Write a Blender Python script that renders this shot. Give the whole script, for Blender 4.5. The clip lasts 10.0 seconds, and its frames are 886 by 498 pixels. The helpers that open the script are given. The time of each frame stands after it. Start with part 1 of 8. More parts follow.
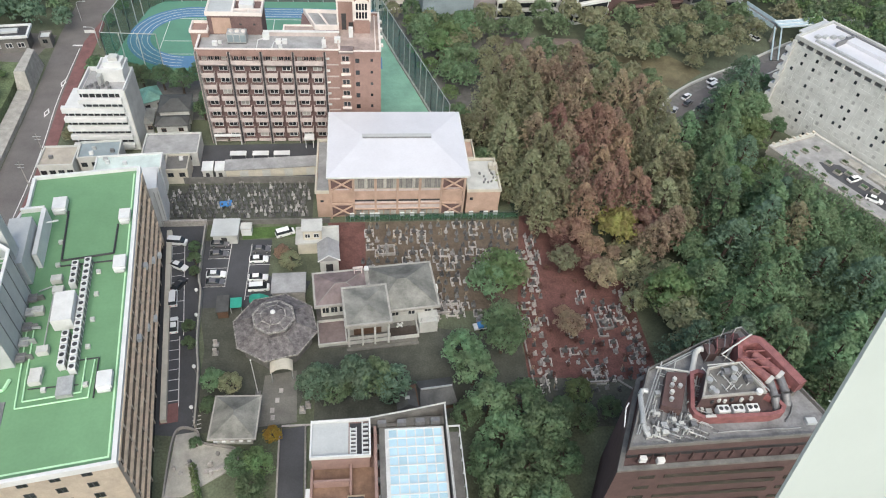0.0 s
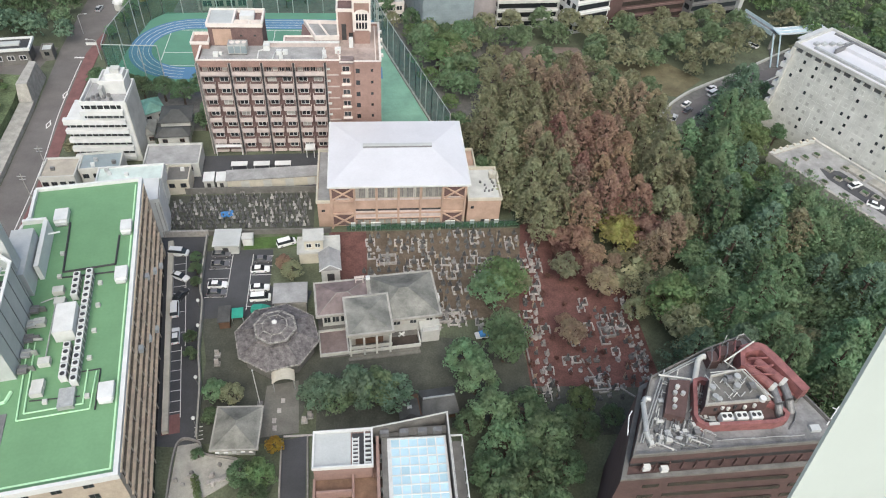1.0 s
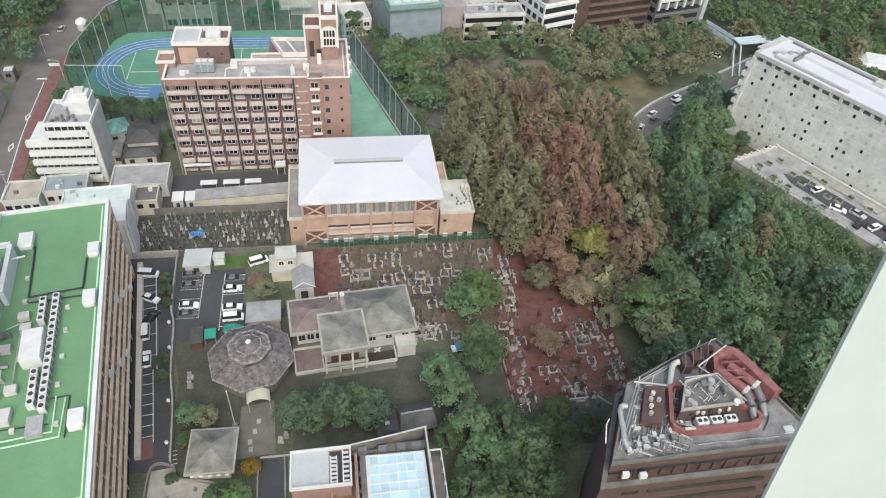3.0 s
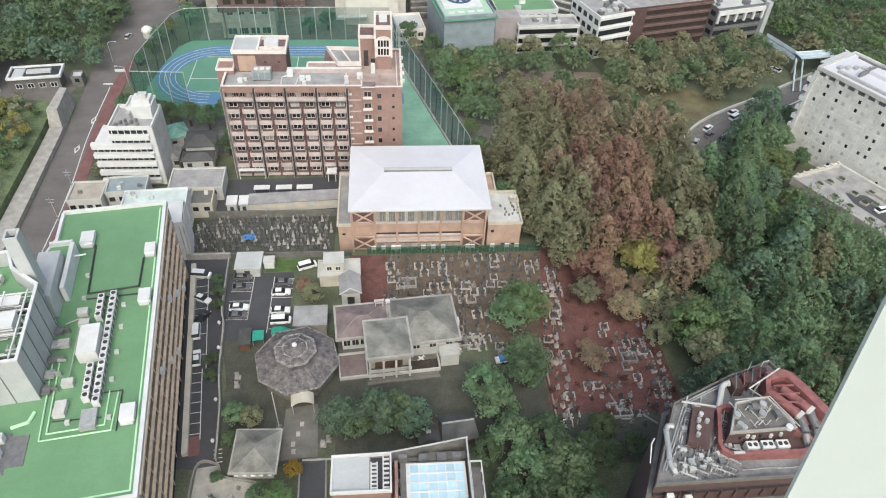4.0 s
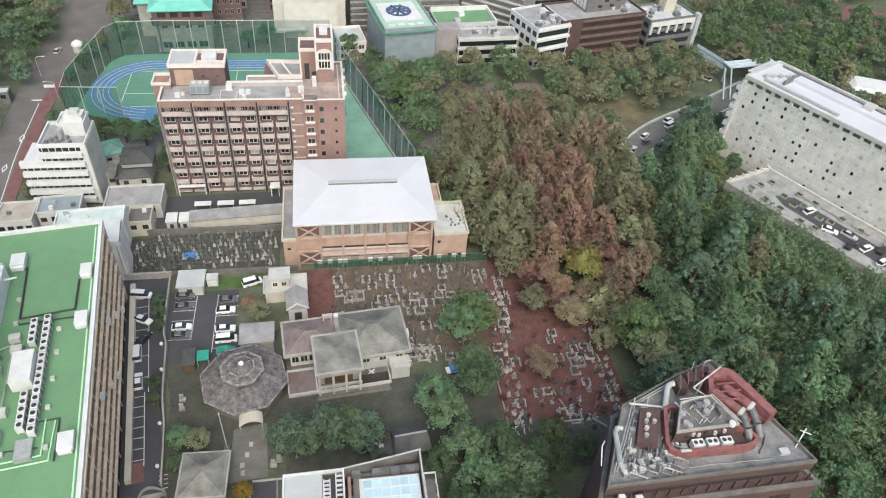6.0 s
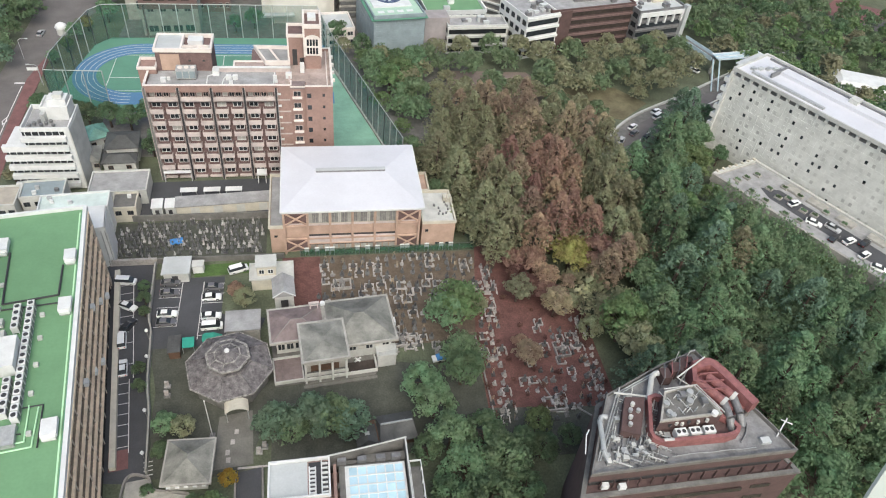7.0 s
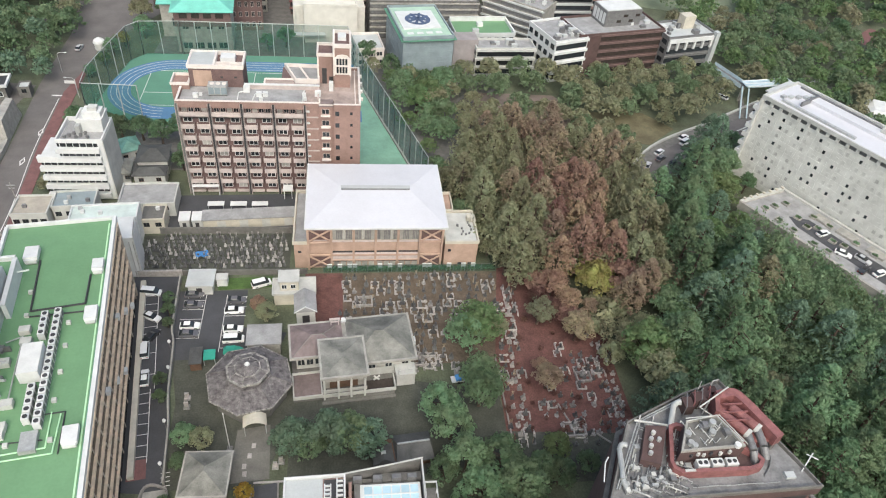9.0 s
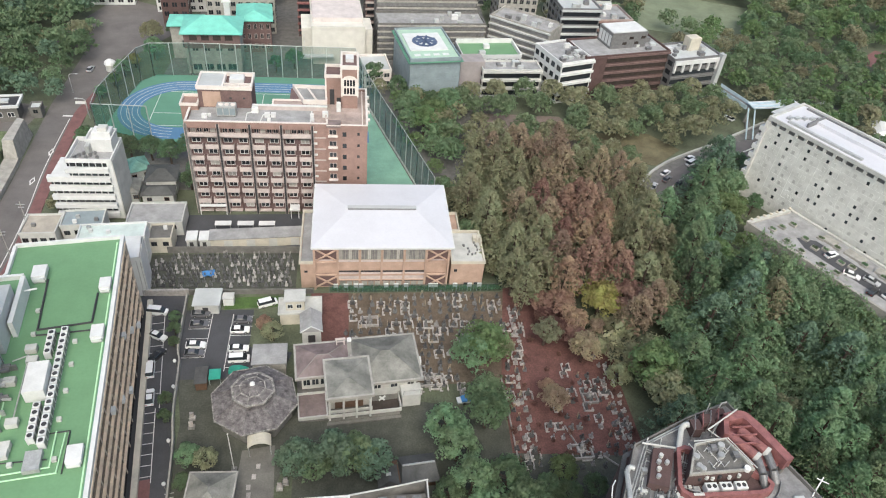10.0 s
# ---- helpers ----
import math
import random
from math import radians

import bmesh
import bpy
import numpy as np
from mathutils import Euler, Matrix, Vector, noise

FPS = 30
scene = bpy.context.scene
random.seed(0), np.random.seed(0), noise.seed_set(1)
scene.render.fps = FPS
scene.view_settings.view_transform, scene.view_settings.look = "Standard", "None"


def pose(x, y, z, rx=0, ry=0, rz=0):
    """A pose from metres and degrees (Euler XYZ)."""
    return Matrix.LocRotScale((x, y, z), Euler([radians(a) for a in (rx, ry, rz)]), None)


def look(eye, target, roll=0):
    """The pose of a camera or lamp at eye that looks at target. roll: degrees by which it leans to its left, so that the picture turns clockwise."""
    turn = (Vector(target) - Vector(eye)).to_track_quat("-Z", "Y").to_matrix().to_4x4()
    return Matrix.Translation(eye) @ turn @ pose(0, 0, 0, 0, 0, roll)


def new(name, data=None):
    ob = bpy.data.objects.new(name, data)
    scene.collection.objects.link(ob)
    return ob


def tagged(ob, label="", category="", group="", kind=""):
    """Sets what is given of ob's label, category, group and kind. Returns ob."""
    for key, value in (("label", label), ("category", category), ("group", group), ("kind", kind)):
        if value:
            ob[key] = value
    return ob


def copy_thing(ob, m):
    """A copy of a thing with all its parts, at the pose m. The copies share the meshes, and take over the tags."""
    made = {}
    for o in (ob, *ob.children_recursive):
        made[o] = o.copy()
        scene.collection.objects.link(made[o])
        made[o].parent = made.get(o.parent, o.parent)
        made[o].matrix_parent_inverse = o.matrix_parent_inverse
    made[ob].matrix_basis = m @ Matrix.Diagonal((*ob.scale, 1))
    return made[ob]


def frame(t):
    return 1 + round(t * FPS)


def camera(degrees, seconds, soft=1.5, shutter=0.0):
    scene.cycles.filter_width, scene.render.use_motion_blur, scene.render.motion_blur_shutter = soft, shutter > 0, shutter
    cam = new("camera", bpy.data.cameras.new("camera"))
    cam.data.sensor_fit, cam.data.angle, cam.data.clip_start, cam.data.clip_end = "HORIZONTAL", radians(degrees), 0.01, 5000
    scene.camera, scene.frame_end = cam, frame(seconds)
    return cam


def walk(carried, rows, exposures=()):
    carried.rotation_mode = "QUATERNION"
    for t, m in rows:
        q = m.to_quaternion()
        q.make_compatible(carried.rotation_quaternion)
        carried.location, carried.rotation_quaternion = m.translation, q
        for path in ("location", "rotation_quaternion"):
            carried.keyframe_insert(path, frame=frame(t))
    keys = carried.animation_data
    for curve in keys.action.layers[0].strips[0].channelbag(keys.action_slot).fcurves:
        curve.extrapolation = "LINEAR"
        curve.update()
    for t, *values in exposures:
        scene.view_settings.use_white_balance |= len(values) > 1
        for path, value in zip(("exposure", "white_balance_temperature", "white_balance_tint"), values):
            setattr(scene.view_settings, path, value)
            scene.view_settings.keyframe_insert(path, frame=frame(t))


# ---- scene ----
# ---- camera and its walk ----
cam = camera(65.0, 10.0, soft=1.1)
PATH = [
    (0.0, pose(0.0028, 0.000, 120.000, 44.06, -3.55, -5.23)),
    (0.5, pose(-0.0039, 0.000, 120.000, 44.29, -3.70, -5.34)),
    (1.0, pose(0.0000, 0.000, 120.000, 44.80, -3.21, -5.43)),
    (1.5, pose(0.0096, 0.000, 120.000, 44.63, -3.99, -6.58)),
    (2.0, pose(0.0013, 0.000, 120.000, 45.04, -3.66, -7.25)),
    (2.2, pose(0.0020, 0.000, 120.000, 45.29, -3.79, -7.79)),
    (3.3, pose(0.0040, 0.000, 120.000, 46.34, -3.57, -8.09)),
    (3.5, pose(0.0063, 0.000, 120.000, 46.47, -3.15, -7.32)),
    (4.0, pose(0.0419, 0.000, 120.000, 46.68, -2.21, -4.08)),
    (4.5, pose(0.0612, 0.000, 120.000, 45.98, -1.44, -1.91)),
    (5.0, pose(0.0030, 0.000, 120.000, 47.17, -1.35, -4.21)),
    (5.5, pose(-0.1100, 0.000, 120.000, 47.58, -3.02, -6.82)),
    (5.7, pose(-0.1200, 0.000, 120.000, 47.85, -3.30, -8.13)),
    (6.8, pose(-0.1190, 0.000, 120.000, 47.15, -4.85, -8.82)),
    (7.0, pose(-0.1184, 0.000, 120.000, 46.96, -5.05, -8.88)),
    (7.5, pose(-0.1500, 0.000, 120.000, 47.41, -4.79, -8.36)),
    (8.0, pose(-0.1400, 0.000, 120.000, 47.99, -4.86, -7.41)),
    (8.5, pose(-0.1300, 0.000, 120.000, 48.30, -5.11, -6.90)),
    (9.0, pose(-0.1200, 0.000, 120.000, 48.39, -5.03, -6.39)),
    (9.5, pose(-0.1100, 0.000, 120.000, 49.02, -5.02, -6.32)),
    (10.0, pose(-0.1000, 0.000, 120.000, 50.00, -4.83, -5.88)),
]
walk(cam, PATH, [(0.0, 0.48, 6200, 5), (3.5, 0.49, 6230, 5), (5.0, 0.51, 6280, 5), (7.0, 0.50, 6260, 5), (8.5, 0.53, 6330, 5), (10.0, 0.53, 6300, 5)])

# ---- sky and sun: a bright overcast day ----
world = bpy.data.worlds.new("overcast_sky")
scene.world = world
world.use_nodes = True
_wn = world.node_tree.nodes
_sky = _wn.new("ShaderNodeTexSky")
_sky.sky_type = "NISHITA"
_sky.sun_disc = False
_sky.sun_elevation = radians(50)
_sky.sun_rotation = radians(181)
_sky.air_density = 1.0
_sky.dust_density = 6.0
_sky.ozone_density = 1.0
_wn["Background"].inputs["Strength"].default_value = 0.15
world.node_tree.links.new(_sky.outputs["Color"], _wn["Background"].inputs["Color"])
_sun = new("sun", bpy.data.lights.new("sun", "SUN"))
_sun.data.energy = 1.0
_sun.data.angle = radians(60)
_sun.data.color = (1.0, 0.97, 0.92)
_sun.matrix_world = look((2, -60, 135), (0, 60, 0))


# ---- helpers of this scene ----
def rgb(r, g, b):
    return (r, g, b, 1.0)


def material(name, color, rough=0.8, metal=0.0, vary=0.15, scale=0.6, stain=0.2, bump=0.15, objvary=0.0, islandvary=0.0, fine=8.0):
    """Base colour broken up at two scales, with fine relief."""
    m = bpy.data.materials.new(name)
    m.use_nodes = True
    nt = m.node_tree
    n, l = nt.nodes, nt.links
    b = n["Principled BSDF"]
    b.inputs["Roughness"].default_value = rough
    b.inputs["Metallic"].default_value = metal
    tc = n.new("ShaderNodeTexCoord")
    geo = n.new("ShaderNodeNewGeometry")
    n1 = n.new("ShaderNodeTexNoise")
    n1.inputs["Scale"].default_value = scale
    n1.inputs["Detail"].default_value = 6
    n1.inputs["Roughness"].default_value = 0.65
    n2 = n.new("ShaderNodeTexNoise")
    n2.inputs["Scale"].default_value = fine
    n2.inputs["Detail"].default_value = 4
    l.new(geo.outputs["Position"], n1.inputs["Vector"])
    l.new(geo.outputs["Position"], n2.inputs["Vector"])
    hsv = n.new("ShaderNodeHueSaturation")
    hsv.inputs["Color"].default_value = rgb(*color)

    def span(src, lo, hi, a, c):
        r = n.new("ShaderNodeMapRange")
        r.inputs[1].default_value, r.inputs[2].default_value = lo, hi
        r.inputs[3].default_value, r.inputs[4].default_value = a, c
        l.new(src, r.inputs[0])
        return r.outputs[0]

    def times(a, c):
        mu = n.new("ShaderNodeMath")
        mu.operation = "MULTIPLY"
        l.new(a, mu.inputs[0])
        l.new(c, mu.inputs[1])
        return mu.outputs[0]

    v = times(span(n1.outputs[0], 0.3, 0.7, 1 - stain, 1 + stain * 0.6), span(n2.outputs[0], 0.25, 0.75, 1 - vary, 1 + vary))
    if objvary:
        oi = n.new("ShaderNodeObjectInfo")
        v = times(v, span(oi.outputs["Random"], 0, 1, 1 - objvary, 1 + objvary))
    if islandvary:
        v = times(v, span(geo.outputs["Random Per Island"], 0, 1, 1 - islandvary, 1 + islandvary))
    l.new(v, hsv.inputs["Value"])
    l.new(hsv.outputs[0], b.inputs["Base Color"])
    if bump:
        bp = n.new("ShaderNodeBump")
        bp.inputs["Strength"].default_value = bump
        bp.inputs["Distance"].default_value = 0.05
        l.new(n2.outputs[0], bp.inputs["Height"])
        l.new(bp.outputs[0], b.inputs["Normal"])
    return m


def mesh(bm, name):
    me = bpy.data.meshes.new(name)
    bm.normal_update()
    bm.to_mesh(me)
    bm.free()
    return me


def part(name, bm, mat, parent=None, label="", at=None):
    """One bmesh as one mesh object under a thing or a part."""
    me = bm if isinstance(bm, bpy.types.Mesh) else mesh(bm, name)
    if mat is not None and not me.materials:
        me.materials.append(mat)
    ob = new(name, me)
    ob.parent = parent
    if at is not None:
        ob.matrix_basis = at
    if label:
        tagged(ob, label)
    return ob


def thing(name, label, category, x=0.0, y=0.0, z=0.0, rz=0.0, group="", kind=""):
    ob = new(name)
    ob.empty_display_size = 0.5
    ob.matrix_basis = pose(x, y, z, 0, 0, rz)
    return tagged(ob, label, category, group, kind)


def box(bm, x0, x1, y0, y1, z0, z1):
    v = [bm.verts.new((x, y, z)) for z in (z0, z1) for x, y in ((x0, y0), (x1, y0), (x1, y1), (x0, y1))]
    for f in ((3, 2, 1, 0), (4, 5, 6, 7), (0, 1, 5, 4), (1, 2, 6, 5), (2, 3, 7, 6), (3, 0, 4, 7)):
        bm.faces.new([v[i] for i in f])
    return bm


def B(*boxes):
    bm = bmesh.new()
    for b in boxes:
        box(bm, *b)
    return bm


def prism(bm, pts, z0, z1, top=1.0, cx=None, cy=None):
    """An upright solid over a plan outline (counter-clockwise); top: how far its upper outline shrinks towards (cx, cy)."""
    n = len(pts)
    if cx is None:
        cx, cy = sum(p[0] for p in pts) / n, sum(p[1] for p in pts) / n
    lo = [bm.verts.new((x, y, z0)) for x, y in pts]
    hi = [bm.verts.new((cx + (x - cx) * top, cy + (y - cy) * top, z1)) for x, y in pts]
    bm.faces.new(lo[::-1])
    bm.faces.new(hi)
    for i in range(n):
        j = (i + 1) % n
        bm.faces.new((lo[i], lo[j], hi[j], hi[i]))
    return bm


def ring(bm, pts, w, z0, z1):
    """A wall of width w along the inside of a closed convex plan outline (counter-clockwise)."""
    n = len(pts)
    P = [Vector((x, y)) for x, y in pts]
    inn = []
    for i in range(n):
        a, b, c = P[i - 1], P[i], P[(i + 1) % n]
        d1, d2 = (b - a).normalized(), (c - b).normalized()
        n1, n2 = Vector((-d1.y, d1.x)), Vector((-d2.y, d2.x))
        m = (n1 + n2).normalized()
        inn.append(b + m * (w / max(0.3, m.dot(n1))))
    vs = [[bm.verts.new((p.x, p.y, z)) for p in q] for z in (z0, z1) for q in (P, inn)]
    lo, li, ho, hi = vs
    for i in range(n):
        j = (i + 1) % n
        bm.faces.new((lo[i], lo[j], ho[j], ho[i]))
        bm.faces.new((li[j], li[i], hi[i], hi[j]))
        bm.faces.new((ho[i], ho[j], hi[j], hi[i]))
        bm.faces.new((lo[j], lo[i], li[i], li[j]))
    return bm


def tube(bm, a, b, r0, r1=None, seg=8):
    """A round bar from a to b."""
    a, b = Vector(a), Vector(b)
    r1 = r0 if r1 is None else r1
    q = (b - a).to_track_quat("Z", "Y")
    lo, hi = [], []
    for i in range(seg):
        c = Vector((math.cos(2 * math.pi * i / seg), math.sin(2 * math.pi * i / seg), 0))
        lo.append(bm.verts.new(a + q @ (c * r0)))
        hi.append(bm.verts.new(b + q @ (c * r1)))
    bm.faces.new(lo[::-1])
    bm.faces.new(hi)
    for i in range(seg):
        j = (i + 1) % seg
        bm.faces.new((lo[i], lo[j], hi[j], hi[i]))
    return bm


def hip(bm, x0, x1, y0, y1, z0, z1, inset=None, over=0.25, lip=0.3):
    """A hipped roof with a thick eave; the ridge runs along the longer side."""
    box(bm, x0, x1, y0, y1, z0, z0 + lip)
    w, d = x1 - x0, y1 - y0
    k = min(w, d) / 2 if inset is None else inset
    e = 0.04
    c = [bm.verts.new(p) for p in ((x0 + e, y0 + e, z0 + lip), (x1 - e, y0 + e, z0 + lip), (x1 - e, y1 - e, z0 + lip), (x0 + e, y1 - e, z0 + lip))]
    if w >= d:
        r = [bm.verts.new((x0 + k, (y0 + y1) / 2, z1)), bm.verts.new((x1 - k - 0.01, (y0 + y1) / 2, z1))]
        fs = ((c[0], c[1], r[1], r[0]), (c[1], c[2], r[1]), (c[2], c[3], r[0], r[1]), (c[3], c[0], r[0]))
    else:
        r = [bm.verts.new(((x0 + x1) / 2, y0 + k, z1)), bm.verts.new(((x0 + x1) / 2, y1 - k - 0.01, z1))]
        fs = ((c[0], c[1], r[0]), (c[1], c[2], r[1], r[0]), (c[2], c[3], r[1]), (c[3], c[0], r[0], r[1]))
    for f in fs:
        bm.faces.new(f)
    return bm


def ribbon(pts, w, z0, z1):
    """A strip along a smooth line of plan points: w wide, or between two offsets (left, right) of the line."""
    a_, b_ = w if isinstance(w, tuple) else (w / 2, -w / 2)
    out = []
    n = len(pts)
    for i in range(n - 1):
        p0, p1, p2, p3 = (Vector(pts[max(0, min(n - 1, i + k))]) for k in (-1, 0, 1, 2))
        for s in range(8):
            t = s / 8
            out.append(0.5 * ((2 * p1) + (p2 - p0) * t + (2 * p0 - 5 * p1 + 4 * p2 - p3) * t * t + (3 * p1 - p0 - 3 * p2 + p3) * t ** 3))
    out.append(Vector(pts[-1]))
    bm = bmesh.new()
    rows = []
    for i, p in enumerate(out):
        d = (out[min(i + 1, len(out) - 1)] - out[max(i - 1, 0)]).normalized()
        nn = Vector((-d.y, d.x))
        l, r = p + nn * a_, p + nn * b_
        rows.append([bm.verts.new((q.x, q.y, z)) for z in (z0, z1) for q in (l, r)])
    for a, b in zip(rows, rows[1:]):
        bm.faces.new((a[2], a[3], b[3], b[2]))
        bm.faces.new((a[0], a[2], b[2], b[0]))
        bm.faces.new((a[3], a[1], b[1], b[3]))
    for a in (rows[0], rows[-1]):
        bm.faces.new((a[0], a[1], a[3], a[2]))
    bmesh.ops.recalc_face_normals(bm, faces=bm.faces[:])
    return bm



# ---- materials ----
M_ground = material("dark_soil", (0.1, 0.115, 0.072), 0.95, vary=0.3, scale=0.15, stain=0.4, bump=0.4, fine=2.5)
M_soil = material("red_brown_soil", (0.125, 0.097, 0.07), 0.95, vary=0.3, scale=0.35, stain=0.45, bump=0.4, fine=3.0)
# The red puts a reflection in the window glass into the brown-grey soil's colour.
M_soil_redglare = material("reddish_path", (0.132, 0.062, 0.053), 0.95, vary=0.35, scale=0.35, stain=0.45, bump=0.3, fine=3.0)
M_soil_dark = material("grey_soil", (0.074, 0.078, 0.062), 0.95, vary=0.25, scale=0.3, stain=0.35, bump=0.3, fine=3.0)
M_asphalt = material("asphalt", (0.062, 0.064, 0.07), 0.9, vary=0.15, scale=0.12, stain=0.25, bump=0.2, fine=5.0)
M_road = material("worn_road", (0.135, 0.125, 0.12), 0.9, vary=0.12, scale=0.12, stain=0.25, bump=0.2, fine=4.0)
M_redpave = material("red_pavement", (0.17, 0.085, 0.08), 0.9, vary=0.15, scale=0.4, stain=0.25, fine=5.0)
M_paving = material("grey_paving", (0.15, 0.145, 0.13), 0.9, vary=0.15, scale=0.3, stain=0.3, fine=4.0)
M_grass = material("grass", (0.065, 0.115, 0.03), 0.95, vary=0.3, scale=0.3, stain=0.35, bump=0.5, fine=5.0)
M_dullgrass = material("worn_brown_grass", (0.13, 0.115, 0.065), 0.95, vary=0.25, scale=0.2, stain=0.4, bump=0.4, fine=4.0)
M_garden = material("roof_garden", (0.11, 0.145, 0.07), 0.95, vary=0.35, scale=0.25, stain=0.5, bump=0.6, fine=2.0)
M_bare = material("bare_earth", (0.2, 0.16, 0.14), 0.95, vary=0.15, scale=0.15, stain=0.3, fine=2.0)
M_concrete = material("concrete", (0.33, 0.32, 0.29), 0.85, vary=0.1, scale=0.5, stain=0.3, fine=5.0)
M_dconcrete = material("dark_concrete", (0.15, 0.145, 0.135), 0.85, vary=0.12, scale=0.5, stain=0.35, fine=5.0)
M_line = material("white_marking", (0.62, 0.62, 0.6), 0.8, vary=0.15, scale=0.8, stain=0.3, fine=6.0)
M_white = material("white_paint", (0.6, 0.61, 0.6), 0.6, vary=0.05, scale=0.4, stain=0.12, fine=4.0, bump=0.05)
M_offwhite = material("off_white_plaster", (0.47, 0.475, 0.45), 0.8, vary=0.07, scale=0.3, stain=0.2, fine=4.0)
M_cream = material("cream_stone", (0.5, 0.47, 0.39), 0.8, vary=0.07, scale=0.3, stain=0.2, fine=3.0)
M_roofwhite = material("white_roof_sheet", (0.55, 0.555, 0.585), 0.55, vary=0.03, scale=0.12, stain=0.07, fine=2.0, bump=0.03)
M_salmon = material("salmon_plaster", (0.42, 0.3, 0.235), 0.8, vary=0.08, scale=0.35, stain=0.2, fine=4.0)
M_trim = material("pale_pinkish_coping", (0.66, 0.61, 0.57), 0.7, vary=0.06, scale=0.4, stain=0.15)
M_pink = material("pale_pink_concrete", (0.48, 0.415, 0.39), 0.8, vary=0.08, scale=0.4, stain=0.25, fine=4.0, objvary=0.06)
M_brickw = material("brown_brick", (0.15, 0.098, 0.092), 0.85, vary=0.2, scale=0.5, stain=0.25, fine=7.0, objvary=0.05)
M_brickl = material("light_brick", (0.28, 0.185, 0.157), 0.85, vary=0.14, scale=0.5, stain=0.2, fine=7.0)
M_brickr = material("dull_red_brick", (0.092, 0.056, 0.052), 0.85, vary=0.15, scale=0.5, stain=0.25, fine=5.0)
M_pinkroof = material("pinkish_roof_deck", (0.36, 0.29, 0.26), 0.9, vary=0.12, scale=0.3, stain=0.35, fine=3.0)
M_greyroof = material("grey_roof_deck", (0.3, 0.3, 0.3), 0.9, vary=0.1, scale=0.25, stain=0.35, fine=3.0)
M_greenroof = material("green_roof_coating", (0.138, 0.268, 0.138), 0.7, vary=0.05, scale=0.12, stain=0.14, fine=2.0, bump=0.05)
M_palegreen = material("pale_green_line", (0.45, 0.72, 0.45), 0.7, vary=0.06, scale=0.4, stain=0.15)
M_beige = material("beige_tile", (0.42, 0.36, 0.29), 0.7, vary=0.1, scale=0.5, stain=0.2, fine=6.0)
M_facade = material("warm_beige_tile", (0.74, 0.6, 0.44), 0.75, vary=0.1, scale=0.5, stain=0.3, fine=6.0)
M_darkband = material("dark_brown_glazing", (0.055, 0.045, 0.04), 0.25, vary=0.15, scale=0.6, stain=0.3)
M_glass = material("dark_window_glass", (0.03, 0.035, 0.04), 0.12, vary=0.3, scale=0.4, stain=0.3, bump=0.0, objvary=0.5)
M_curtain = material("curtained_window", (0.38, 0.37, 0.34), 0.4, vary=0.1, scale=0.8, stain=0.2, bump=0.0, objvary=0.3)
M_tile = material("weathered_roof_tile", (0.205, 0.205, 0.182), 0.75, vary=0.2, scale=0.22, stain=0.6, fine=6.0, bump=0.4)
M_tiledark = material("dark_roof_tile", (0.075, 0.077, 0.075), 0.75, vary=0.2, scale=0.4, stain=0.4, fine=6.0, bump=0.4)
M_tilered = material("reddish_grey_tile", (0.19, 0.15, 0.145), 0.75, vary=0.15, scale=0.4, stain=0.4, fine=6.0, bump=0.4)
M_octroof = material("mossy_slate", (0.15, 0.138, 0.138), 0.85, vary=0.3, scale=0.9, stain=0.7, fine=5.0, bump=0.4)
M_lichen = material("lichened_slate", (0.26, 0.25, 0.23), 0.9, vary=0.35, scale=1.6, stain=0.8, fine=5.0, bump=0.5)
M_metal = material("galvanised_metal", (0.42, 0.43, 0.42), 0.5, metal=0.3, vary=0.08, scale=1.0, stain=0.25)
M_steel = material("grey_steel", (0.2, 0.2, 0.2), 0.5, metal=0.3, vary=0.1, scale=1.0, stain=0.3)
M_dark = material("dark_metal", (0.04, 0.04, 0.042), 0.6, vary=0.2, scale=1.0, stain=0.3)
M_towerdeck = material("tower_roof_felt", (0.2, 0.2, 0.2), 0.9, vary=0.15, scale=0.35, stain=0.45, fine=3.0)
M_redpipe = material("red_oxide_paint", (0.24, 0.1, 0.095), 0.6, vary=0.14, scale=0.8, stain=0.4)
M_panel = material("light_grey_panel", (0.44, 0.46, 0.455), 0.6, vary=0.05, scale=0.2, stain=0.15, fine=3.0, objvary=0.05)
M_teal = material("teal_copper_roof", (0.17, 0.5, 0.41), 0.6, vary=0.08, scale=0.3, stain=0.2, fine=3.0)
M_tealdark = material("teal_tarpaulin", (0.04, 0.3, 0.22), 0.6, vary=0.1, scale=0.8, stain=0.2)
M_bluetarp = material("blue_tarpaulin", (0.06, 0.22, 0.5), 0.6, vary=0.1, scale=1.0, stain=0.3)
M_fadedteal = material("faded_teal_roof", (0.16, 0.32, 0.26), 0.7, vary=0.15, scale=0.4, stain=0.4)
M_court = material("green_court", (0.1, 0.235, 0.165), 0.85, vary=0.07, scale=0.1, stain=0.15, fine=2.0)
M_courtblue = material("blue_track", (0.085, 0.19, 0.32), 0.85, vary=0.07, scale=0.1, stain=0.15, fine=2.0)
M_stone = material("grey_granite", (0.3, 0.29, 0.28), 0.6, vary=0.2, scale=1.5, stain=0.4, fine=7.0, objvary=0.45)
M_stonelight = material("pale_granite", (0.34, 0.32, 0.3), 0.6, vary=0.15, scale=1.5, stain=0.3, fine=7.0, objvary=0.3)
M_stonedark = material("dark_granite", (0.1, 0.1, 0.1), 0.45, vary=0.2, scale=1.5, stain=0.4, fine=7.0, objvary=0.5)
M_wood = material("brown_timber", (0.12, 0.07, 0.045), 0.8, vary=0.2, scale=1.0, stain=0.3)
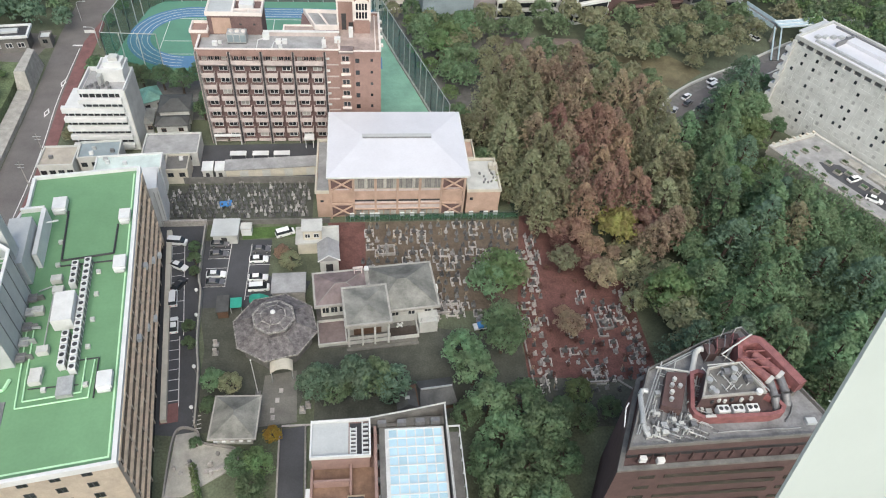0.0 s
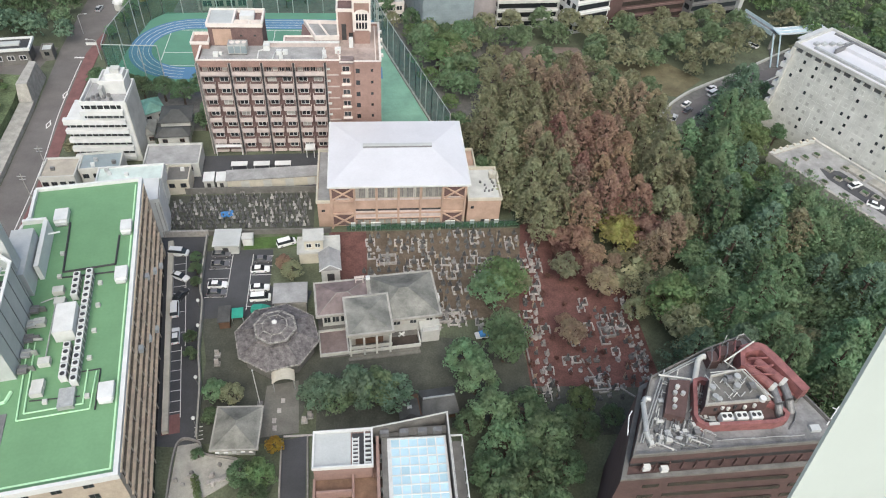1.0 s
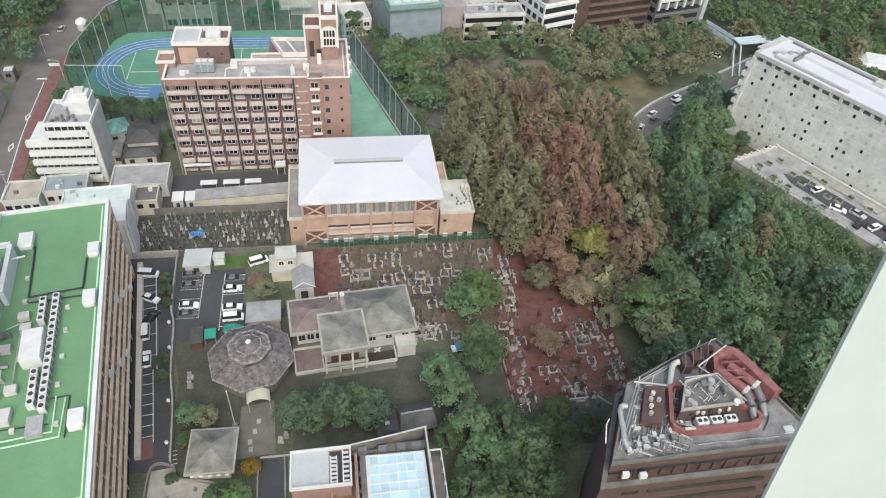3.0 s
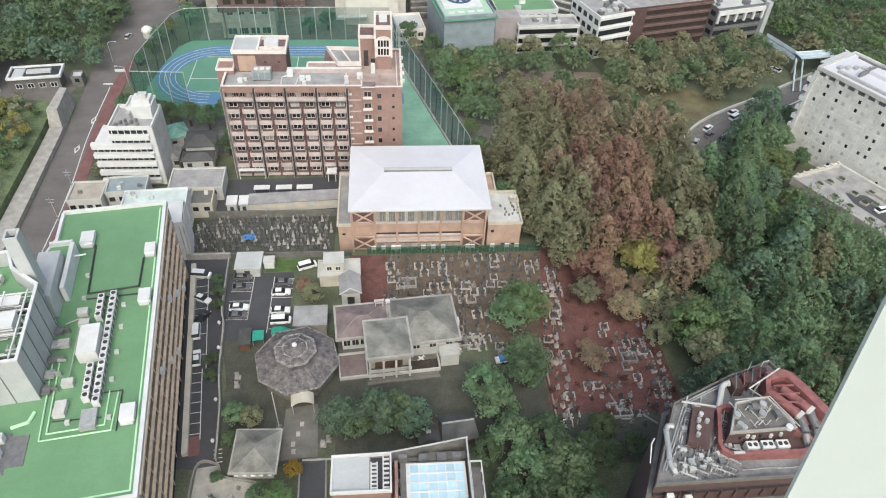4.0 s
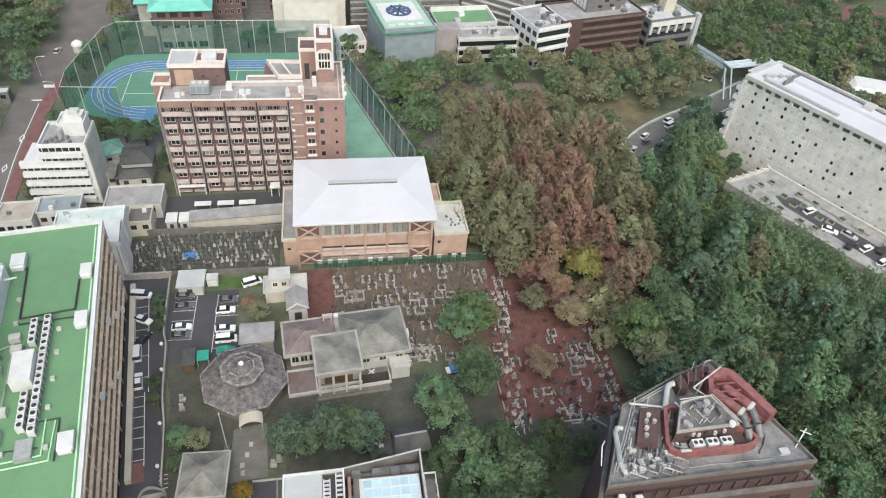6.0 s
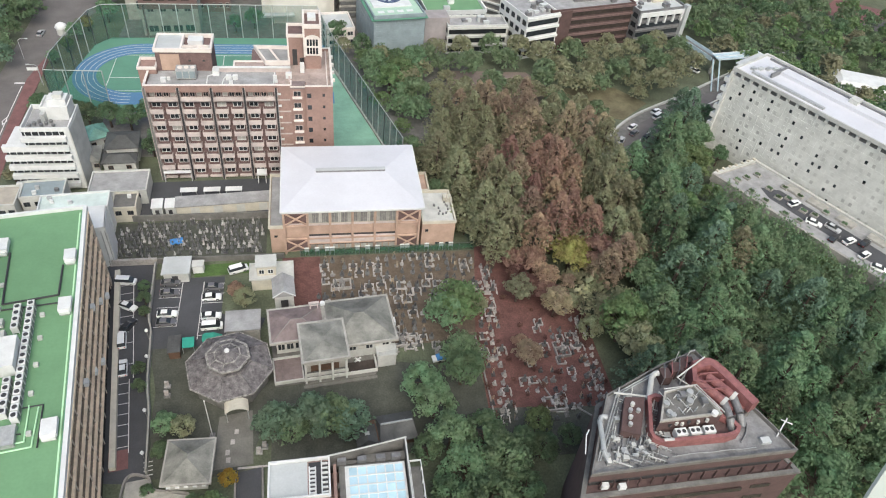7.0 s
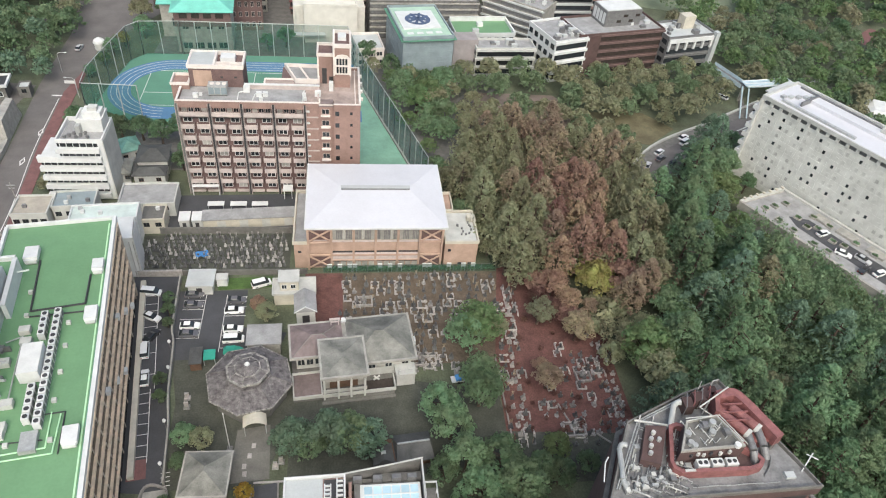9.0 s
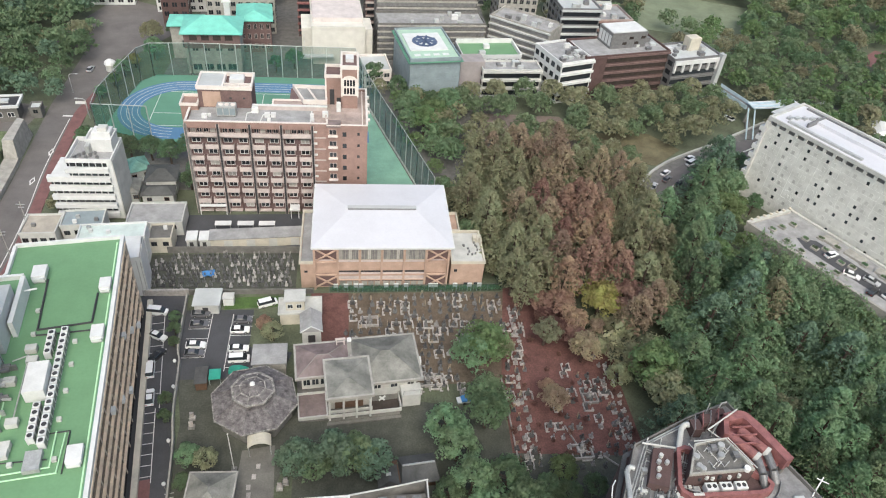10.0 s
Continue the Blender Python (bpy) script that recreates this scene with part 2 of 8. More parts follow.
M_sotoba = material("pale_wood", (0.42, 0.34, 0.24), 0.8, vary=0.15, scale=1.0, stain=0.3, objvary=0.2)
M_deckwood = material("worn_brown_decking", (0.2, 0.125, 0.085), 0.85, vary=0.2, scale=0.6, stain=0.4)
M_bark = material("bark", (0.09, 0.065, 0.05), 0.95, vary=0.3, scale=1.0, stain=0.4, bump=0.6)
M_tyre = material("tyre_rubber", (0.02, 0.02, 0.02), 0.9, vary=0.1)
M_jamb = material("white_window_frame", (0.475, 0.53, 0.5), 0.5, vary=0.02, scale=3.0, stain=0.04, fine=20.0, bump=0.02)


M_pinkgrey = material("pinkish_grey_render", (0.3, 0.275, 0.275), 0.85, vary=0.06, scale=0.3, stain=0.2)
M_palepink = material("pale_pink_roof", (0.56, 0.51, 0.49), 0.85, vary=0.06, scale=0.3, stain=0.2)
M_padgreen = material("pale_green_roof_paint", (0.36, 0.5, 0.4), 0.7, vary=0.06, scale=0.4, stain=0.15)
M_tanroof = material("tan_roof_felt", (0.36, 0.33, 0.28), 0.9, vary=0.1, scale=0.3, stain=0.25)
M_mintroof = material("pale_mint_roof", (0.52, 0.6, 0.57), 0.7, vary=0.06, scale=0.25, stain=0.25)
M_palesteel = material("pale_blue_painted_steel", (0.42, 0.52, 0.56), 0.5, vary=0.05, scale=0.5, stain=0.15)
M_farfield = material("dull_field", (0.17, 0.2, 0.13), 0.95, vary=0.1, scale=0.1, stain=0.3, fine=2.0)
M_padblue = material("dark_blue_marking", (0.06, 0.09, 0.16), 0.7, vary=0.1)
M_brightcream = material("bright_cream_plaster", (0.6, 0.585, 0.53), 0.8, vary=0.05, scale=0.3, stain=0.12)
M_bluepanel = material("blue_grey_cladding", (0.24, 0.29, 0.31), 0.4, vary=0.06, scale=0.3, stain=0.2)


def net_material(name, color, alpha):
    """A fine mesh net: mostly gaps, with the strands in one colour."""
    m = material(name, color, 0.8, vary=0.2, scale=0.2, stain=0.3)
    nt = m.node_tree
    out, b = nt.nodes["Material Output"], nt.nodes["Principled BSDF"]
    tr = nt.nodes.new("ShaderNodeBsdfTransparent")
    mix = nt.nodes.new("ShaderNodeMixShader")
    mix.inputs[0].default_value = alpha
    nt.links.new(tr.outputs[0], mix.inputs[1])
    nt.links.new(b.outputs[0], mix.inputs[2])
    nt.links.new(mix.outputs[0], out.inputs["Surface"])
    return m


M_net = net_material("green_net", (0.03, 0.14, 0.105), 0.38)
M_netblue = net_material("blue_green_net", (0.04, 0.23, 0.195), 0.42)


def glass_material(name, color, rough):
    m = material(name, color, rough, vary=0.03, scale=0.3, stain=0.12, bump=0.0, objvary=0.12)
    return m


# Pale tint holds the bright reflection on the panes, put into the colour.
M_skyglass = glass_material("pale_blue_skylight", (0.44, 0.61, 0.69), 0.08)


def leaf_material(name, color, hue=0.022, sat=0.9, objvary=0.13, island=0.09):
    """Leaves whose hue and depth differ from clump to clump and from tree to tree."""
    m = bpy.data.materials.new(name)
    m.use_nodes = True
    nt = m.node_tree
    n, l = nt.nodes, nt.links
    b = n["Principled BSDF"]
    b.inputs["Roughness"].default_value = 0.7
    b.inputs["Specular IOR Level"].default_value = 0.25
    geo, oi = n.new("ShaderNodeNewGeometry"), n.new("ShaderNodeObjectInfo")
    nz = n.new("ShaderNodeTexNoise")
    nz.inputs["Scale"].default_value = 0.35
    nz.inputs["Detail"].default_value = 3
    l.new(geo.outputs["Position"], nz.inputs["Vector"])
    hsv = n.new("ShaderNodeHueSaturation")
    hsv.inputs["Color"].default_value = rgb(*color)
    hsv.inputs["Saturation"].default_value = sat

    def span(src, a, c, lo=0.0, hi=1.0):
        r = n.new("ShaderNodeMapRange")
        r.inputs[1].default_value, r.inputs[2].default_value = lo, hi
        r.inputs[3].default_value, r.inputs[4].default_value = a, c
        l.new(src, r.inputs[0])
        return r.outputs[0]

    def op(a, c, kind):
        mu = n.new("ShaderNodeMath")
        mu.operation = kind
        l.new(a, mu.inputs[0])
        l.new(c, mu.inputs[1])
        return mu.outputs[0]

    v = op(span(oi.outputs["Random"], 1 - objvary, 1 + objvary), span(geo.outputs["Random Per Island"], 1 - island, 1 + island), "MULTIPLY")
    v = op(v, span(nz.outputs[0], 0.8, 1.2, 0.3, 0.7), "MULTIPLY")
    l.new(v, hsv.inputs["Value"])
    h = op(span(oi.outputs["Random"], -hue, hue), span(nz.outputs[0], 0.5 - hue, 0.5 + hue, 0.3, 0.7), "ADD")
    l.new(h, hsv.inputs["Hue"])
    l.new(hsv.outputs[0], b.inputs["Base Color"])
    tl = n.new("ShaderNodeBsdfTranslucent")
    l.new(hsv.outputs[0], tl.inputs["Color"])
    mix = n.new("ShaderNodeMixShader")
    mix.inputs[0].default_value = 0.5
    l.new(b.outputs[0], mix.inputs[1])
    l.new(tl.outputs[0], mix.inputs[2])
    l.new(mix.outputs[0], n["Material Output"].inputs["Surface"])
    return m


M_blind = material("pale_blind_window", (0.49, 0.495, 0.465), 0.4, vary=0.1, scale=0.8, stain=0.2, bump=0.0, objvary=0.22)
M_hotel = material("pale_hotel_panel", (0.6, 0.605, 0.57), 0.8, vary=0.06, scale=0.3, stain=0.2, fine=4.0)
L_green = leaf_material("green_leaves", (0.19, 0.285, 0.15))
L_dark = leaf_material("dark_green_leaves", (0.138, 0.212, 0.108))
L_blue = leaf_material("blue_green_leaves", (0.162, 0.255, 0.162))
L_bright = leaf_material("fresh_green_leaves", (0.17, 0.245, 0.1))
L_olive = leaf_material("olive_leaves", (0.29, 0.295, 0.172))
L_brown = leaf_material("olive_brown_needles", (0.35, 0.27, 0.185))
# Autumn rust that also takes in a red reflection in the window glass.
L_rust = leaf_material("rust_brown_needles", (0.355, 0.228, 0.165))
L_yellow = leaf_material("yellow_green_leaves", (0.34, 0.325, 0.1), objvary=0.1)
L_gold = leaf_material("golden_leaves", (0.4, 0.3, 0.02), objvary=0.1)
L_pale = leaf_material("pale_flowering_leaves", (0.42, 0.4, 0.25), objvary=0.1)
L_greyish = leaf_material("grey_green_leaves", (0.24, 0.24, 0.15), objvary=0.1)
L_redbush = leaf_material("reddish_leaves", (0.17, 0.085, 0.07))


# ---- the ground and what is laid on it ----
def sheet(name, pts, z, mat, label, category, th=0.3):
    """A flat slab whose top lies at z."""
    bm = prism(bmesh.new(), pts, z - th, z)
    return tagged(part(name, bm, mat), label, category, kind="structure")


_bm = bmesh.new()
box(_bm, -2500, 2500, -2500, 2500, -2.0, 0.0)
tagged(part("ground", _bm, M_ground), "dark soil and undergrowth between the buildings", "ground", kind="structure")

sheet("road", [(-91.4, 20), (-82.6, 20), (-83.0, 139), (-86.6, 180), (-88.0, 210), (-85.2, 228), (-82, 262), (-76, 285), (-92, 300), (-97.0, 262), (-96.6, 214), (-94.2, 180), (-91.9, 138)], 0.05, M_road, "worn grey city road running past the garden", "road")
sheet("pavement", [(-82.6, 20), (-79.8, 20), (-80.0, 139), (-83.4, 180), (-84.4, 222), (-85.4, 227), (-88.0, 210), (-86.6, 180), (-83.0, 139)], 0.17, M_redpave, "dull red paved footway beside the road", "pavement")
sheet("road", [(-112, 262), (-80, 252), (-60, 290), (-98, 310)], 0.045, M_road, "grey forecourt at the end of the road", "road")
sheet("pavement", [(-48, 70), (-33.0, 68), (-34.4, 84), (-37.2, 103), (-38.6, 124.6), (-49, 124.6)], 0.061, M_asphalt, "dark asphalt car park beside the office block", "car park")
sheet("pavement", [(-37.2, 99), (-15, 99), (-13, 106), (-22.6, 108), (-22.6, 119.6), (-38, 119.6)], 0.06, M_asphalt, "dark asphalt temple car park with white bays", "car park")
sheet("pavement", [(-33.5, 69), (-16, 68), (-9, 87), (-15, 99), (-36.4, 99), (-33.8, 88)], 0.05, M_soil_dark, "grey earth court round the octagonal hall", "yard")
sheet("pavement", [(-11, 66), (34, 72), (32, 88), (12, 92), (-11, 91)], 0.04, M_soil_dark, "grey earth forecourt of the temple", "yard")
sheet("pavement", [(-21.6, 69.5), (-14.2, 70.2), (-14.8, 82), (-21, 81)], 0.065, M_paving, "grey stone paving leading to the hall", "paving")
sheet("road", [(-16.6, 20), (-11.4, 20), (-12.7, 69.4), (-17.2, 68.6)], 0.06, M_asphalt, "narrow dark asphalt lane", "road")
sheet("pavement", [(-49.5, 125.4), (-13.4, 126.6), (-13.4, 140.2), (-49.5, 139.6)], 0.05, M_soil_dark, "grey earth of the walled graveyard", "graveyard")
sheet("pavement", [(-9.5, 103), (-0.5, 103), (-0.5, 125), (-9.5, 125)], 0.055, M_soil_redglare, "red-tinted earth beside the chapel", "yard")
sheet("pavement", [(-0.5, 96), (38, 96), (38.4, 125), (-0.5, 125)], 0.05, M_soil, "brown earth of the main graveyard", "graveyard")
sheet("pavement", [(32, 70), (60, 76), (60, 104), (46, 128), (38.4, 126), (33, 96)], 0.052, M_soil_redglare, "earth of the lower graveyard with a painted red reflection", "graveyard")
sheet("pavement", [(26, 66), (58, 66), (60, 76), (32, 78)], 0.06, M_soil_dark, "grey gravel at the edge of the graveyard", "graveyard")
sheet("pavement", [(-50, 141), (-12, 143), (-12, 157), (-50, 156)], 0.04, M_asphalt, "dark service yard before the apartment block", "yard")
sheet("lawn", [(-29.5, 119.8), (-17, 120.6), (-17, 124.2), (-29.5, 123.6)], 0.09, M_grass, "small green lawn behind the car park", "lawn")
sheet("lawn", [(108, 88), (128, 88), (134, 104), (112, 110)], 0.06, M_grass, "green lawn between the trees", "lawn")
sheet("bare_ground", [(42, 199), (74, 194), (80, 204), (74, 215), (46, 216)], 0.05, M_bare, "bare pinkish earth clearing in the wood", "clearing")
sheet("lawn", [(78, 188), (100, 184), (112, 194), (104, 204), (80, 204)], 0.09, M_dullgrass, "worn brownish grass edge of the clearing", "lawn")
sheet("pavement", [(-60, 168), (40, 168), (60, 240), (60, 330), (-60, 330), (-66, 240)], 0.03, M_dconcrete, "grey yards between the far buildings", "yard")

# the sports ground
M_palecourt = material("faded_green_court", (0.2, 0.37, 0.28), 0.85, vary=0.07, scale=0.15, stain=0.25, fine=2.0)
sheet("sports_ground", [(5.2, 158), (22.6, 158), (6.2, 217.6), (3.6, 228)], 0.062, M_palecourt, "faded green strip of the sports ground", "sports ground")
sheet("sports_ground", [(-77.4, 194), (-46, 190), (3, 190), (3.4, 239), (-68, 238.4), (-72.6, 233), (-75.6, 216)], 0.06, M_court, "green synthetic sports ground", "sports ground")


def arc_band(bm, cx, cy, r0, r1, a0, a1, z, n=28, sx=1.0):
    prev = None
    for i in range(n + 1):
        a = radians(a0 + (a1 - a0) * i / n)
        p = [bm.verts.new((cx + r * math.cos(a) * sx, cy + r * math.sin(a), z)) for r in (r0, r1)]
        if prev:
            bm.faces.new((prev[0], prev[1], p[1], p[0]))
        prev = p


def solid(bm, h):
    g = bmesh.ops.extrude_face_region(bm, geom=bm.faces[:])
    bmesh.ops.translate(bm, vec=(0, 0, -h), verts=[v for v in g["geom"] if isinstance(v, bmesh.types.BMVert)])
    bmesh.ops.recalc_face_normals(bm, faces=bm.faces[:])
    return bm


_bm = bmesh.new()
arc_band(_bm, -56, 214.5, 12.5, 19.5, 90, 270, 0.11)
solid(_bm, 0.04)
box(_bm, -56, 4, 227.0, 234.0, 0.07, 0.11)
box(_bm, -56, 6, 195.0, 202.0, 0.07, 0.11)
_track = tagged(part("running_track", _bm, M_courtblue), "blue running track with white lane lines", "track", kind="structure")
for k in range(4):
    _bm = bmesh.new()
    arc_band(_bm, -56, 214.5, 13.3 + k * 1.7, 13.45 + k * 1.7, 90, 270, 0.13)
    solid(_bm, 0.015)
    box(_bm, -56, 4, 227.8 + k * 1.7, 227.95 + k * 1.7, 0.115, 0.13)
    part("lane_line", _bm, M_line, _track)
for x0, x1, y0, y1 in ((-64.3, -64.1, 206, 229), (-64.3, 0, 211, 211.25), (-30, -29.8, 203, 226), (-64.3, 0, 225.8, 226), (-64.3, 0, 203, 203.2)):
    part("court_line", B((x0, x1, y0, y1, 0.065, 0.085)), M_line, _track)

# road markings
for x, y in ((-88.0, 186.5), (-88.4, 171.5)):
    _bm = ring(bmesh.new(), [(x - 0.75, y), (x, y - 2.2), (x + 0.75, y), (x, y + 2.2)], 0.3, 0.055, 0.065)
    tagged(part("road_marking", _bm, M_line), "white diamond painted on the road", "road marking", "road diamonds", "structure")
tagged(part("road_marking", B((-91, -85.4, 207.4, 208.2, 0.055, 0.065)), M_line), "white stop line across the road", "road marking", kind="structure")
tagged(part("road_marking", ribbon([(-83.6, 60), (-84.0, 139), (-87.2, 178), (-88.4, 206)], 0.22, 0.052, 0.066), M_line), "white edge line along the road", "road marking", kind="structure")

# ---- windows shared by the buildings ----
_shared = {}


def shared(key, make):
    if key not in _shared:
        me = mesh(make(), key)
        _shared[key] = me
    return _shared[key]


def window(parent, w, h, m, frame_mat, pane_mat, proud=0.08, bars=1, name="window"):
    """A framed window in the local x-z plane, its face to -y; the frame stands proud of the wall and the pane sits back."""
    t = 0.09 if w < 2 else 0.13

    def fr():
        bm = B((-w / 2, w / 2, -proud, 0.02, 0, t), (-w / 2, w / 2, -proud, 0.02, h - t, h), (-w / 2, -w / 2 + t, -proud, 0.02, t, h - t), (w / 2 - t, w / 2, -proud, 0.02, t, h - t))
        for i in range(bars):
            x = -w / 2 + w * (i + 1) / (bars + 1)
            box(bm, x - t / 2, x + t / 2, -proud * 0.8, 0.02, t, h - t)
        return bm

    f = part(name, shared(f"win_{w:.2f}_{h:.2f}_{bars}_{proud}_{frame_mat.name}", fr), frame_mat, parent, at=m)
    part("pane", shared(f"pane_{w:.2f}_{h:.2f}_{pane_mat.name}", lambda: B((-w / 2 + t, w / 2 - t, -0.02, 0.01, t, h - t))), pane_mat, f)
    return f


def parapet(pts, w, z0, z1):
    return ring(bmesh.new(), pts, w, z0, z1)


def rect(x0, x1, y0, y1):
    return [(x0, y0), (x1, y0), (x1, y1), (x0, y1)]


# ---- the apartment block of brown brick ----
apt = thing("apartment_block", "eight-storey brown brick apartment block with pale pink balconies", "building", -40.5, 157, 0)
AH, FL = 27.4, 3.4


def AB(*boxes):
    """Boxes given in the place's plan, taken to the block's own corner."""
    return B(*[(x0 + 40.5, x1 + 40.5, y0 - 157, y1 - 157, z0, z1) for x0, x1, y0, y1, z0, z1 in boxes])


def arect(x0, x1, y0, y1):
    return rect(x0 + 40.5, x1 + 40.5, y0 - 157, y1 - 157)


part("wall", AB((-40.7, -9.7, 158.5, 166.4, 0, AH)), M_brickw, apt)
part("stair_wall", AB((-9.7, -6.2, 157.9, 166.4, 0, AH), (-6.2, -2.4, 158.3, 177, 0, AH - 0.5), (-2.4, 4.4, 157.3, 177, 0, AH)), M_brickl, apt, "lighter salmon brick stair wing")
part("back_wall", AB((-16.0, -6.2, 166.4, 176.4, 0, AH + 0.9), (-38.7, -25.3, 166.4, 174.2, 0, AH)), M_brickw, apt)
part("roof_deck", AB((-40.4, -9.7, 158.4, 166.2, AH, AH + 0.15)), M_greyroof, apt, "grey roof deck")
part("stair_roof", AB((-9.6, -6.3, 158.2, 166.2, AH, AH + 0.15), (-2.2, 4.2, 157.6, 176.8, AH, AH + 0.16), (-6.2, -2.2, 160.4, 176.8, AH - 0.5, AH + 0.15)), M_pinkroof, apt, "pinkish tan roof deck")
part("recess_roof", AB((-6.1, -2.5, 158.2, 160.4, AH - 0.5, AH + 0.5)), M_tilered, apt)
part("parapet", AB((-40.9, -9.6, 157.6, 157.95, AH - 1.0, AH + 0.9), (-40.9, -40.55, 157.95, 166.6, AH - 0.4, AH + 0.9), (-9.6, -6.2, 157.7, 158.0, AH, AH + 0.8), (-2.4, 4.4, 157.2, 157.5, AH, AH + 0.8), (4.1, 4.45, 157.5, 177.2, AH, AH + 0.9), (-2.2, 4.1, 176.9, 177.2, AH, AH + 0.9)), M_brickl, apt)
part("parapet_coping", AB((-41.0, -9.5, 157.45, 158.0, AH + 0.9, AH + 1.1), (-41.0, -40.45, 158.0, 166.7, AH + 0.9, AH + 1.1), (-9.5, -6.15, 157.6, 158.05, AH + 0.8, AH + 1.0), (-6.15, -5.75, 158.3, 160.6, AH, AH + 0.8), (-6.1, -2.5, 158.15, 158.45, AH, AH + 0.35), (-2.45, 4.45, 157.1, 157.55, AH + 0.8, AH + 1.0), (4.0, 4.55, 157.55, 177.3, AH + 0.9, AH + 1.1), (-2.2, 4.0, 176.8, 177.3, AH + 0.9, AH + 1.1)), M_trim, apt, "pale coping")
part("east_ledge", AB((3.0, 3.25, 158.2, 176.6, AH + 0.16, AH + 0.5)), M_trim, apt)
for y in (160.5, 164.4, 168.5, 172.6):
    part("vent_hood", AB((4.55, 5.1, y, y + 0.9, AH + 0.2, AH + 0.8)), M_trim, apt)
part("end_wall", AB((-41.1, -40.7, 157.2, 166.4, 0, AH)), M_brickw, apt)
for b in range(5):
    x = -0.35 + b * 7.8
    part("pier", B((x - 0.2, x + 0.2, 0.1, 1.6, 0, AH + 0.3)), M_dark if b else M_dconcrete, apt, "dark vertical drainpipe pier")
    for s in (-0.38, 0.28):
        part("rib", B((x + s, x + s + 0.1, 0.0, 1.5, 0, AH + 0.2)), M_pink, apt)
for fl in range(8):
    z = fl * FL + 0.3
    for b in range(4):
        x0 = -0.35 + b * 7.8
        if fl == 7:
            part("balcony", B((x0 + 0.45, x0 + 7.35, 0.1, 1.5, z - 0.2, z + 0.05), (x0 + 0.45, x0 + 7.35, 0.1, 0.28, z - 0.2, z + 1.3)), M_pink, apt)
            for k in range(4):
                cx = x0 + 1.5 + k * 1.6
                window(apt, 1.3, 1.9, pose(cx, 1.5, z + 0.7), M_pink, M_glass if (b + k) % 3 else M_curtain, 0.08, 1)
            part("head_band", B((x0 + 0.4, x0 + 7.4, 0.9, 1.5, AH - 0.6, AH - 0.05)), M_pink, apt)
            continue
        for k in range(2):
            cx = x0 + 2.0 + k * 3.8
            part("window_surround", shared("apt_surround", lambda: B((-1.45, 1.45, 1.28, 1.5, 0.0, 2.85))), M_brickw, apt, at=pose(cx, 0, z))
            if fl:
                bal = part("balcony", shared("apt_balcony", lambda: B((-1.55, 1.55, 0.12, 1.3, -0.16, 0.0), (-1.55, 1.55, 0.12, 0.26, 0, 1.2), (-1.55, -1.43, 0.26, 1.28, 0.0, 1.15), (1.43, 1.55, 0.26, 1.28, 0.0, 1.15))), M_pink, apt, at=pose(cx, 0, z))
                if (fl * 5 + b * 3 + k) % 4 == 0:
                    part("air_unit", shared("apt_air_unit", lambda: B((0.55, 1.3, 0.4, 0.8, 0, 0.7))), M_white, bal)
            else:
                part("ground_sill", shared("apt_sill", lambda: B((-1.6, 1.6, 0.5, 1.28, 0.1, 0.55))), M_pink, apt, at=pose(cx, 0, z))
            window(apt, 2.2, 1.45, pose(cx, 1.28, z + 1.3), M_white, M_glass if (fl * 3 + b * 5 + k * 2) % 7 else M_curtain, 0.06, 1)
    # the stair wing: white landings, projecting sills and small square windows
    part("landing_band", AB((-9.5, -8.5, 157.55, 157.9, z + 1.5, z + 1.95)), M_white, apt)
    part("landing_band", AB((-9.5, -6.3, 157.75, 157.9, z - 0.2, z + 0.15)), M_pink, apt)
    part("stair_sill", AB((-5.7, -3.3, 157.5, 158.3, z + 0.3, z + 0.6)), M_trim, apt)
    window(apt, 1.9, 1.5, pose(36.0, 1.3, z + 0.7), M_pink, M_glass, 0.05, 1)
    window(apt, 1.2, 1.5, pose(39.0, 0.3, z + 0.7), M_brickl, M_glass, 0.05, 0)
    window(apt, 0.8, 1.0, pose(42.6, 0.3, z + 1.1), M_brickl, M_glass, 0.05, 0)
part("ground_frame", AB((-40.4, -33.4, 156.4, 157.4, 2.7, 3.0), (-40.4, -40.2, 156.4, 156.6, 0, 2.7), (-33.6, -33.4, 156.4, 156.6, 0, 2.7)), M_white, apt)
part("entrance_canopy", AB((-16.4, -13.8, 154.6, 157.2, 2.8, 3.1), (-16.2, -16.0, 154.8, 155.0, 0, 2.8), (-14.2, -14.0, 154.8, 155.0, 0, 2.8)), M_white, apt)
# the wide roof house, half of it an open tank yard
ph = part("roof_house", AB((-38.6, -25.3, 166.2, 174.0, AH, AH + 5.3)), M_brickw, apt, "brown brick roof house")
part("lift_wall", AB((-37.5, -33.0, 166.1, 166.2, AH + 0.4, AH + 4.7)), M_salmon, ph)
part("coping", ring(bmesh.new(), arect(-38.9, -25.0, 165.9, 174.3), 0.5, AH + 5.3, AH + 6.3), M_trim, ph)
part("deck", AB((-38.4, -32.6, 166.4, 173.8, AH + 5.3, AH + 6.0)), M_panel, ph)
part("divider", AB((-32.6, -32.1, 166.4, 173.8, AH + 5.3, AH + 6.3), (-32.1, -25.5, 167.9, 168.3, AH + 5.3, AH + 6.2), (-28.6, -28.2, 166.4, 167.9, AH + 5.3, AH + 6.1)), M_trim, ph)
part("tank", AB((-31.0, -27.4, 169.6, 172.6, AH + 5.3, AH + 6.5)), M_white, ph)
for x in (-30.6, -27.2):
    window(ph, 0.8, 0.7, pose(x + 40.5, 9.2, AH + 2.6), M_brickw, M_dark, 0.05, 0)
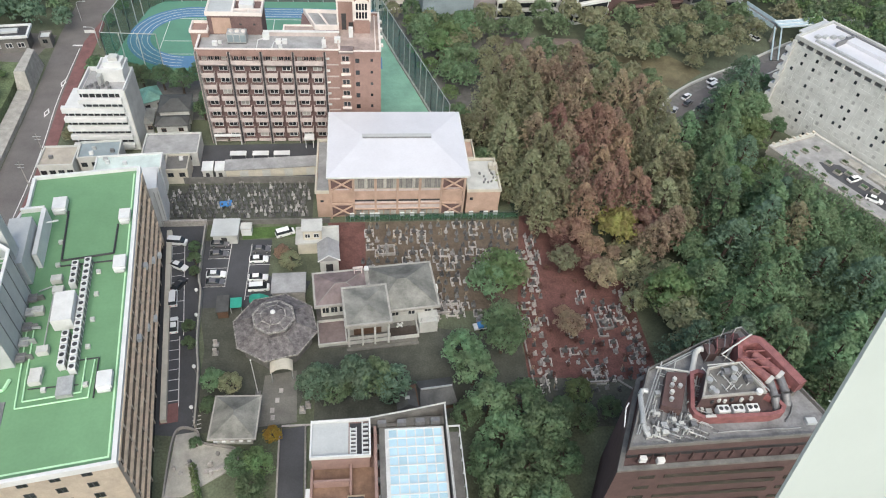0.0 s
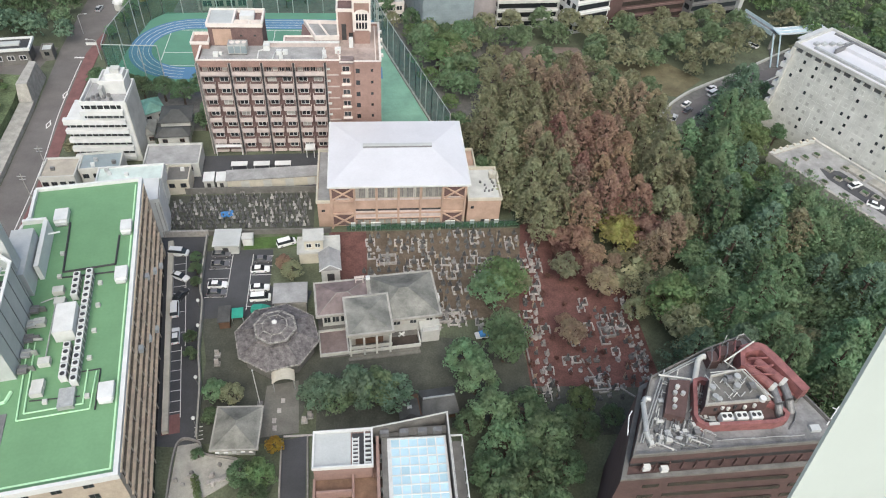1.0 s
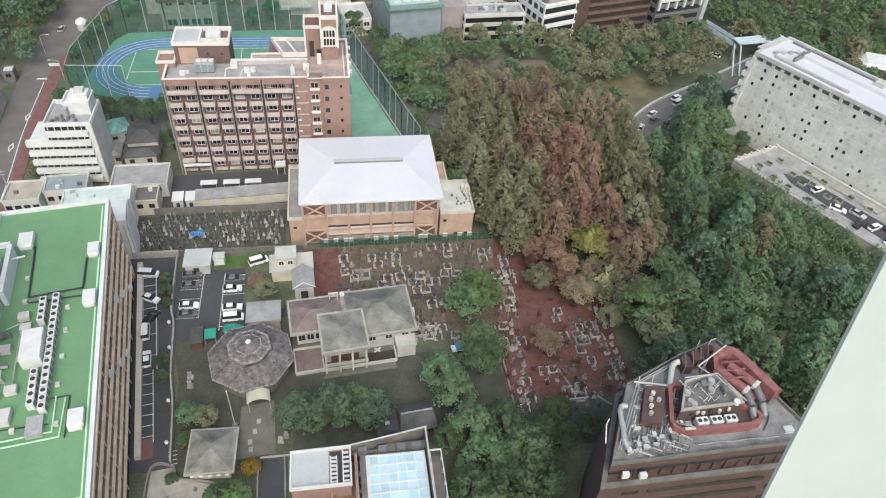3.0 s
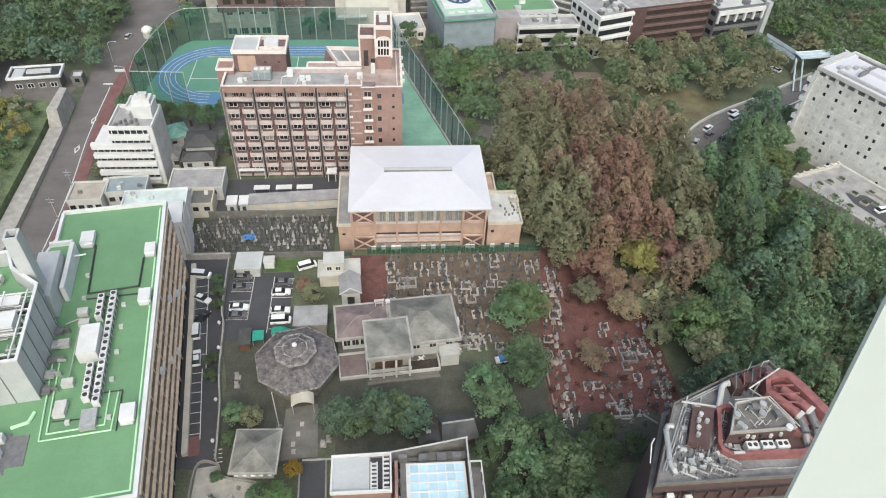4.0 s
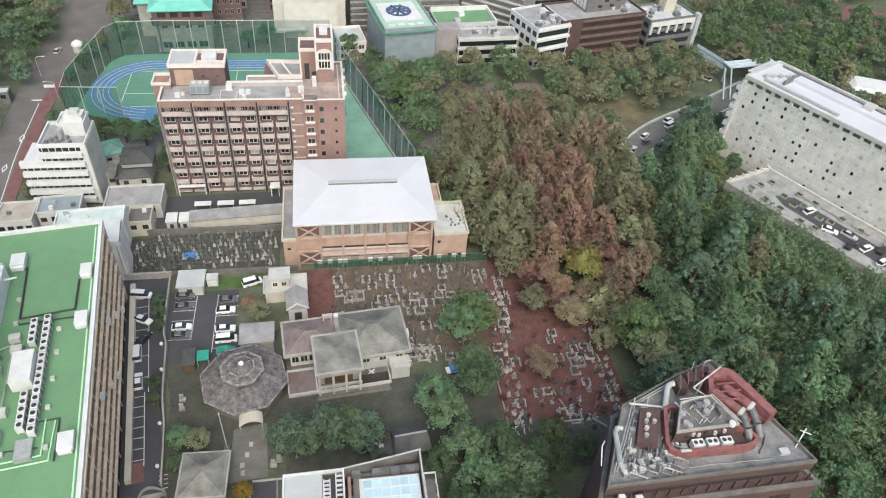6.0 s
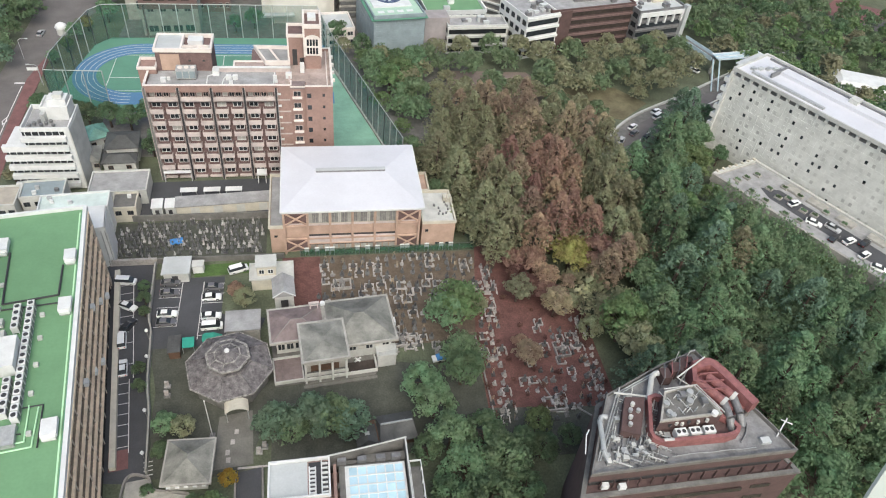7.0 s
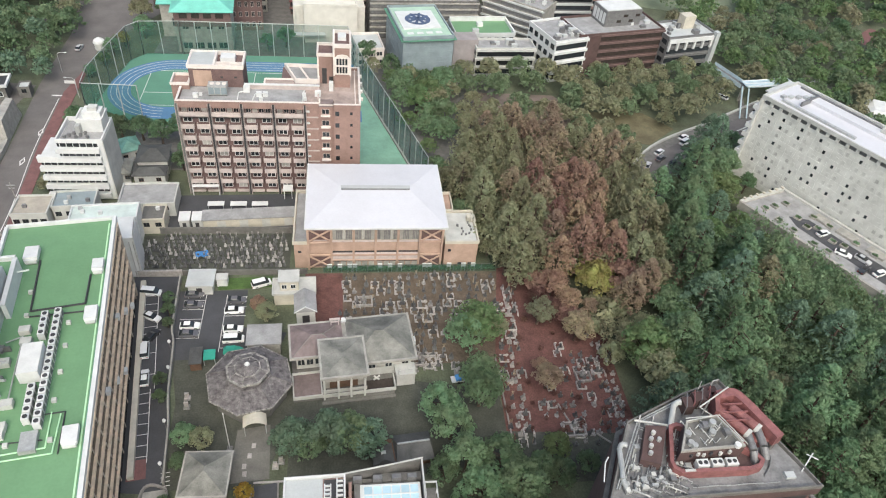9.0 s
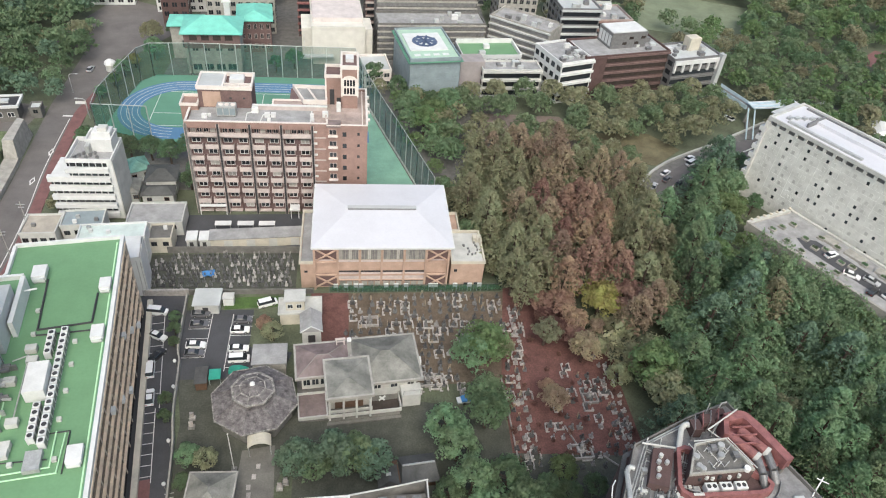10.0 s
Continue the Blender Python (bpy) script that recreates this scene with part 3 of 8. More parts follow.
part("side_house", AB((-43.0, -38.6, 164.6, 169.6, 0, AH + 1.4)), M_brickl, apt)
part("side_coping", ring(bmesh.new(), arect(-43.2, -38.6, 164.4, 169.8), 0.4, AH + 1.4, AH + 2.1), M_trim, apt)
ct = part("cooling_tower", AB((-33.6, -28.9, 161.4, 164.2, AH + 0.5, AH + 2.9)), M_metal, apt, "grey louvred cooling unit")
for k in range(3):
    part("louvre", AB((-33.4 + k * 1.55, -32.1 + k * 1.55, 161.3, 161.4, AH + 0.8, AH + 2.6)), M_bluepanel, ct)
    part("fan_rim", prism(bmesh.new(), [(6.9 + 1.5 * k + 1.0 + 0.55 * math.cos(i * 0.6283), 5.8 + 0.55 * math.sin(i * 0.6283)) for i in range(10)], AH + 2.9, AH + 3.15), M_trim, ct)
part("cooling_leg", AB((-33.4, -33.1, 161.6, 164, AH, AH + 0.5), (-29.4, -29.1, 161.6, 164, AH, AH + 0.5)), M_steel, apt)
for x, y, s in ((-37.2, 160.4, 1.2), (-35.9, 161.4, 0.8), (-25.2, 163.6, 1.6), (-21.8, 161.4, 1.3), (-20.2, 161.6, 1.2), (-21.0, 159.6, 0.9), (-10.4, 161.9, 1.0), (-10.0, 160.0, 0.8), (-7.2, 162.2, 1.5)):
    part("roof_unit", AB((x, x + s, y, y + s * 0.8, AH + 0.15, AH + 0.15 + s * 0.9)), M_white, apt)
for pts in (((-26.3, 159.4), (-26.3, 163.0), (-24.8, 163.8)), ((-22.6, 159.2), (-22.2, 162.4), (-19.2, 162.8)), ((-10.2, 159.4), (-10.0, 164.6))):
    bm = bmesh.new()
    for (xa, ya), (xb, yb) in zip(pts, pts[1:]):
        tube(bm, (xa + 40.5, ya - 157, AH + 0.5), (xb + 40.5, yb - 157, AH + 0.5), 0.16, seg=6)
    part("roof_pipe", bm, M_white, apt)
part("back_parapet", AB((-25.2, -6.2, 165.6, 166.0, AH, AH + 1.3), (-6.5, -6.1, 160.6, 166.0, AH, AH + 1.0)), M_pink, apt)
part("parapet_cap", AB((-25.2, -6.0, 165.4, 166.15, AH + 1.3, AH + 1.55)), M_white, apt)
part("rear_step", AB((-20.2, -12.6, 166.46, 169.4, AH + 0.02, AH + 0.97)), M_pinkroof, apt)
part("rear_edge", AB((-20.4, -20.0, 166.2, 169.4, AH, AH + 1.3), (-20.2, -12.4, 169.2, 169.6, AH, AH + 1.3)), M_trim, apt)
part("terrace", prism(bmesh.new(), [(28.4, 10.6), (34.2, 10.6), (34.2, 18.6), (25.2, 19.0)], AH, AH + 1.4), M_greyroof, apt, "small stepped roof terrace")
part("terrace_wall", ring(bmesh.new(), [(28.2, 10.4), (34.4, 10.4), (34.4, 18.8), (24.9, 19.2)], 0.45, AH + 1.0, AH + 2.3), M_trim, apt)
part("terrace_divider", tube(bmesh.new(), (29.0, 18.4, AH + 1.7), (32.0, 10.8, AH + 1.7), 0.3, seg=6), M_trim, apt)
# the tower: a low shaft with an open top and a higher one with an arched grille
tw = part("bell_tower", AB((-6.4, -2.2, 169.4, 175.4, AH, AH + 8.0), (-2.2, 1.9, 167.4, 175.6, AH, AH + 11.4)), M_brickl, apt, "salmon brick tower with an arched window")
part("coping", ring(bmesh.new(), arect(-6.7, -2.2, 169.1, 175.7), 0.45, AH + 8.0, AH + 8.8), M_trim, tw)
part("coping", ring(bmesh.new(), arect(-2.5, 2.2, 167.1, 175.9), 0.5, AH + 11.4, AH + 12.4), M_trim, tw)
part("tower_roof", AB((-6.2, -2.3, 169.6, 175.2, AH + 8.0, AH + 8.15), (-1.9, 1.6, 167.7, 175.3, AH + 11.4, AH + 11.6)), M_brickw, tw)
part("roof_tank", AB((-1.2, 0.9, 171.0, 174.0, AH + 11.6, AH + 12.5)), M_white, tw)
part("corner_strip", AB((-2.45, -2.05, 167.2, 167.4, AH + 3.6, AH + 11.4), (1.75, 2.15, 167.2, 167.4, AH + 3.6, AH + 11.4), (-6.6, -6.2, 169.2, 169.4, AH + 1.0, AH + 8.0)), M_trim, tw)
part("arch_panel", prism(bmesh.new(), [(-1.95, 0.0), (1.95, 0.0), (1.95, 4.6), (1.3, 5.3), (0.0, 5.6), (-1.3, 5.3), (-1.95, 4.6)], 0, 0.25), M_trim, tw).matrix_basis = pose(40.35, 10.38, AH + 4.0, 90, 0, 0)
for k in range(4):
    for j in range(2):
        part("opening", AB((-1.6 + k * 0.75, -1.05 + k * 0.75, 167.04, 167.12, AH + 4.5 + j * 2.3, AH + 6.2 + j * 2.3)), M_glass, tw)
part("tower_door", AB((-5.4, -4.2, 169.3, 169.4, AH, AH + 4.6), (-3.6, -2.5, 169.3, 169.4, AH, AH + 2.2)), M_dark, tw)
part("roof_box", AB((-3.6, -2.5, 165.2, 166.4, AH + 0.15, AH + 2.6)), M_white, apt)

# ---- the gymnasium ----
gym = thing("gymnasium", "low salmon gymnasium with a white hipped roof and braced steel front", "building", 0, 0, 0)
part("hall_wall", B((-8.4, 23.9, 127.2, 151.6, 0, 13.4)), M_salmon, gym)
_bm = bmesh.new()
box(_bm, -9.05, 24.6, 126.2, 152.2, 13.2, 13.65)
_c = [_bm.verts.new(p) for p in ((-9.0, 126.25, 13.65), (24.55, 126.25, 13.65), (24.55, 152.15, 13.65), (-9.0, 152.15, 13.65))]
_r = [_bm.verts.new(p) for p in ((-0.4, 139.4, 15.0), (16.2, 139.4, 15.0), (16.2, 140.0, 15.0), (-0.4, 140.0, 15.0))]
for i in range(4):
    j = (i + 1) % 4
    _bm.faces.new((_c[i], _c[j], _r[j], _r[i]))
_bm.faces.new(_r)
part("roof", _bm, M_roofwhite, gym, "smooth white metal roof")
part("ridge_vent", B((-0.7, 16.4, 139.3, 140.3, 15.0, 15.55)), M_panel, gym, "long grey ridge ventilator")
# Grey strip stands in for the shadow along the ventilator's front.
part("ridge_shadow_gap", B((-0.6, 16.3, 139.15, 139.3, 14.9, 15.35)), M_steel, gym)
part("gutter", B((-9.2, 24.75, 125.95, 126.2, 13.15, 13.6), (-9.3, -9.05, 126.2, 152.3, 13.15, 13.6), (24.6, 24.85, 126.2, 152.3, 13.15, 13.6)), M_white, gym)
GX = (-8.6, -3.1, 2.2, 7.5, 12.9, 18.2, 23.7)
part("window_base", B((-3.1, 18.2, 126.95, 127.2, 9.1, 12.9)), M_beige, gym)
part("band", B((-8.4, 23.9, 126.9, 127.2, 8.5, 9.1), (-3.1, 18.2, 126.6, 127.2, 3.1, 4.9)), M_pink, gym)
part("dark_slot", B((-3.1, 18.2, 127.1, 127.19, 5.0, 5.5), (-3.1, 18.2, 126.9, 127.19, 2.2, 3.0)), M_dark, gym)
for k in range(4):
    x0, x1 = GX[1 + k] + 0.35, GX[2 + k] - 0.35
    for j in range(6):
        w = (x1 - x0) / 6
        window(gym, round(w, 2), 3.2, pose(x0 + w * (j + 0.5), 126.95, 9.3), M_concrete, M_steel if (j + k) % 3 else M_curtain, 0.08, 1)
    for j in range(3):
        part("low_window", B((x0 + 0.2 + j * 1.6, x0 + 1.5 + j * 1.6, 127.05, 127.25, 0.6, 2.0)), M_curtain, gym)
for x in GX:
    part("column", B((x - 0.25, x + 0.25, 126.3, 126.95, 0, 13.15)), M_salmon, gym)
for x0, x1 in ((GX[0], GX[1]), (GX[5], GX[6])):
    for z0, z1 in ((0.6, 4.4), (9.0, 12.9)):
        part("brace", tube(bmesh.new(), (x0, 126.45, z0), (x1, 126.45, z1), 0.22, seg=6), M_salmon, gym)
        part("brace", tube(bmesh.new(), (x0, 126.6, z1), (x1, 126.6, z0), 0.22, seg=6), M_salmon, gym)
    # Brown panels put the shade behind the braces into the wall's colour.
    part("brace_shade", B((x0, x1, 127.1, 127.19, 9.2, 12.8), (x0, x1, 127.1, 127.19, 0.4, 4.6)), M_brickw, gym)
    for z in (4.7, 8.8, 13.0):
        part("beam", B((x0, x1, 126.3, 126.8, z - 0.2, z + 0.2)), M_salmon, gym)
part("beam", B((-3.1, 18.2, 126.35, 126.6, 4.5, 4.9), (-3.1, 18.2, 126.35, 126.7, 2.9, 3.2)), M_salmon, gym)
part("east_wing", B((24.6, 32.9, 126.9, 139.0, 0, 7.8)), M_salmon, gym)
part("east_wing_roof", B((24.8, 32.6, 127.2, 138.6, 7.8, 8.0)), M_offwhite, gym, "pale stained flat roof")
part("east_parapet", parapet(rect(24.5, 33.1, 126.7, 139.2), 0.4, 7.8, 8.6), M_cream, gym)
part("north_wing", B((24.6, 27.8, 139.2, 146.8, 0, 7.8)), M_salmon, gym)
part("north_parapet", parapet(rect(24.55, 28.1, 139.25, 147.0), 0.35, 7.8, 8.6), M_cream, gym)
part("west_wing", B((-12.0, -8.4, 127.1, 147.2, 0, 7.8)), M_salmon, gym)
part("west_wing_roof", B((-11.8, -8.45, 127.5, 146.8, 7.8, 8.0)), M_greyroof, gym)
part("west_parapet", parapet(rect(-12.3, -8.42, 126.9, 147.4), 0.4, 7.8, 8.6), M_cream, gym)
for i in range(12):
    x, y = random.uniform(26.6, 32.0), random.uniform(128, 135)
    part("roof_vent", B((x, x + 0.4, y, y + 0.4, 8.0, 8.5)), M_steel, gym)
for x in (31.6, 32.6):
    part("roof_frame", tube(tube(bmesh.new(), (x, 134.5, 8), (x, 134.5, 10.8), 0.1, seg=6), (x, 134.5, 10.6), (x, 132.0, 10.6), 0.1, seg=6), M_cream, gym)
part("stair_head", B((30.9, 32.8, 134.8, 136.4, 8.0, 9.4)), M_cream, gym)
window(gym, 0.8, 0.8, pose(25.8, 126.9, 5.2), M_dark, M_glass)
for x in (28.8, 31.4):
    window(gym, 1.0, 0.7, pose(x, 126.9, 0.8), M_dark, M_glass)
window(gym, 0.8, 0.6, pose(-10.7, 127.1, 5.0), M_dark, M_glass)

# ---- the temple hall ----
tem = thing("temple_hall", "grey tiled temple hall with hipped roofs and a raised porch", "temple", 1.2, 95.6, 0, 5.3)
part("platform", B((-12.4, 13.0, -4.6, 8.0, 0, 1.1), (-12.4, 8.4, -7.5, -4.6, 0, 0.8)), M_dconcrete, tem)
part("hall_wall", B((-11.4, 12.2, 0.2, 7.2, 1.1, 6.3), (-0.4, 12.2, -3.4, 0.2, 1.1, 6.6)), M_offwhite, tem)
_bm = bmesh.new()
hip(_bm, -1.0, 13.2, -4.7, 8.0, 6.5, 9.4, 6.2)
part("main_roof", _bm, M_tile, tem, "weathered green-grey tiled hipped roof")
_bm = bmesh.new()
hip(_bm, -12.5, -1.0, -1.2, 8.1, 6.0, 7.9, 4.6)
part("west_roof", _bm, M_tilered, tem, "dull reddish grey tiled roof")
_bm = bmesh.new()
hip(_bm, -6.7, 2.5, -8.95, 1.1, 8.4, 9.4, 4.4)
part("porch_roof", _bm, M_tile, tem, "square tiled porch roof")
for nm, x0, x1, y0, y1, z in (("main_eave", -1.0, 13.4, -4.9, 8.2, 6.45), ("west_eave", -12.7, -1.0, -1.4, 8.3, 5.95), ("porch_eave", -6.9, 2.7, -9.15, 1.3, 8.35)):
    part(nm, parapet(rect(x0, x1, y0, y1), 0.42, z - 0.1, z + 0.5), M_concrete, tem)
for x0, x1, y0, y1, z0, z1, k in ((-1.0, 13.2, -4.7, 8.0, 6.8, 9.4, 6.2), (-12.5, -1.0, -1.2, 8.1, 6.3, 7.9, 4.6)):
    ym = (y0 + y1) / 2
    for a, b in (((x1, y0, z0), (x1 - k, ym, z1)), ((x1, y1, z0), (x1 - k, ym, z1)), ((x0, y0, z0), (x0 + k, ym, z1)), ((x0 + k, ym, z1), (x1 - k, ym, z1))):
        part("hip_cap", tube(bmesh.new(), a, b, 0.07, seg=6), M_tile, tem)
for a, b in (((-6.7, -8.95, 8.7), (-2.3, -4.6, 9.4)), ((2.5, -8.95, 8.7), (-1.9, -4.6, 9.4)), ((2.5, 1.1, 8.7), (-1.9, -3.4, 9.4))):
    part("hip_cap", tube(bmesh.new(), a, b, 0.07, seg=6), M_tile, tem)
for x in (-6.2, -3.4, -0.8, 2.0):
    part("porch_post", B((x - 0.2, x + 0.2, -8.3, -7.9, 0.8, 8.4)), M_offwhite, tem)
part("porch_wall", B((-6.3, 2.1, -5.6, -5.2, 1.1, 8.4), (-6.3, 2.1, -8.3, -8.1, 6.6, 8.4)), M_concrete, tem)
part("porch_opening", B((-5.0, 0.8, -5.66, -5.6, 1.1, 4.4)), M_wood, tem)
part("front_step", B((-6.6, 8.2, -8.3, -7.5, 0, 0.55), (-6.8, 8.4, -9.0, -8.3, 0, 0.3)), M_paving, tem)
part("deck", B((-12.3, -6.7, -7.4, -1.4, 0.8, 1.16)), M_tilered, tem, "dull reddish paved deck")
part("deck_rail", parapet(rect(-12.5, -6.5, -7.6, -1.2), 0.28, 0.8, 1.7), M_offwhite, tem)
part("step_rail", B((-6.6, 8.6, -7.75, -7.5, 0.8, 1.7), (8.35, 8.6, -7.5, -3.0, 0.8, 1.9), (-6.4, 2.6, -6.9, -6.7, 1.1, 2.0)), M_offwhite, tem)
part("porch_floor", B((2.6, 8.3, -7.4, -4.7, 0.8, 1.0)), M_darkband, tem)
for k in range(5):
    window(tem, 1.5, 1.9, pose(4.0 + k * 1.75, -3.4, 3.4), M_offwhite, M_curtain if k % 2 else M_glass)
for k in range(3):
    window(tem, 1.5, 2.4, pose(-10.4 + k * 1.8, 0.2, 2.2), M_offwhite, M_glass)
part("side_wall", B((8.9, 12.8, -6.2, -3.4, 0, 3.6)), M_offwhite, tem)
part("side_roof", B((8.7, 13.0, -6.4, -3.3, 3.6, 3.9)), M_offwhite, tem)
part("side_post", B((9.0, 9.2, -6.3, -6.1, 3.9, 5.2), (12.6, 12.8, -6.3, -6.1, 3.9, 5.2), (9.0, 12.8, -6.3, -6.1, 5.2, 5.4)), M_offwhite, tem)
part("wall_bracket", B((13.3, 14.0, 1.0, 2.4, 4.2, 5.6)), M_white, tem)
part("emblem", tube(tube(bmesh.new(), (4.2, -5.0, 1.5), (5.4, -5.0, 2.7), 0.2, seg=6), (4.3, -5.0, 2.7), (5.3, -5.0, 1.5), 0.2, seg=6), M_white, tem, "white crossed ornament")
part("roof_crown", B((-3.7, -3.5, 6.6, 6.8, 6.6, 8.4), (-2.1, -1.9, 6.6, 6.8, 6.6, 8.4), (-3.9, -1.7, 6.5, 6.9, 8.4, 8.7), (-3.5, -2.1, 6.6, 6.8, 7.6, 7.8)), M_pink, tem, "small pinkish roof frame")
part("roof_tank", B((-1.4, -0.5, 6.4, 7.2, 7.6, 8.2)), M_white, tem)

# ---- the octagonal hall ----
octa = thing("octagonal_hall", "low octagonal hall with a mossy slate roof and a white finial", "hall", -19.2, 90.0, 0, -32.5)


def ngon(r, n=8, off=22.5):
    return [(r * math.cos(radians(off + 360 / n * i)), r * math.sin(radians(off + 360 / n * i))) for i in range(n)]


part("wall", prism(bmesh.new(), ngon(7.4), 0, 4.4), M_dconcrete, octa)
part("lower_roof", prism(prism(bmesh.new(), ngon(8.75), 4.15, 4.4), ngon(8.72), 4.4, 6.4, 0.5), M_octroof, octa, "broad mossy lower roof")
part("roof_kerb", prism(bmesh.new(), ngon(4.9), 5.9, 6.55, 0.94), M_octroof, octa)
part("drum", prism(bmesh.new(), ngon(3.7), 6.4, 7.5), M_dark, octa)
part("upper_roof", prism(prism(bmesh.new(), ngon(4.35), 7.3, 7.55), ngon(4.32), 7.55, 8.7, 0.32), M_octroof, octa, "smaller upper slate roof")
part("upper_cap", prism(bmesh.new(), ngon(1.5), 8.65, 9.1, 0.5), M_octroof, octa)
part("eave_trim", ring(bmesh.new(), ngon(8.85), 0.22, 4.15, 4.5), M_lichen, octa)
part("upper_trim", ring(bmesh.new(), ngon(4.45), 0.6, 7.3, 7.68), M_lichen, octa, "lichen-grown rim of the upper roof")
part("inner_trim", ring(bmesh.new(), ngon(2.7), 0.25, 7.9, 8.35), M_lichen, octa)
part("finial", prism(prism(bmesh.new(), ngon(0.55, 10), 8.9, 9.3, 0.9), ngon(0.5, 10), 9.3, 9.65, 0.5), M_white, octa, "white finial")
for i in range(8):
    a = radians(22.5 + 45 * i)
    part("hip_rib", tube(bmesh.new(), (8.7 * math.cos(a), 8.7 * math.sin(a), 4.5), (4.6 * math.cos(a), 4.6 * math.sin(a), 6.4), 0.08, seg=6), M_octroof, octa)
    part("upper_rib", tube(bmesh.new(), (4.3 * math.cos(a), 4.3 * math.sin(a), 7.6), (1.5 * math.cos(a), 1.5 * math.sin(a), 8.7), 0.08, seg=6), M_lichen, octa)

# ---- small buildings of the temple grounds ----
hut = thing("gatehouse", "small square hut with a grey tiled pyramid roof", "hut", -25.1, 69.8, 0, -2)
part("wall", B((-3.3, 3.3, -3.6, 3.6, 0, 3.4)), M_offwhite, hut)
_bm = bmesh.new()
hip(_bm, -4.2, 4.2, -4.5, 4.5, 3.3, 5.4, 4.1)
part("roof", _bm, M_tile, hut)
part("eave", parapet(rect(-4.35, 4.35, -4.65, 4.65), 0.3, 3.2, 3.65), M_concrete, hut)
for k in range(5):
    part("rafter_end", B((-3.2 + k * 1.5, -2.5 + k * 1.5, -4.9, -4.4, 3.0, 3.3)), M_white, hut)
window(hut, 1.6, 1.2, pose(0, -3.6, 1.4), M_wood, M_glass)

can = thing("canopy", "cream barrel-shaped entrance canopy on posts", "canopy", -17.5, 80.9, 0, 6)
_bm = bmesh.new()
arc_band(_bm, 0, 0, 2.6, 2.75, 35, 145, 0)
_g = bmesh.ops.extrude_face_region(_bm, geom=_bm.faces[:])
bmesh.ops.translate(_bm, vec=(0, 0, 2.6), verts=[v for v in _g["geom"] if isinstance(v, bmesh.types.BMVert)])
bmesh.ops.transform(_bm, matrix=pose(0, 1.3, 1.55, 90, 0, 0), verts=_bm.verts[:])
bmesh.ops.recalc_face_normals(_bm, faces=_bm.faces[:])
part("cover", _bm, M_cream, can)
for x in (-2.0, 2.0):
    for y in (-1.1, 1.1):
        part("post", tube(bmesh.new(), (x, y, 0), (x, y, 3.2), 0.09), M_metal, can)

shd = thing("storage_shed", "pale grey flat-roofed shed beside the car park", "shed", -33.1, 121, 0, 0)
part("wall", B((-2.7, 2.7, -2.6, 2.6, 0, 2.8)), M_offwhite, shd)
part("roof", B((-3.1, 3.1, -2.9, 2.9, 2.8, 3.1)), M_panel, shd)
part("door", B((-0.9, 0.4, -2.66, -2.6, 0, 2.1)), M_dark, shd)
shd2 = thing("garden_shed", "small white shed on the lawn edge", "shed", -28.6, 122, 0, 0)
part("wall", B((-1.2, 1.2, -1.0, 1.0, 0, 2.2)), M_white, shd2)
part("roof", B((-1.35, 1.35, -1.15, 1.15, 2.2, 2.4)), M_offwhite, shd2)
sto = thing("store_building", "low pale concrete store with a stained flat roof", "shed", -17.3, 102.3, 0, 1)
part("wall", B((-3.4, 3.4, -2.6, 2.6, 0, 3.7)), M_concrete, sto)
part("roof", B((-3.7, 3.7, -2.9, 2.9, 3.7, 4.0)), M_greyroof, sto)

cha = thing("chapel_house", "cream flat-roofed house with an upper storey", "house", -11.6, 117.0, 0, 2)
part("wall", B((-4.6, 4.6, -2.3, 2.3, 0, 3.4)), M_cream, cha)
part("roof", B((-4.8, 4.8, -2.5, 2.5, 3.4, 3.6)), M_offwhite, cha)
part("parapet", parapet(rect(-5.0, 5.0, -2.7, 2.7), 0.3, 3.55, 4.1), M_offwhite, cha)
part("upper_wall", B((-3.2, 1.0, -1.2, 2.2, 3.4, 6.4)), M_cream, cha)
part("upper_roof", B((-3.5, 1.3, -1.5, 2.5, 6.4, 6.7)), M_offwhite, cha)
for x in (-2.2, -0.2):
    window(cha, 1.2, 1.3, pose(x, -1.2, 4.2), M_white, M_glass)
gab = thing("gable_house", "small grey gabled house with a white front", "house", -8.9, 111.3, 0, 4)
part("wall", B((-2.1, 2.1, -2.6, 2.6, 0, 4.2)), M_offwhite, gab)
_bm = bmesh.new()
_v = [_bm.verts.new(p) for p in ((-2.5, -3, 4.1), (2.5, -3, 4.1), (0, -3, 5.9), (-2.5, 3, 4.1), (2.5, 3, 4.1), (0, 3, 5.9))]
for f in ((0, 1, 2), (5, 4, 3), (0, 2, 5, 3), (1, 4, 5, 2), (0, 3, 4, 1)):
    _bm.faces.new([_v[i] for i in f])
part("roof", _bm, M_greyroof, gab)
part("gable_trim", tube(tube(bmesh.new(), (-2.5, -3.05, 4.1), (0, -3.05, 5.9), 0.14, seg=6), (2.5, -3.05, 4.1), (0, -3.05, 5.9), 0.14, seg=6), M_white, gab)
part("doorway", B((-0.8, 0.8, -2.68, -2.6, 0, 2.6)), M_dark, gab)
tea = thing("tea_house", "low dark timber house with a pale ridge", "house", 10.6, 73.6, 0, 6)
part("wall", B((-5.2, 5.2, -2.4, 2.4, 0, 2.6)), M_wood, tea)
_bm = bmesh.new()
hip(_bm, -1.6, 5.8, -3.2, 3.0, 2.5, 4.4, 0.5, lip=0.2)
hip(_bm, -5.9, -1.6, -2.9, 1.6, 2.3, 3.6, 0.5, lip=0.2)
part("roof", _bm, M_tiledark, tea)
part("ridge", B((-1.0, 5.2, -0.2, 0.1, 4.35, 4.6)), M_metal, tea)
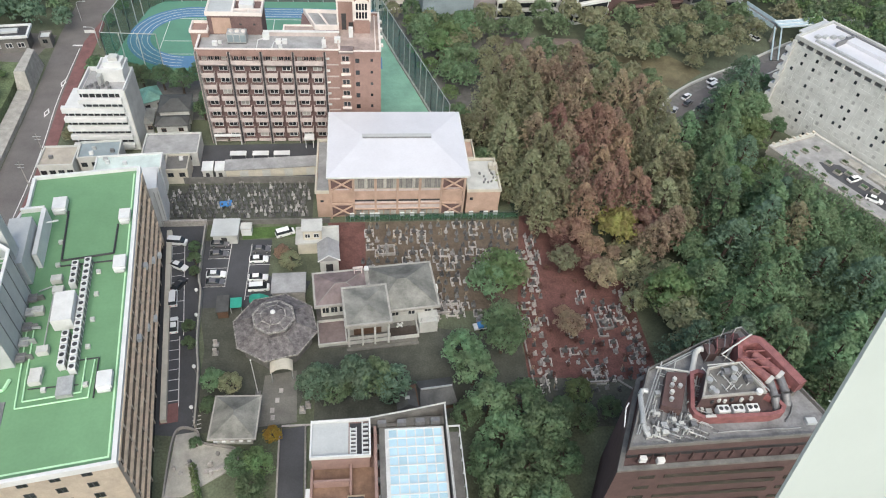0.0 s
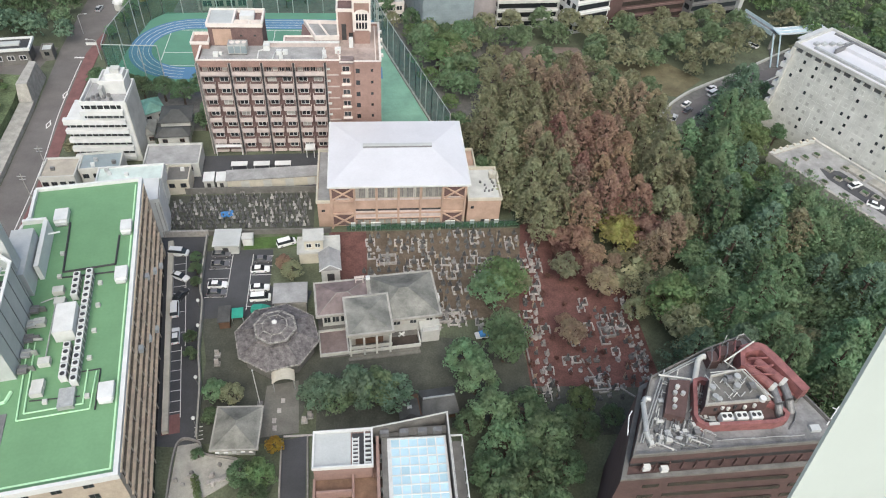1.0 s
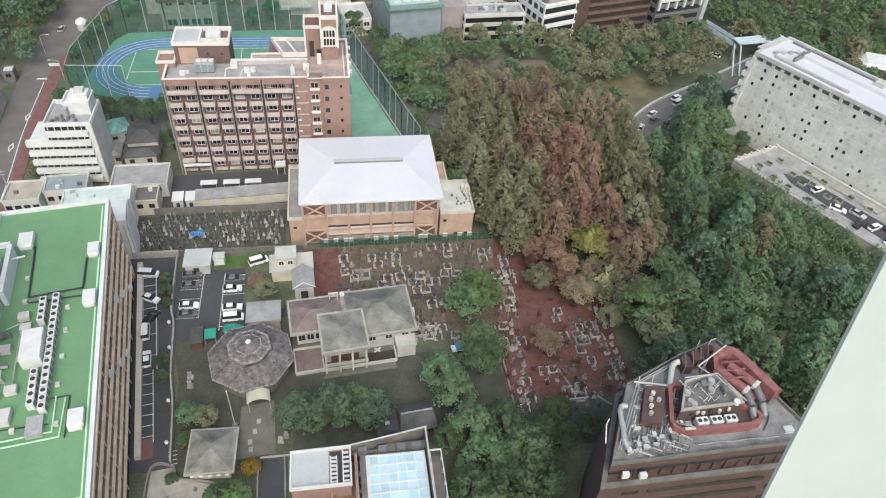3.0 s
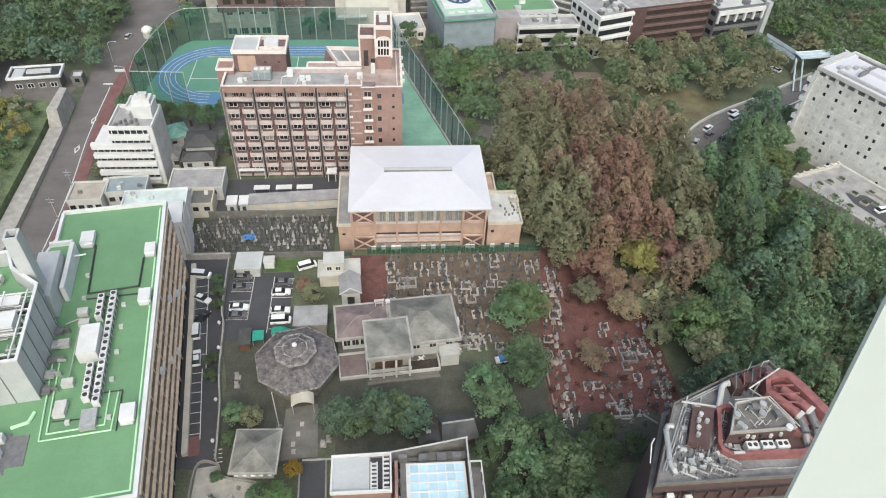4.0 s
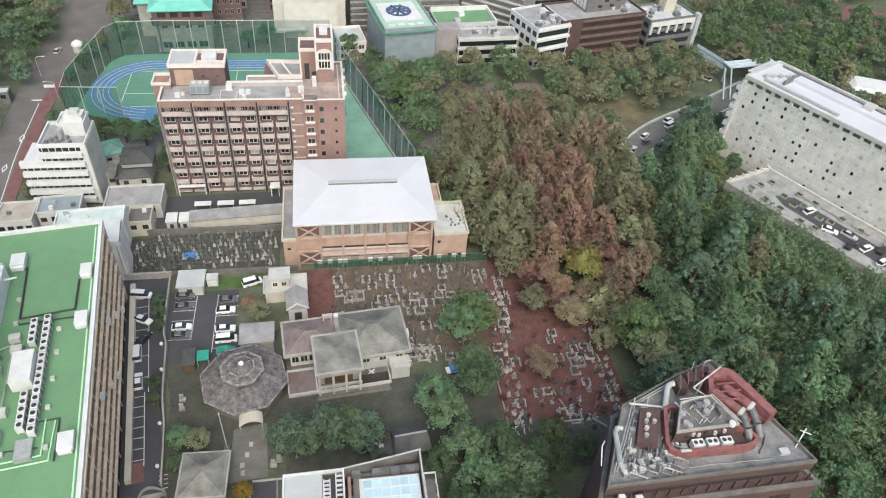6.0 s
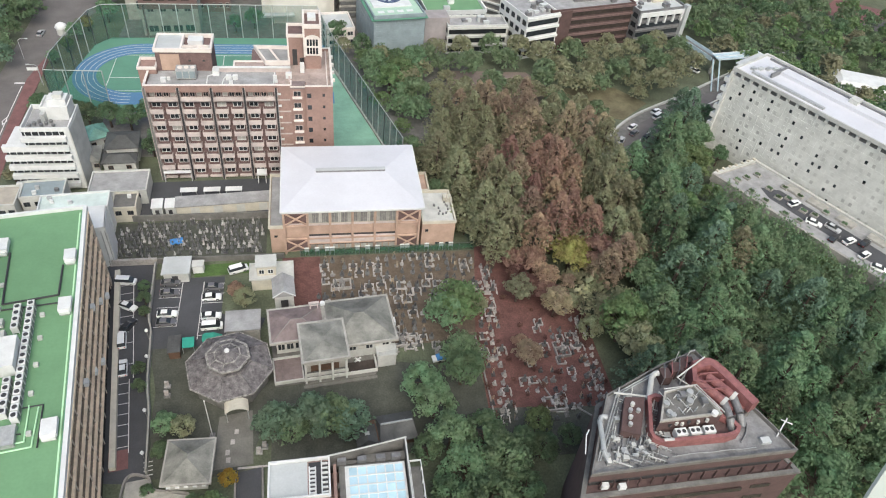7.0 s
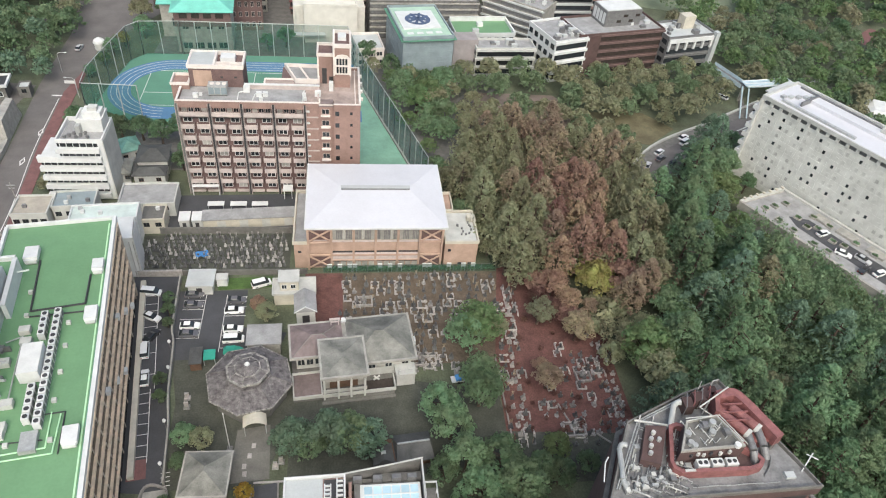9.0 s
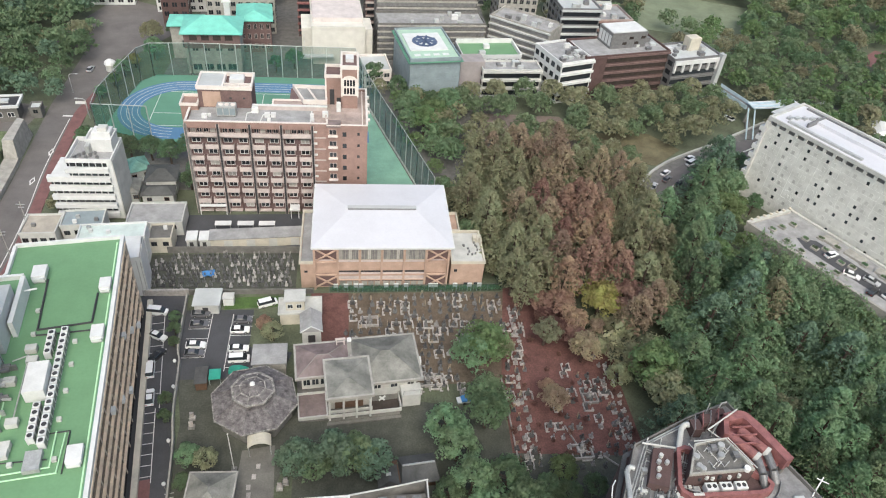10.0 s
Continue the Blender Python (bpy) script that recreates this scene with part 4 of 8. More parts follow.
part("skylight", B((-4.2, -3.3, -1.2, -0.5, 3.0, 3.6)), M_metal, tea)

# the long row of sheds, the small white buildings and the car ports north of the graveyard
row = thing("long_shed", "long grey-roofed shed with cream doors", "shed", -24.2, 144.6, 0, 4)
part("wall", B((-11.6, 11.6, -1.9, 1.9, 0, 3.0)), M_cream, row)
part("roof", B((-11.9, 11.9, -2.2, 2.2, 3.0, 3.25)), M_greyroof, row)
for k in range(8):
    part("door", B((-11 + k * 2.8, -8.9 + k * 2.8, -1.97, -1.9, 0.1, 2.5)), M_offwhite if k % 2 else M_cream, row)
for x in (-40.4, -37.2):
    s = thing("white_cabin", "small white flat-roofed cabin", "cabin", x, 143.9, 0, 3, "white cabins")
    part("wall", B((-1.25, 1.25, -1.7, 1.7, 0, 2.7)), M_offwhite, s)
    part("roof", B((-1.4, 1.4, -1.9, 1.9, 2.7, 2.95)), M_white, s)
    part("door", B((-0.5, 0.4, -1.76, -1.7, 0, 2.0)), M_dark, s)
for x in (-33.4, -27.6, -22.1):
    s = thing("car_port", "low white-roofed car port", "car port", x, 149.6, 0, 1, "car ports")
    part("roof", B((-2.1, 2.1, -0.9, 0.9, 2.4, 2.55)), M_white, s)
    for px_ in (-1.9, 1.9):
        part("post", B((px_ - 0.06, px_ + 0.06, -0.7, -0.58, 0, 2.4)), M_metal, s)
tagged(part("graveyard_wall", B((-48.6, -38.2, 124.6, 125.2, 0, 1.8)), M_stonelight), "pale stone wall with a coping", "wall", kind="structure")
tagged(part("graveyard_wall", B((-38.2, -9.0, 124.9, 125.2, 0, 1.6)), M_dconcrete), "dark wall along the graveyard", "wall", kind="structure")
tagged(part("graveyard_wall", B((-46, -12.8, 140.2, 140.6, 0, 2.0)), M_dconcrete), "dark wall behind the graveyard", "wall", kind="structure")

# ---- the office block with the green roof ----
off = thing("office_block", "beige office block with a bright green coated flat roof", "building", -47.5, 119.2, 0, 8.5)
GZ = 22.0
part("wall", prism(bmesh.new(), [(-34, -67.6), (-0.5, -67.6), (-0.5, -0.5), (-20.2, -0.5), (-20.2, -21.6), (-34, -21.6)], 0, GZ - 0.4), M_beige, off)
part("roof", prism(bmesh.new(), [(-34.2, -67.9), (-0.3, -67.9), (-0.3, 0.2), (-20.4, 0.2), (-20.4, -21.4), (-34.2, -21.4)], GZ - 0.4, GZ), M_greenroof, off, "bright green coated roof")
part("parapet", B((-0.45, 0.25, -68.3, 0.5, GZ - 0.6, GZ + 0.75), (-34, -0.45, -68.3, -67.7, GZ - 0.6, GZ + 0.75), (-20.4, -0.45, 0.0, 0.6, GZ - 0.6, GZ + 0.75), (-20.6, -20.0, -9.0, 0.0, GZ - 0.6, GZ + 0.75)), M_white, off, "white parapet coping")
part("west_parapet", ribbon([(-20.3, -8.8), (-21.2, -11.4), (-22.0, -15.0), (-22.4, -21.6)], 0.5, GZ - 3.0, GZ + 1.0), M_white, off)
part("edge_line", B((-1.25, -1.0, -66.8, -0.9, GZ, GZ + 0.02), (-34, -1.25, -66.8, -66.5, GZ, GZ + 0.02)), M_palegreen, off)
part("edge_gutter", B((-0.8, -0.47, -67.4, -0.4, GZ, GZ + 0.015), (-34, -0.8, -67.66, -67.3, GZ, GZ + 0.015)), M_court, off)
for fl in range(6):
    z = 0.6 + fl * 3.55
    part("window_band", B((-0.5, 0.0, -66.8, -1.2, z - 0.1, z + 2.0)), M_darkband, off)
    part("spandrel", B((-0.5, 0.18, -67.4, -0.6, z + 2.0, z + 3.4)), M_facade, off)
    part("sill", B((0.18, 0.42, -67.4, -0.6, z + 3.2, z + 3.45)), M_facade, off)
    for k in range(12):
        part("mullion", shared("office_mullion", lambda: B((-0.1, 0.1, -0.16, 0.16, -0.1, 2.0))), M_beige, off, at=pose(0, -66.0 + k * 5.8, z))
    for k in range(7):
        window(off, 1.5, 1.5, pose(-31 + k * 4.4, -67.6, z + 0.9), M_dark, M_glass, 0.05, 1)
for k in range(6):
    part("facade_unit", B((0.0, 0.7, -9 - k * 6.3, -7.8 - k * 6.3, 4 + (k * 5) % 14, 5 + (k * 5) % 14)), M_white, off)
for y in (-68.2, -1.0):
    part("corner_pier", B((-0.6, 0.2, y, y + 1.3, 0, GZ - 0.6)), M_beige, off)


def roof_vent(x0, x1, y0, y1, h=1.4):
    v = part("roof_vent", B((x0 + 0.25, x1 - 0.25, y0 + 0.25, y1 - 0.25, GZ, GZ + 0.5)), M_metal, off, "white box ventilator on the roof")
    part("cowl", B((x0, x1, y0 + 0.5, y1, GZ + 0.5, GZ + h), (x0 + 0.2, x1 - 0.2, y0, y0 + 0.5, GZ + 0.5, GZ + h * 0.75)), M_white, v)


roof_vent(-15.4, -12.9, -11.8, -7.9, 1.6)
roof_vent(-2.9, -0.9, -16.6, -13.2)
roof_vent(-3.0, -0.9, -29.6, -26.0)
roof_vent(-3.6, -1.3, -55.4, -51.8)
part("tank_house", B((-11.4, -8.2, -41.4, -34.9, GZ + 0.4, GZ + 3.0), (-11.1, -8.5, -41.1, -35.2, GZ, GZ + 0.4)), M_white, off, "large white boxed tank")


def condenser(x, y, turn=0):
    """One rooftop unit with a dark fan opening in its lid."""
    c = part("condenser", shared("condenser", lambda: B((-0.55, 0.55, -0.62, 0.62, 0.25, 1.75), (-0.5, -0.4, -0.6, 0.6, 0, 0.25), (0.4, 0.5, -0.6, 0.6, 0, 0.25))), M_white, off, at=pose(x, y, GZ, 0, 0, turn))
    part("fan", shared("condenser_fan", lambda: prism(bmesh.new(), ngon(0.4, 10, 0), 1.74, 1.8)), M_dark, c)
    part("grille", shared("condenser_grille", lambda: B((0.54, 0.6, -0.5, 0.5, 0.4, 1.5))), M_steel, c)


for k in range(17):
    condenser(-7.3 - 0.01 * k, -26.6 - k * 1.48)
for k in range(4):
    condenser(-9.4, -27.0 - k * 1.48)
for k in range(5):
    condenser(-9.2, -43.2 - k * 1.48)
for j in range(3):
    for k in range(6):
        condenser(-27.4 + k * 1.3, -54.6 - j * 2.5, 90)
part("condenser_base", B((-28.4, -19.6, -60.6, -53.4, GZ, GZ + 0.12), (-20, -17, -59.4, -54, GZ, GZ + 0.16)), M_steel, off)
part("metal_cover", B((-9.6, -7.2, -55.0, -51.4, GZ, GZ + 0.9)), M_metal, off, "grey sheet-metal cover")
for x, y in ((-6.0, -29), (-5.9, -34.4), (-6.0, -40.2), (-6.2, -46), (-5.8, -53.6), (-12.0, -53.4), (-13.4, -20), (-13.2, -26)):
    part("junction_box", B((x, x + 0.7, y, y + 0.7, GZ, GZ + 0.6)), M_offwhite, off)
for x, y in ((-11.8, -32.4), (-12.4, -29.6), (-12.6, -45.4), (-12.9, -49.8), (-13.0, -51.2), (-14.5, -36.6)):
    part("plant_box", B((x - 0.9, x + 0.9, y - 0.7, y + 0.7, GZ + 0.2, GZ + 1.2), (x - 0.8, x + 0.8, y - 0.6, y + 0.6, GZ, GZ + 0.2)), M_offwhite, off)


def pipe(pts, r, mat, name="roof_pipe"):
    bm = bmesh.new()
    for a, b in zip(pts, pts[1:]):
        tube(bm, a, b, r, seg=6)
    return part(name, bm, mat, off)


q = GZ + 0.25
pipe([(-15.9, -40.5, q), (-15.4, -55.7, q), (-4.9, -55.7, q), (-4.5, -48.5, q)], 0.13, M_palegreen)
pipe([(-14.8, -40.5, q), (-14.5, -54.6, q), (-6.0, -54.5, q), (-5.9, -47.9, q)], 0.13, M_palegreen)
pipe([(-4.1, -56, q), (-3.9, -48.2, q), (-6.8, -48.2, q)], 0.12, M_dark)
pipe([(-14.0, -56.4 + 4, q), (-6.6, -53.0, q)], 0.12, M_dark)
pipe([(-12.7, -11, q), (-12.4, -24.6, q), (-3.4, -24.2, q), (-3.2, -16.4, q)], 0.2, M_dark)
pipe([(-12.4, -26.0, q), (-3.2, -26.2, q)], 0.16, M_dark)
pipe([(-15, -32, q + 0.4), (-12.5, -31, q + 0.4), (-12.6, -45, q + 0.4)], 0.12, M_metal)
pipe([(-16.4, -40, q + 0.4), (-13.6, -40.4, q + 0.4)], 0.25, M_metal)
pipe([(-17, -50, q), (-17.6, -51.8, q), (-20, -52.4, q)], 0.3, M_palegreen)
for k in range(5):
    part("pipe_rack", B((-16.2, -14.0, -33.6 - k * 3.2, -33.4 - k * 3.2, GZ, GZ + 1.3), (-16.4, -15.0, -34.4 - k * 3.2, -32.8 - k * 3.2, GZ + 0.6, GZ + 1.1)), M_metal if k % 2 else M_steel, off)

# the grey plant enclosure on the roof
pen = part("plant_enclosure", ring(bmesh.new(), [(-34, -47.5), (-16.6, -47.5), (-16.6, -31.2), (-21.4, -26.4), (-23.0, -21.9), (-34, -21.9)], 0.4, GZ, 32.4), M_panel, off, "tall light-grey panelled plant enclosure")
for k in range(5):
    part("panel_joint", B((-16.58, -16.5, -44.6 + k * 3.2, -44.45 + k * 3.2, GZ, 32.4)), M_steel, pen)
    part("panel_joint", B((-20.2 - k * 3.4, -20.05 - k * 3.4, -47.58, -47.5, GZ, 32.4)), M_steel, pen)
part("coping", ring(bmesh.new(), [(-34.1, -47.7), (-16.4, -47.7), (-16.4, -31.0), (-21.3, -26.2), (-22.8, -21.7), (-34.1, -21.7)], 0.5, 32.4, 32.65), M_white, pen)
part("plant_floor", prism(bmesh.new(), [(-33.6, -47.1), (-17.0, -47.1), (-17.0, -31.4), (-21.6, -27.0), (-23.4, -22.4), (-33.6, -22.4)], 29.2, 29.4), M_greenroof, pen)
for x, y, w, d, h in ((-20.6, -38.5, 3.6, 3.4, 2.6), (-25.0, -38.4, 3.8, 3.6, 2.6), (-21.4, -33.2, 4.4, 2.2, 1.6), (-27.4, -34.6, 3.6, 4.4, 2.2), (-22.0, -45.4, 2.4, 2.0, 1.4), (-26.0, -45.0, 2.4, 3.0, 1.8), (-30.2, -41.0, 2.6, 4.0, 2.2), (-25.4, -30.4, 2.2, 1.6, 1.6), (-28.6, -29.6, 2.2, 2.0, 2.0), (-24.6, -26.8, 2.0, 1.4, 1.2)):
    u = part("chiller", B((x - w / 2, x + w / 2, y - d / 2, y + d / 2, 29.8, 29.8 + h)), M_white, pen, "white slatted chiller unit")
    for s in range(4):
        part("slat", B((x - w / 2 - 0.05, x + w / 2 + 0.05, y - d / 2 - 0.06, y - d / 2, 30.0 + s * h / 4.4, 30.15 + s * h / 4.4)), M_steel, u)
    part("leg", B((x - w / 2 + 0.1, x - w / 2 + 0.3, y - d / 2 + 0.1, y - d / 2 + 0.3, 29.4, 29.8), (x + w / 2 - 0.3, x + w / 2 - 0.1, y + d / 2 - 0.3, y + d / 2 - 0.1, 29.4, 29.8)), M_steel, u)
for k in range(5):
    x = -32.6 + k * 3.6
    part("frame_beam", B((x, x + 0.22, -47.0, -31.6, 31.9, 32.15), (x, x + 0.22, -47.0, -46.8, 29.4, 31.9), (x, x + 0.22, -38.0, -37.8, 29.4, 31.9)), M_white, pen)
for y in (-45.6, -41.4, -36.2, -32.2):
    part("frame_beam", B((-33.4, -17.2, y, y + 0.2, 31.6, 31.8)), M_white, pen)
# Low dark boxes on the floor stand in for the shade of deep pits.
for x, y, w, d in ((-19.0, -45.6, 3.0, 2.4), (-23.4, -42.4, 3.0, 2.6), (-28.4, -40.6, 2.2, 3.4), (-31.8, -36.0, 2.4, 3.0), (-19.2, -33.8, 2.4, 2.2), (-25.0, -33.4, 2.0, 1.6)):
    part("dark_pit", B((x - w / 2, x + w / 2, y - d / 2, y + d / 2, 29.42, 29.9)), M_dark, pen)
for i in range(90):
    x, y = random.uniform(-32, -18), random.uniform(-46.6, -32 if i % 3 else -25)
    if x > -23.5 and y > -30:
        continue
    z, l = 29.4, random.uniform(0.8, 2.6)
    h, k = random.uniform(0.4, 1.9), i % 2
    part("plant_pipe", tube(tube(bmesh.new(), (x, y, z), (x, y, z + h), 0.12, seg=6), (x, y, z + h), (x + l * k, y + l * (1 - k), z + h), 0.12, seg=6), (M_metal, M_offwhite, M_steel, M_white)[i % 4], pen)
part("south_rail", tube(tube(bmesh.new(), (-33, -46.9, 30.6), (-17.4, -46.9, 30.6), 0.1, seg=6), (-17.4, -46.9, 30.6), (-17.4, -32, 30.6), 0.1, seg=6), M_white, pen)
part("chimney", ring(bmesh.new(), rect(-19.7, -17.5, -28.4, -25.8), 0.35, GZ, 40.6), M_panel, off, "square grey flue with a dark mouth")
part("flue_lining", B((-19.3, -17.9, -28.0, -26.2, GZ, 39.4)), M_dark, off)
part("penthouse_step", B((-20.4, -16.6, -29.4, -17.5, GZ, 27.6)), M_panel, off)
part("lower_terrace", B((-20.0, -15.8, -17.5, -12.6, GZ, 24.6)), M_greenroof, off)
part("terrace_wall", B((-16.2, -15.4, -25.6, -13.2, GZ, 25.6), (-20.0, -15.8, -13.0, -12.4, GZ, 25.6)), M_white, off)
pipe([(-16.0, -16, q + 2), (-13.4, -15.6, q + 2)], 0.18, M_white)
tagged(part("low_wall", B((0.9, 2.0, -48.6, 3.0, 0, 1.1)), M_cream), "low white wall beside the car park", "wall", kind="structure").matrix_basis = pose(-47.5, 119.2, 0, 0, 0, 8.5)

# ---- the red-brown tower with the crowded roof ----
red = thing("brick_tower", "red-brown brick tower with a roof full of ducts and plant", "building", 0, 0, 0)
P1 = [(35.6, 44.3), (71.4, 44.8), (69.4, 50.5), (62.6, 67.2), (54.0, 64.4), (43.0, 59.6)]
P2 = [(36.6, 45.6), (70.0, 46.2), (68.4, 50.4), (61.9, 66.2), (54.2, 63.6), (43.4, 58.8)]
part("wall", prism(bmesh.new(), P1, 0, 26.2), M_brickr, red)
part("ledge", ring(bmesh.new(), [(x + (x - 53) * 0.012, y + (y - 54) * 0.02) for x, y in P1], 0.7, 26.0, 26.5), M_dconcrete, red)
part("top_storey", prism(bmesh.new(), [(53 + (x - 53) * 0.955, 54 + (y - 54) * 0.93) for x, y in P2], 26.2, 29.8), M_dark, red)
part("top_fascia", ring(bmesh.new(), P2, 0.9, 28.3, 29.9), M_brickr, red)
part("roof_deck", prism(bmesh.new(), [(53 + (x - 53) * 0.985, 54 + (y - 54) * 0.98) for x, y in P2], 29.8, 30.0), M_towerdeck, red, "weathered grey roof deck")
part("roof_rail", ring(bmesh.new(), P2, 0.25, 29.9, 30.7), M_dconcrete, red)
for k in range(16):
    x = 38.6 + k * 2.05
    part("gallery_rib", B((x, x + 0.12, 45.25, 45.55, 26.4, 28.4)), M_brickr, red)
for k in range(7):
    z = 23.0 - k * 3.4
    part("window_strip", B((43.5, 62.5, 44.3, 44.46, z, z + 0.9)), M_darkband, red)
    part("window_strip", B((39.5, 42.0, 44.28, 44.42, z, z + 0.9)), M_darkband, red)
    part("window_strip", B((64.2, 67.5, 44.55, 44.66, z, z + 0.9)), M_darkband, red)
for x, y in ((39.0, 45.6), (41.6, 45.2)):
    part("ledge_box", B((x, x + 1.1, y - 0.4, y + 0.3, 26.4, 27.4)), M_white, red)
# the red screen wall and the plant house within
def rnd(x, y, r, z0, z1, n=8):
    return prism(bmesh.new(), [(x + r * math.cos(k * 2 * math.pi / n), y + r * math.sin(k * 2 * math.pi / n)) for k in range(n)], z0, z1)


def run(pts, r, seg=8):
    bm = bmesh.new()
    for p, q_ in zip(pts, pts[1:]):
        tube(bm, p, q_, r, seg=seg)
    return bm


RP = [(47.3, 51.0), (47.5, 49.9), (48.5, 49.0), (59.4, 48.9), (61.4, 49.4), (62.2, 50.4), (61.6, 51.8), (58.4, 54.0), (50.8, 57.6), (49.4, 57.2)]
part("red_screen_wall", ring(bmesh.new(), RP, 0.6, 30.0, 31.7), M_redpipe, red, "thick red-painted screen wall")
part("screen_floor", prism(bmesh.new(), [(53.5 + (x - 53.5) * 0.93, 53 + (y - 53) * 0.9) for x, y in RP], 30.0, 30.5), M_brickr, red)
PH = [(48.6, 51.4), (59.0, 51.8), (56.7, 57.4), (51.4, 56.6)]
part("plant_house", prism(bmesh.new(), PH, 30.0, 33.1), M_brickr, red)
part("plant_deck", prism(bmesh.new(), [(53.6 + (x - 53.6) * 0.93, 54.2 + (y - 54.2) * 0.93) for x, y in PH], 33.1, 33.2), M_dconcrete, red)
part("plant_coping", ring(bmesh.new(), PH, 0.3, 33.1, 33.6), M_concrete, red)
for k in range(3):
    u = part("cooling_fan", B((51.3 + k * 2.3, 53.1 + k * 2.3, 49.8, 51.0, 30.5, 31.9)), M_white, red, "white twin fan unit")
    for s in (0.45, 1.3):
        part("fan_mouth", rnd(51.3 + k * 2.3 + s, 50.4, 0.33, 31.9, 31.96), M_dark, u)
part("fan_cable", run([(49.6, 50.6, 30.7), (50.6, 50.2, 30.9), (51.2, 49.7, 30.7)], 0.12), M_offwhite, red)
part("fallen_panel", B((49.0, 50.6, 49.1, 49.5, 31.7, 31.85)), M_offwhite, red)
for k, (x, z) in enumerate(((50.6, 31.9), (51.6, 32.2), (52.6, 31.9), (53.6, 32.2), (55.2, 32.0), (56.6, 32.3))):
    part("valve", rnd(x, 51.45, 0.26, z, z + 0.6), M_offwhite if k % 3 else M_dark, red)
part("gauge_drum", rnd(57.6, 51.8, 0.5, 33.5, 34.1, 12), M_white, red)
for i in range(30):
    x, y = random.uniform(50.6, 56.6), random.uniform(52.0, 55.8)
    if i % 3 == 0:
        part("plant_unit", rnd(x, y, random.uniform(0.35, 0.6), 33.2, 33.8 + random.random() * 0.5) if i % 2 else B((x, x + 0.9, y, y + 0.7, 33.2, 33.7 + random.random() * 0.5)), M_metal if i % 2 else M_steel, red)
    else:
        dx, dy = ((1.6, 0.1), (-0.5, 1.3), (0.9, 0.7))[i % 3]
        part("plant_pipe", run([(x, y, 33.5), (x + dx, y + dy, 33.6), (x + dx, y + dy, 33.2)], 0.07, 6), M_metal if i % 2 else M_offwhite, red)
for dx in (0.0, 0.5):
    part("coping_pipe", run([(59.3 - dx, 51.9 + dx, 33.7), (57.0 - dx, 57.2, 33.7), (51.4, 56.9 - dx, 33.7)], 0.09, 6), M_offwhite, red)
# the red well with large ducts to the east
part("east_duct", ribbon([(58.6, 61.2), (61.4, 61.6), (62.6, 60.2), (64.2, 56.4), (65.4, 53.2)], 1.5, 31.2, 33.4), M_redpipe, red, "large red-painted square duct")
part("duct_support", B((64.6, 65.2, 53.0, 53.6, 30.0, 31.2)), M_dconcrete, red)
part("well_wall", prism(bmesh.new(), [(57.0, 58.2), (57.6, 58.0), (58.9, 61.0), (58.2, 61.4)], 30.0, 33.4), M_redpipe, red)
part("well_floor", prism(bmesh.new(), [(57.2, 57.8), (59.6, 53.2), (64.4, 53.6), (61.8, 60.4), (58.8, 60.8)], 30.0, 31.6), M_redpipe, red)
for x0, y0, x1, y1, x2, y2 in ((58.2, 58.6, 61.0, 54.6, 61.2, 50.6), (60.4, 59.4, 63.0, 55.4, 63.2, 51.2)):
    part("large_duct", run([(x0, y0, 32.4), (x1, y1, 32.4)], 0.75, 14), M_redpipe, red, "red-painted round duct")
    part("duct_band", run([(x1 - 0.15, y1 + 0.2, 32.4), (x1 + 0.2, y1 - 0.3, 32.35)], 0.84, 14), M_offwhite, red)
    part("grey_duct", run([(x1, y1, 32.3), (x2 - 0.2, y2 + 1.4, 31.8), (x2, y2, 30.4)], 0.62, 12), M_steel, red, "dull grey duct elbow")
for k in range(3):
    part("red_beam", B((57.8 + k * 0.5, 62.6 - k * 0.3, 56.4 + k * 1.5, 56.6 + k * 1.5, 33.0, 33.25)), M_redpipe, red)
part("boom", run([(54.6, 59.0, 33.4), (60.6, 62.2, 33.9)], 0.13, 6), M_offwhite, red)
part("boom_stay", run([(54.6, 59.0, 33.4), (56.2, 57.4, 33.2)], 0.09, 6), M_offwhite, red)
part("boom_post", run([(56.6, 60.0, 30.0), (56.6, 60.0, 33.5)], 0.14, 6), M_metal, red)
for x, y, w, d, z in ((53.2, 60.0, 1.6, 2.0, 32.0), (55.2, 61.0, 2.0, 1.8, 32.2), (57.4, 62.0, 1.4, 1.4, 31.6), (58.2, 63.4, 2.2, 1.2, 31.0)):
    part("north_box", B((x, x + w, y, y + d, 30.0, z)), M_brickr, red)
for k in range(4):
    part("north_frame", run([(53.0 + k * 1.5, 59.6 + k * 0.6, 30.0), (53.0 + k * 1.5, 59.6 + k * 0.6, 32.8), (54.0 + k * 1.5, 62.2 + k * 0.4, 32.8), (54.0 + k * 1.5, 62.2 + k * 0.4, 30.0)], 0.09, 6), M_redpipe if k % 2 else M_steel, red)
part("mast", run([(59.6, 64.6, 30), (59.6, 64.6, 32.4), (60.2, 64.4, 33.0)], 0.1, 6), M_offwhite, red)
part("aerial", run([(57.4, 64.2, 30), (57.4, 64.4, 32.8)], 0.07, 6), M_offwhite, red)
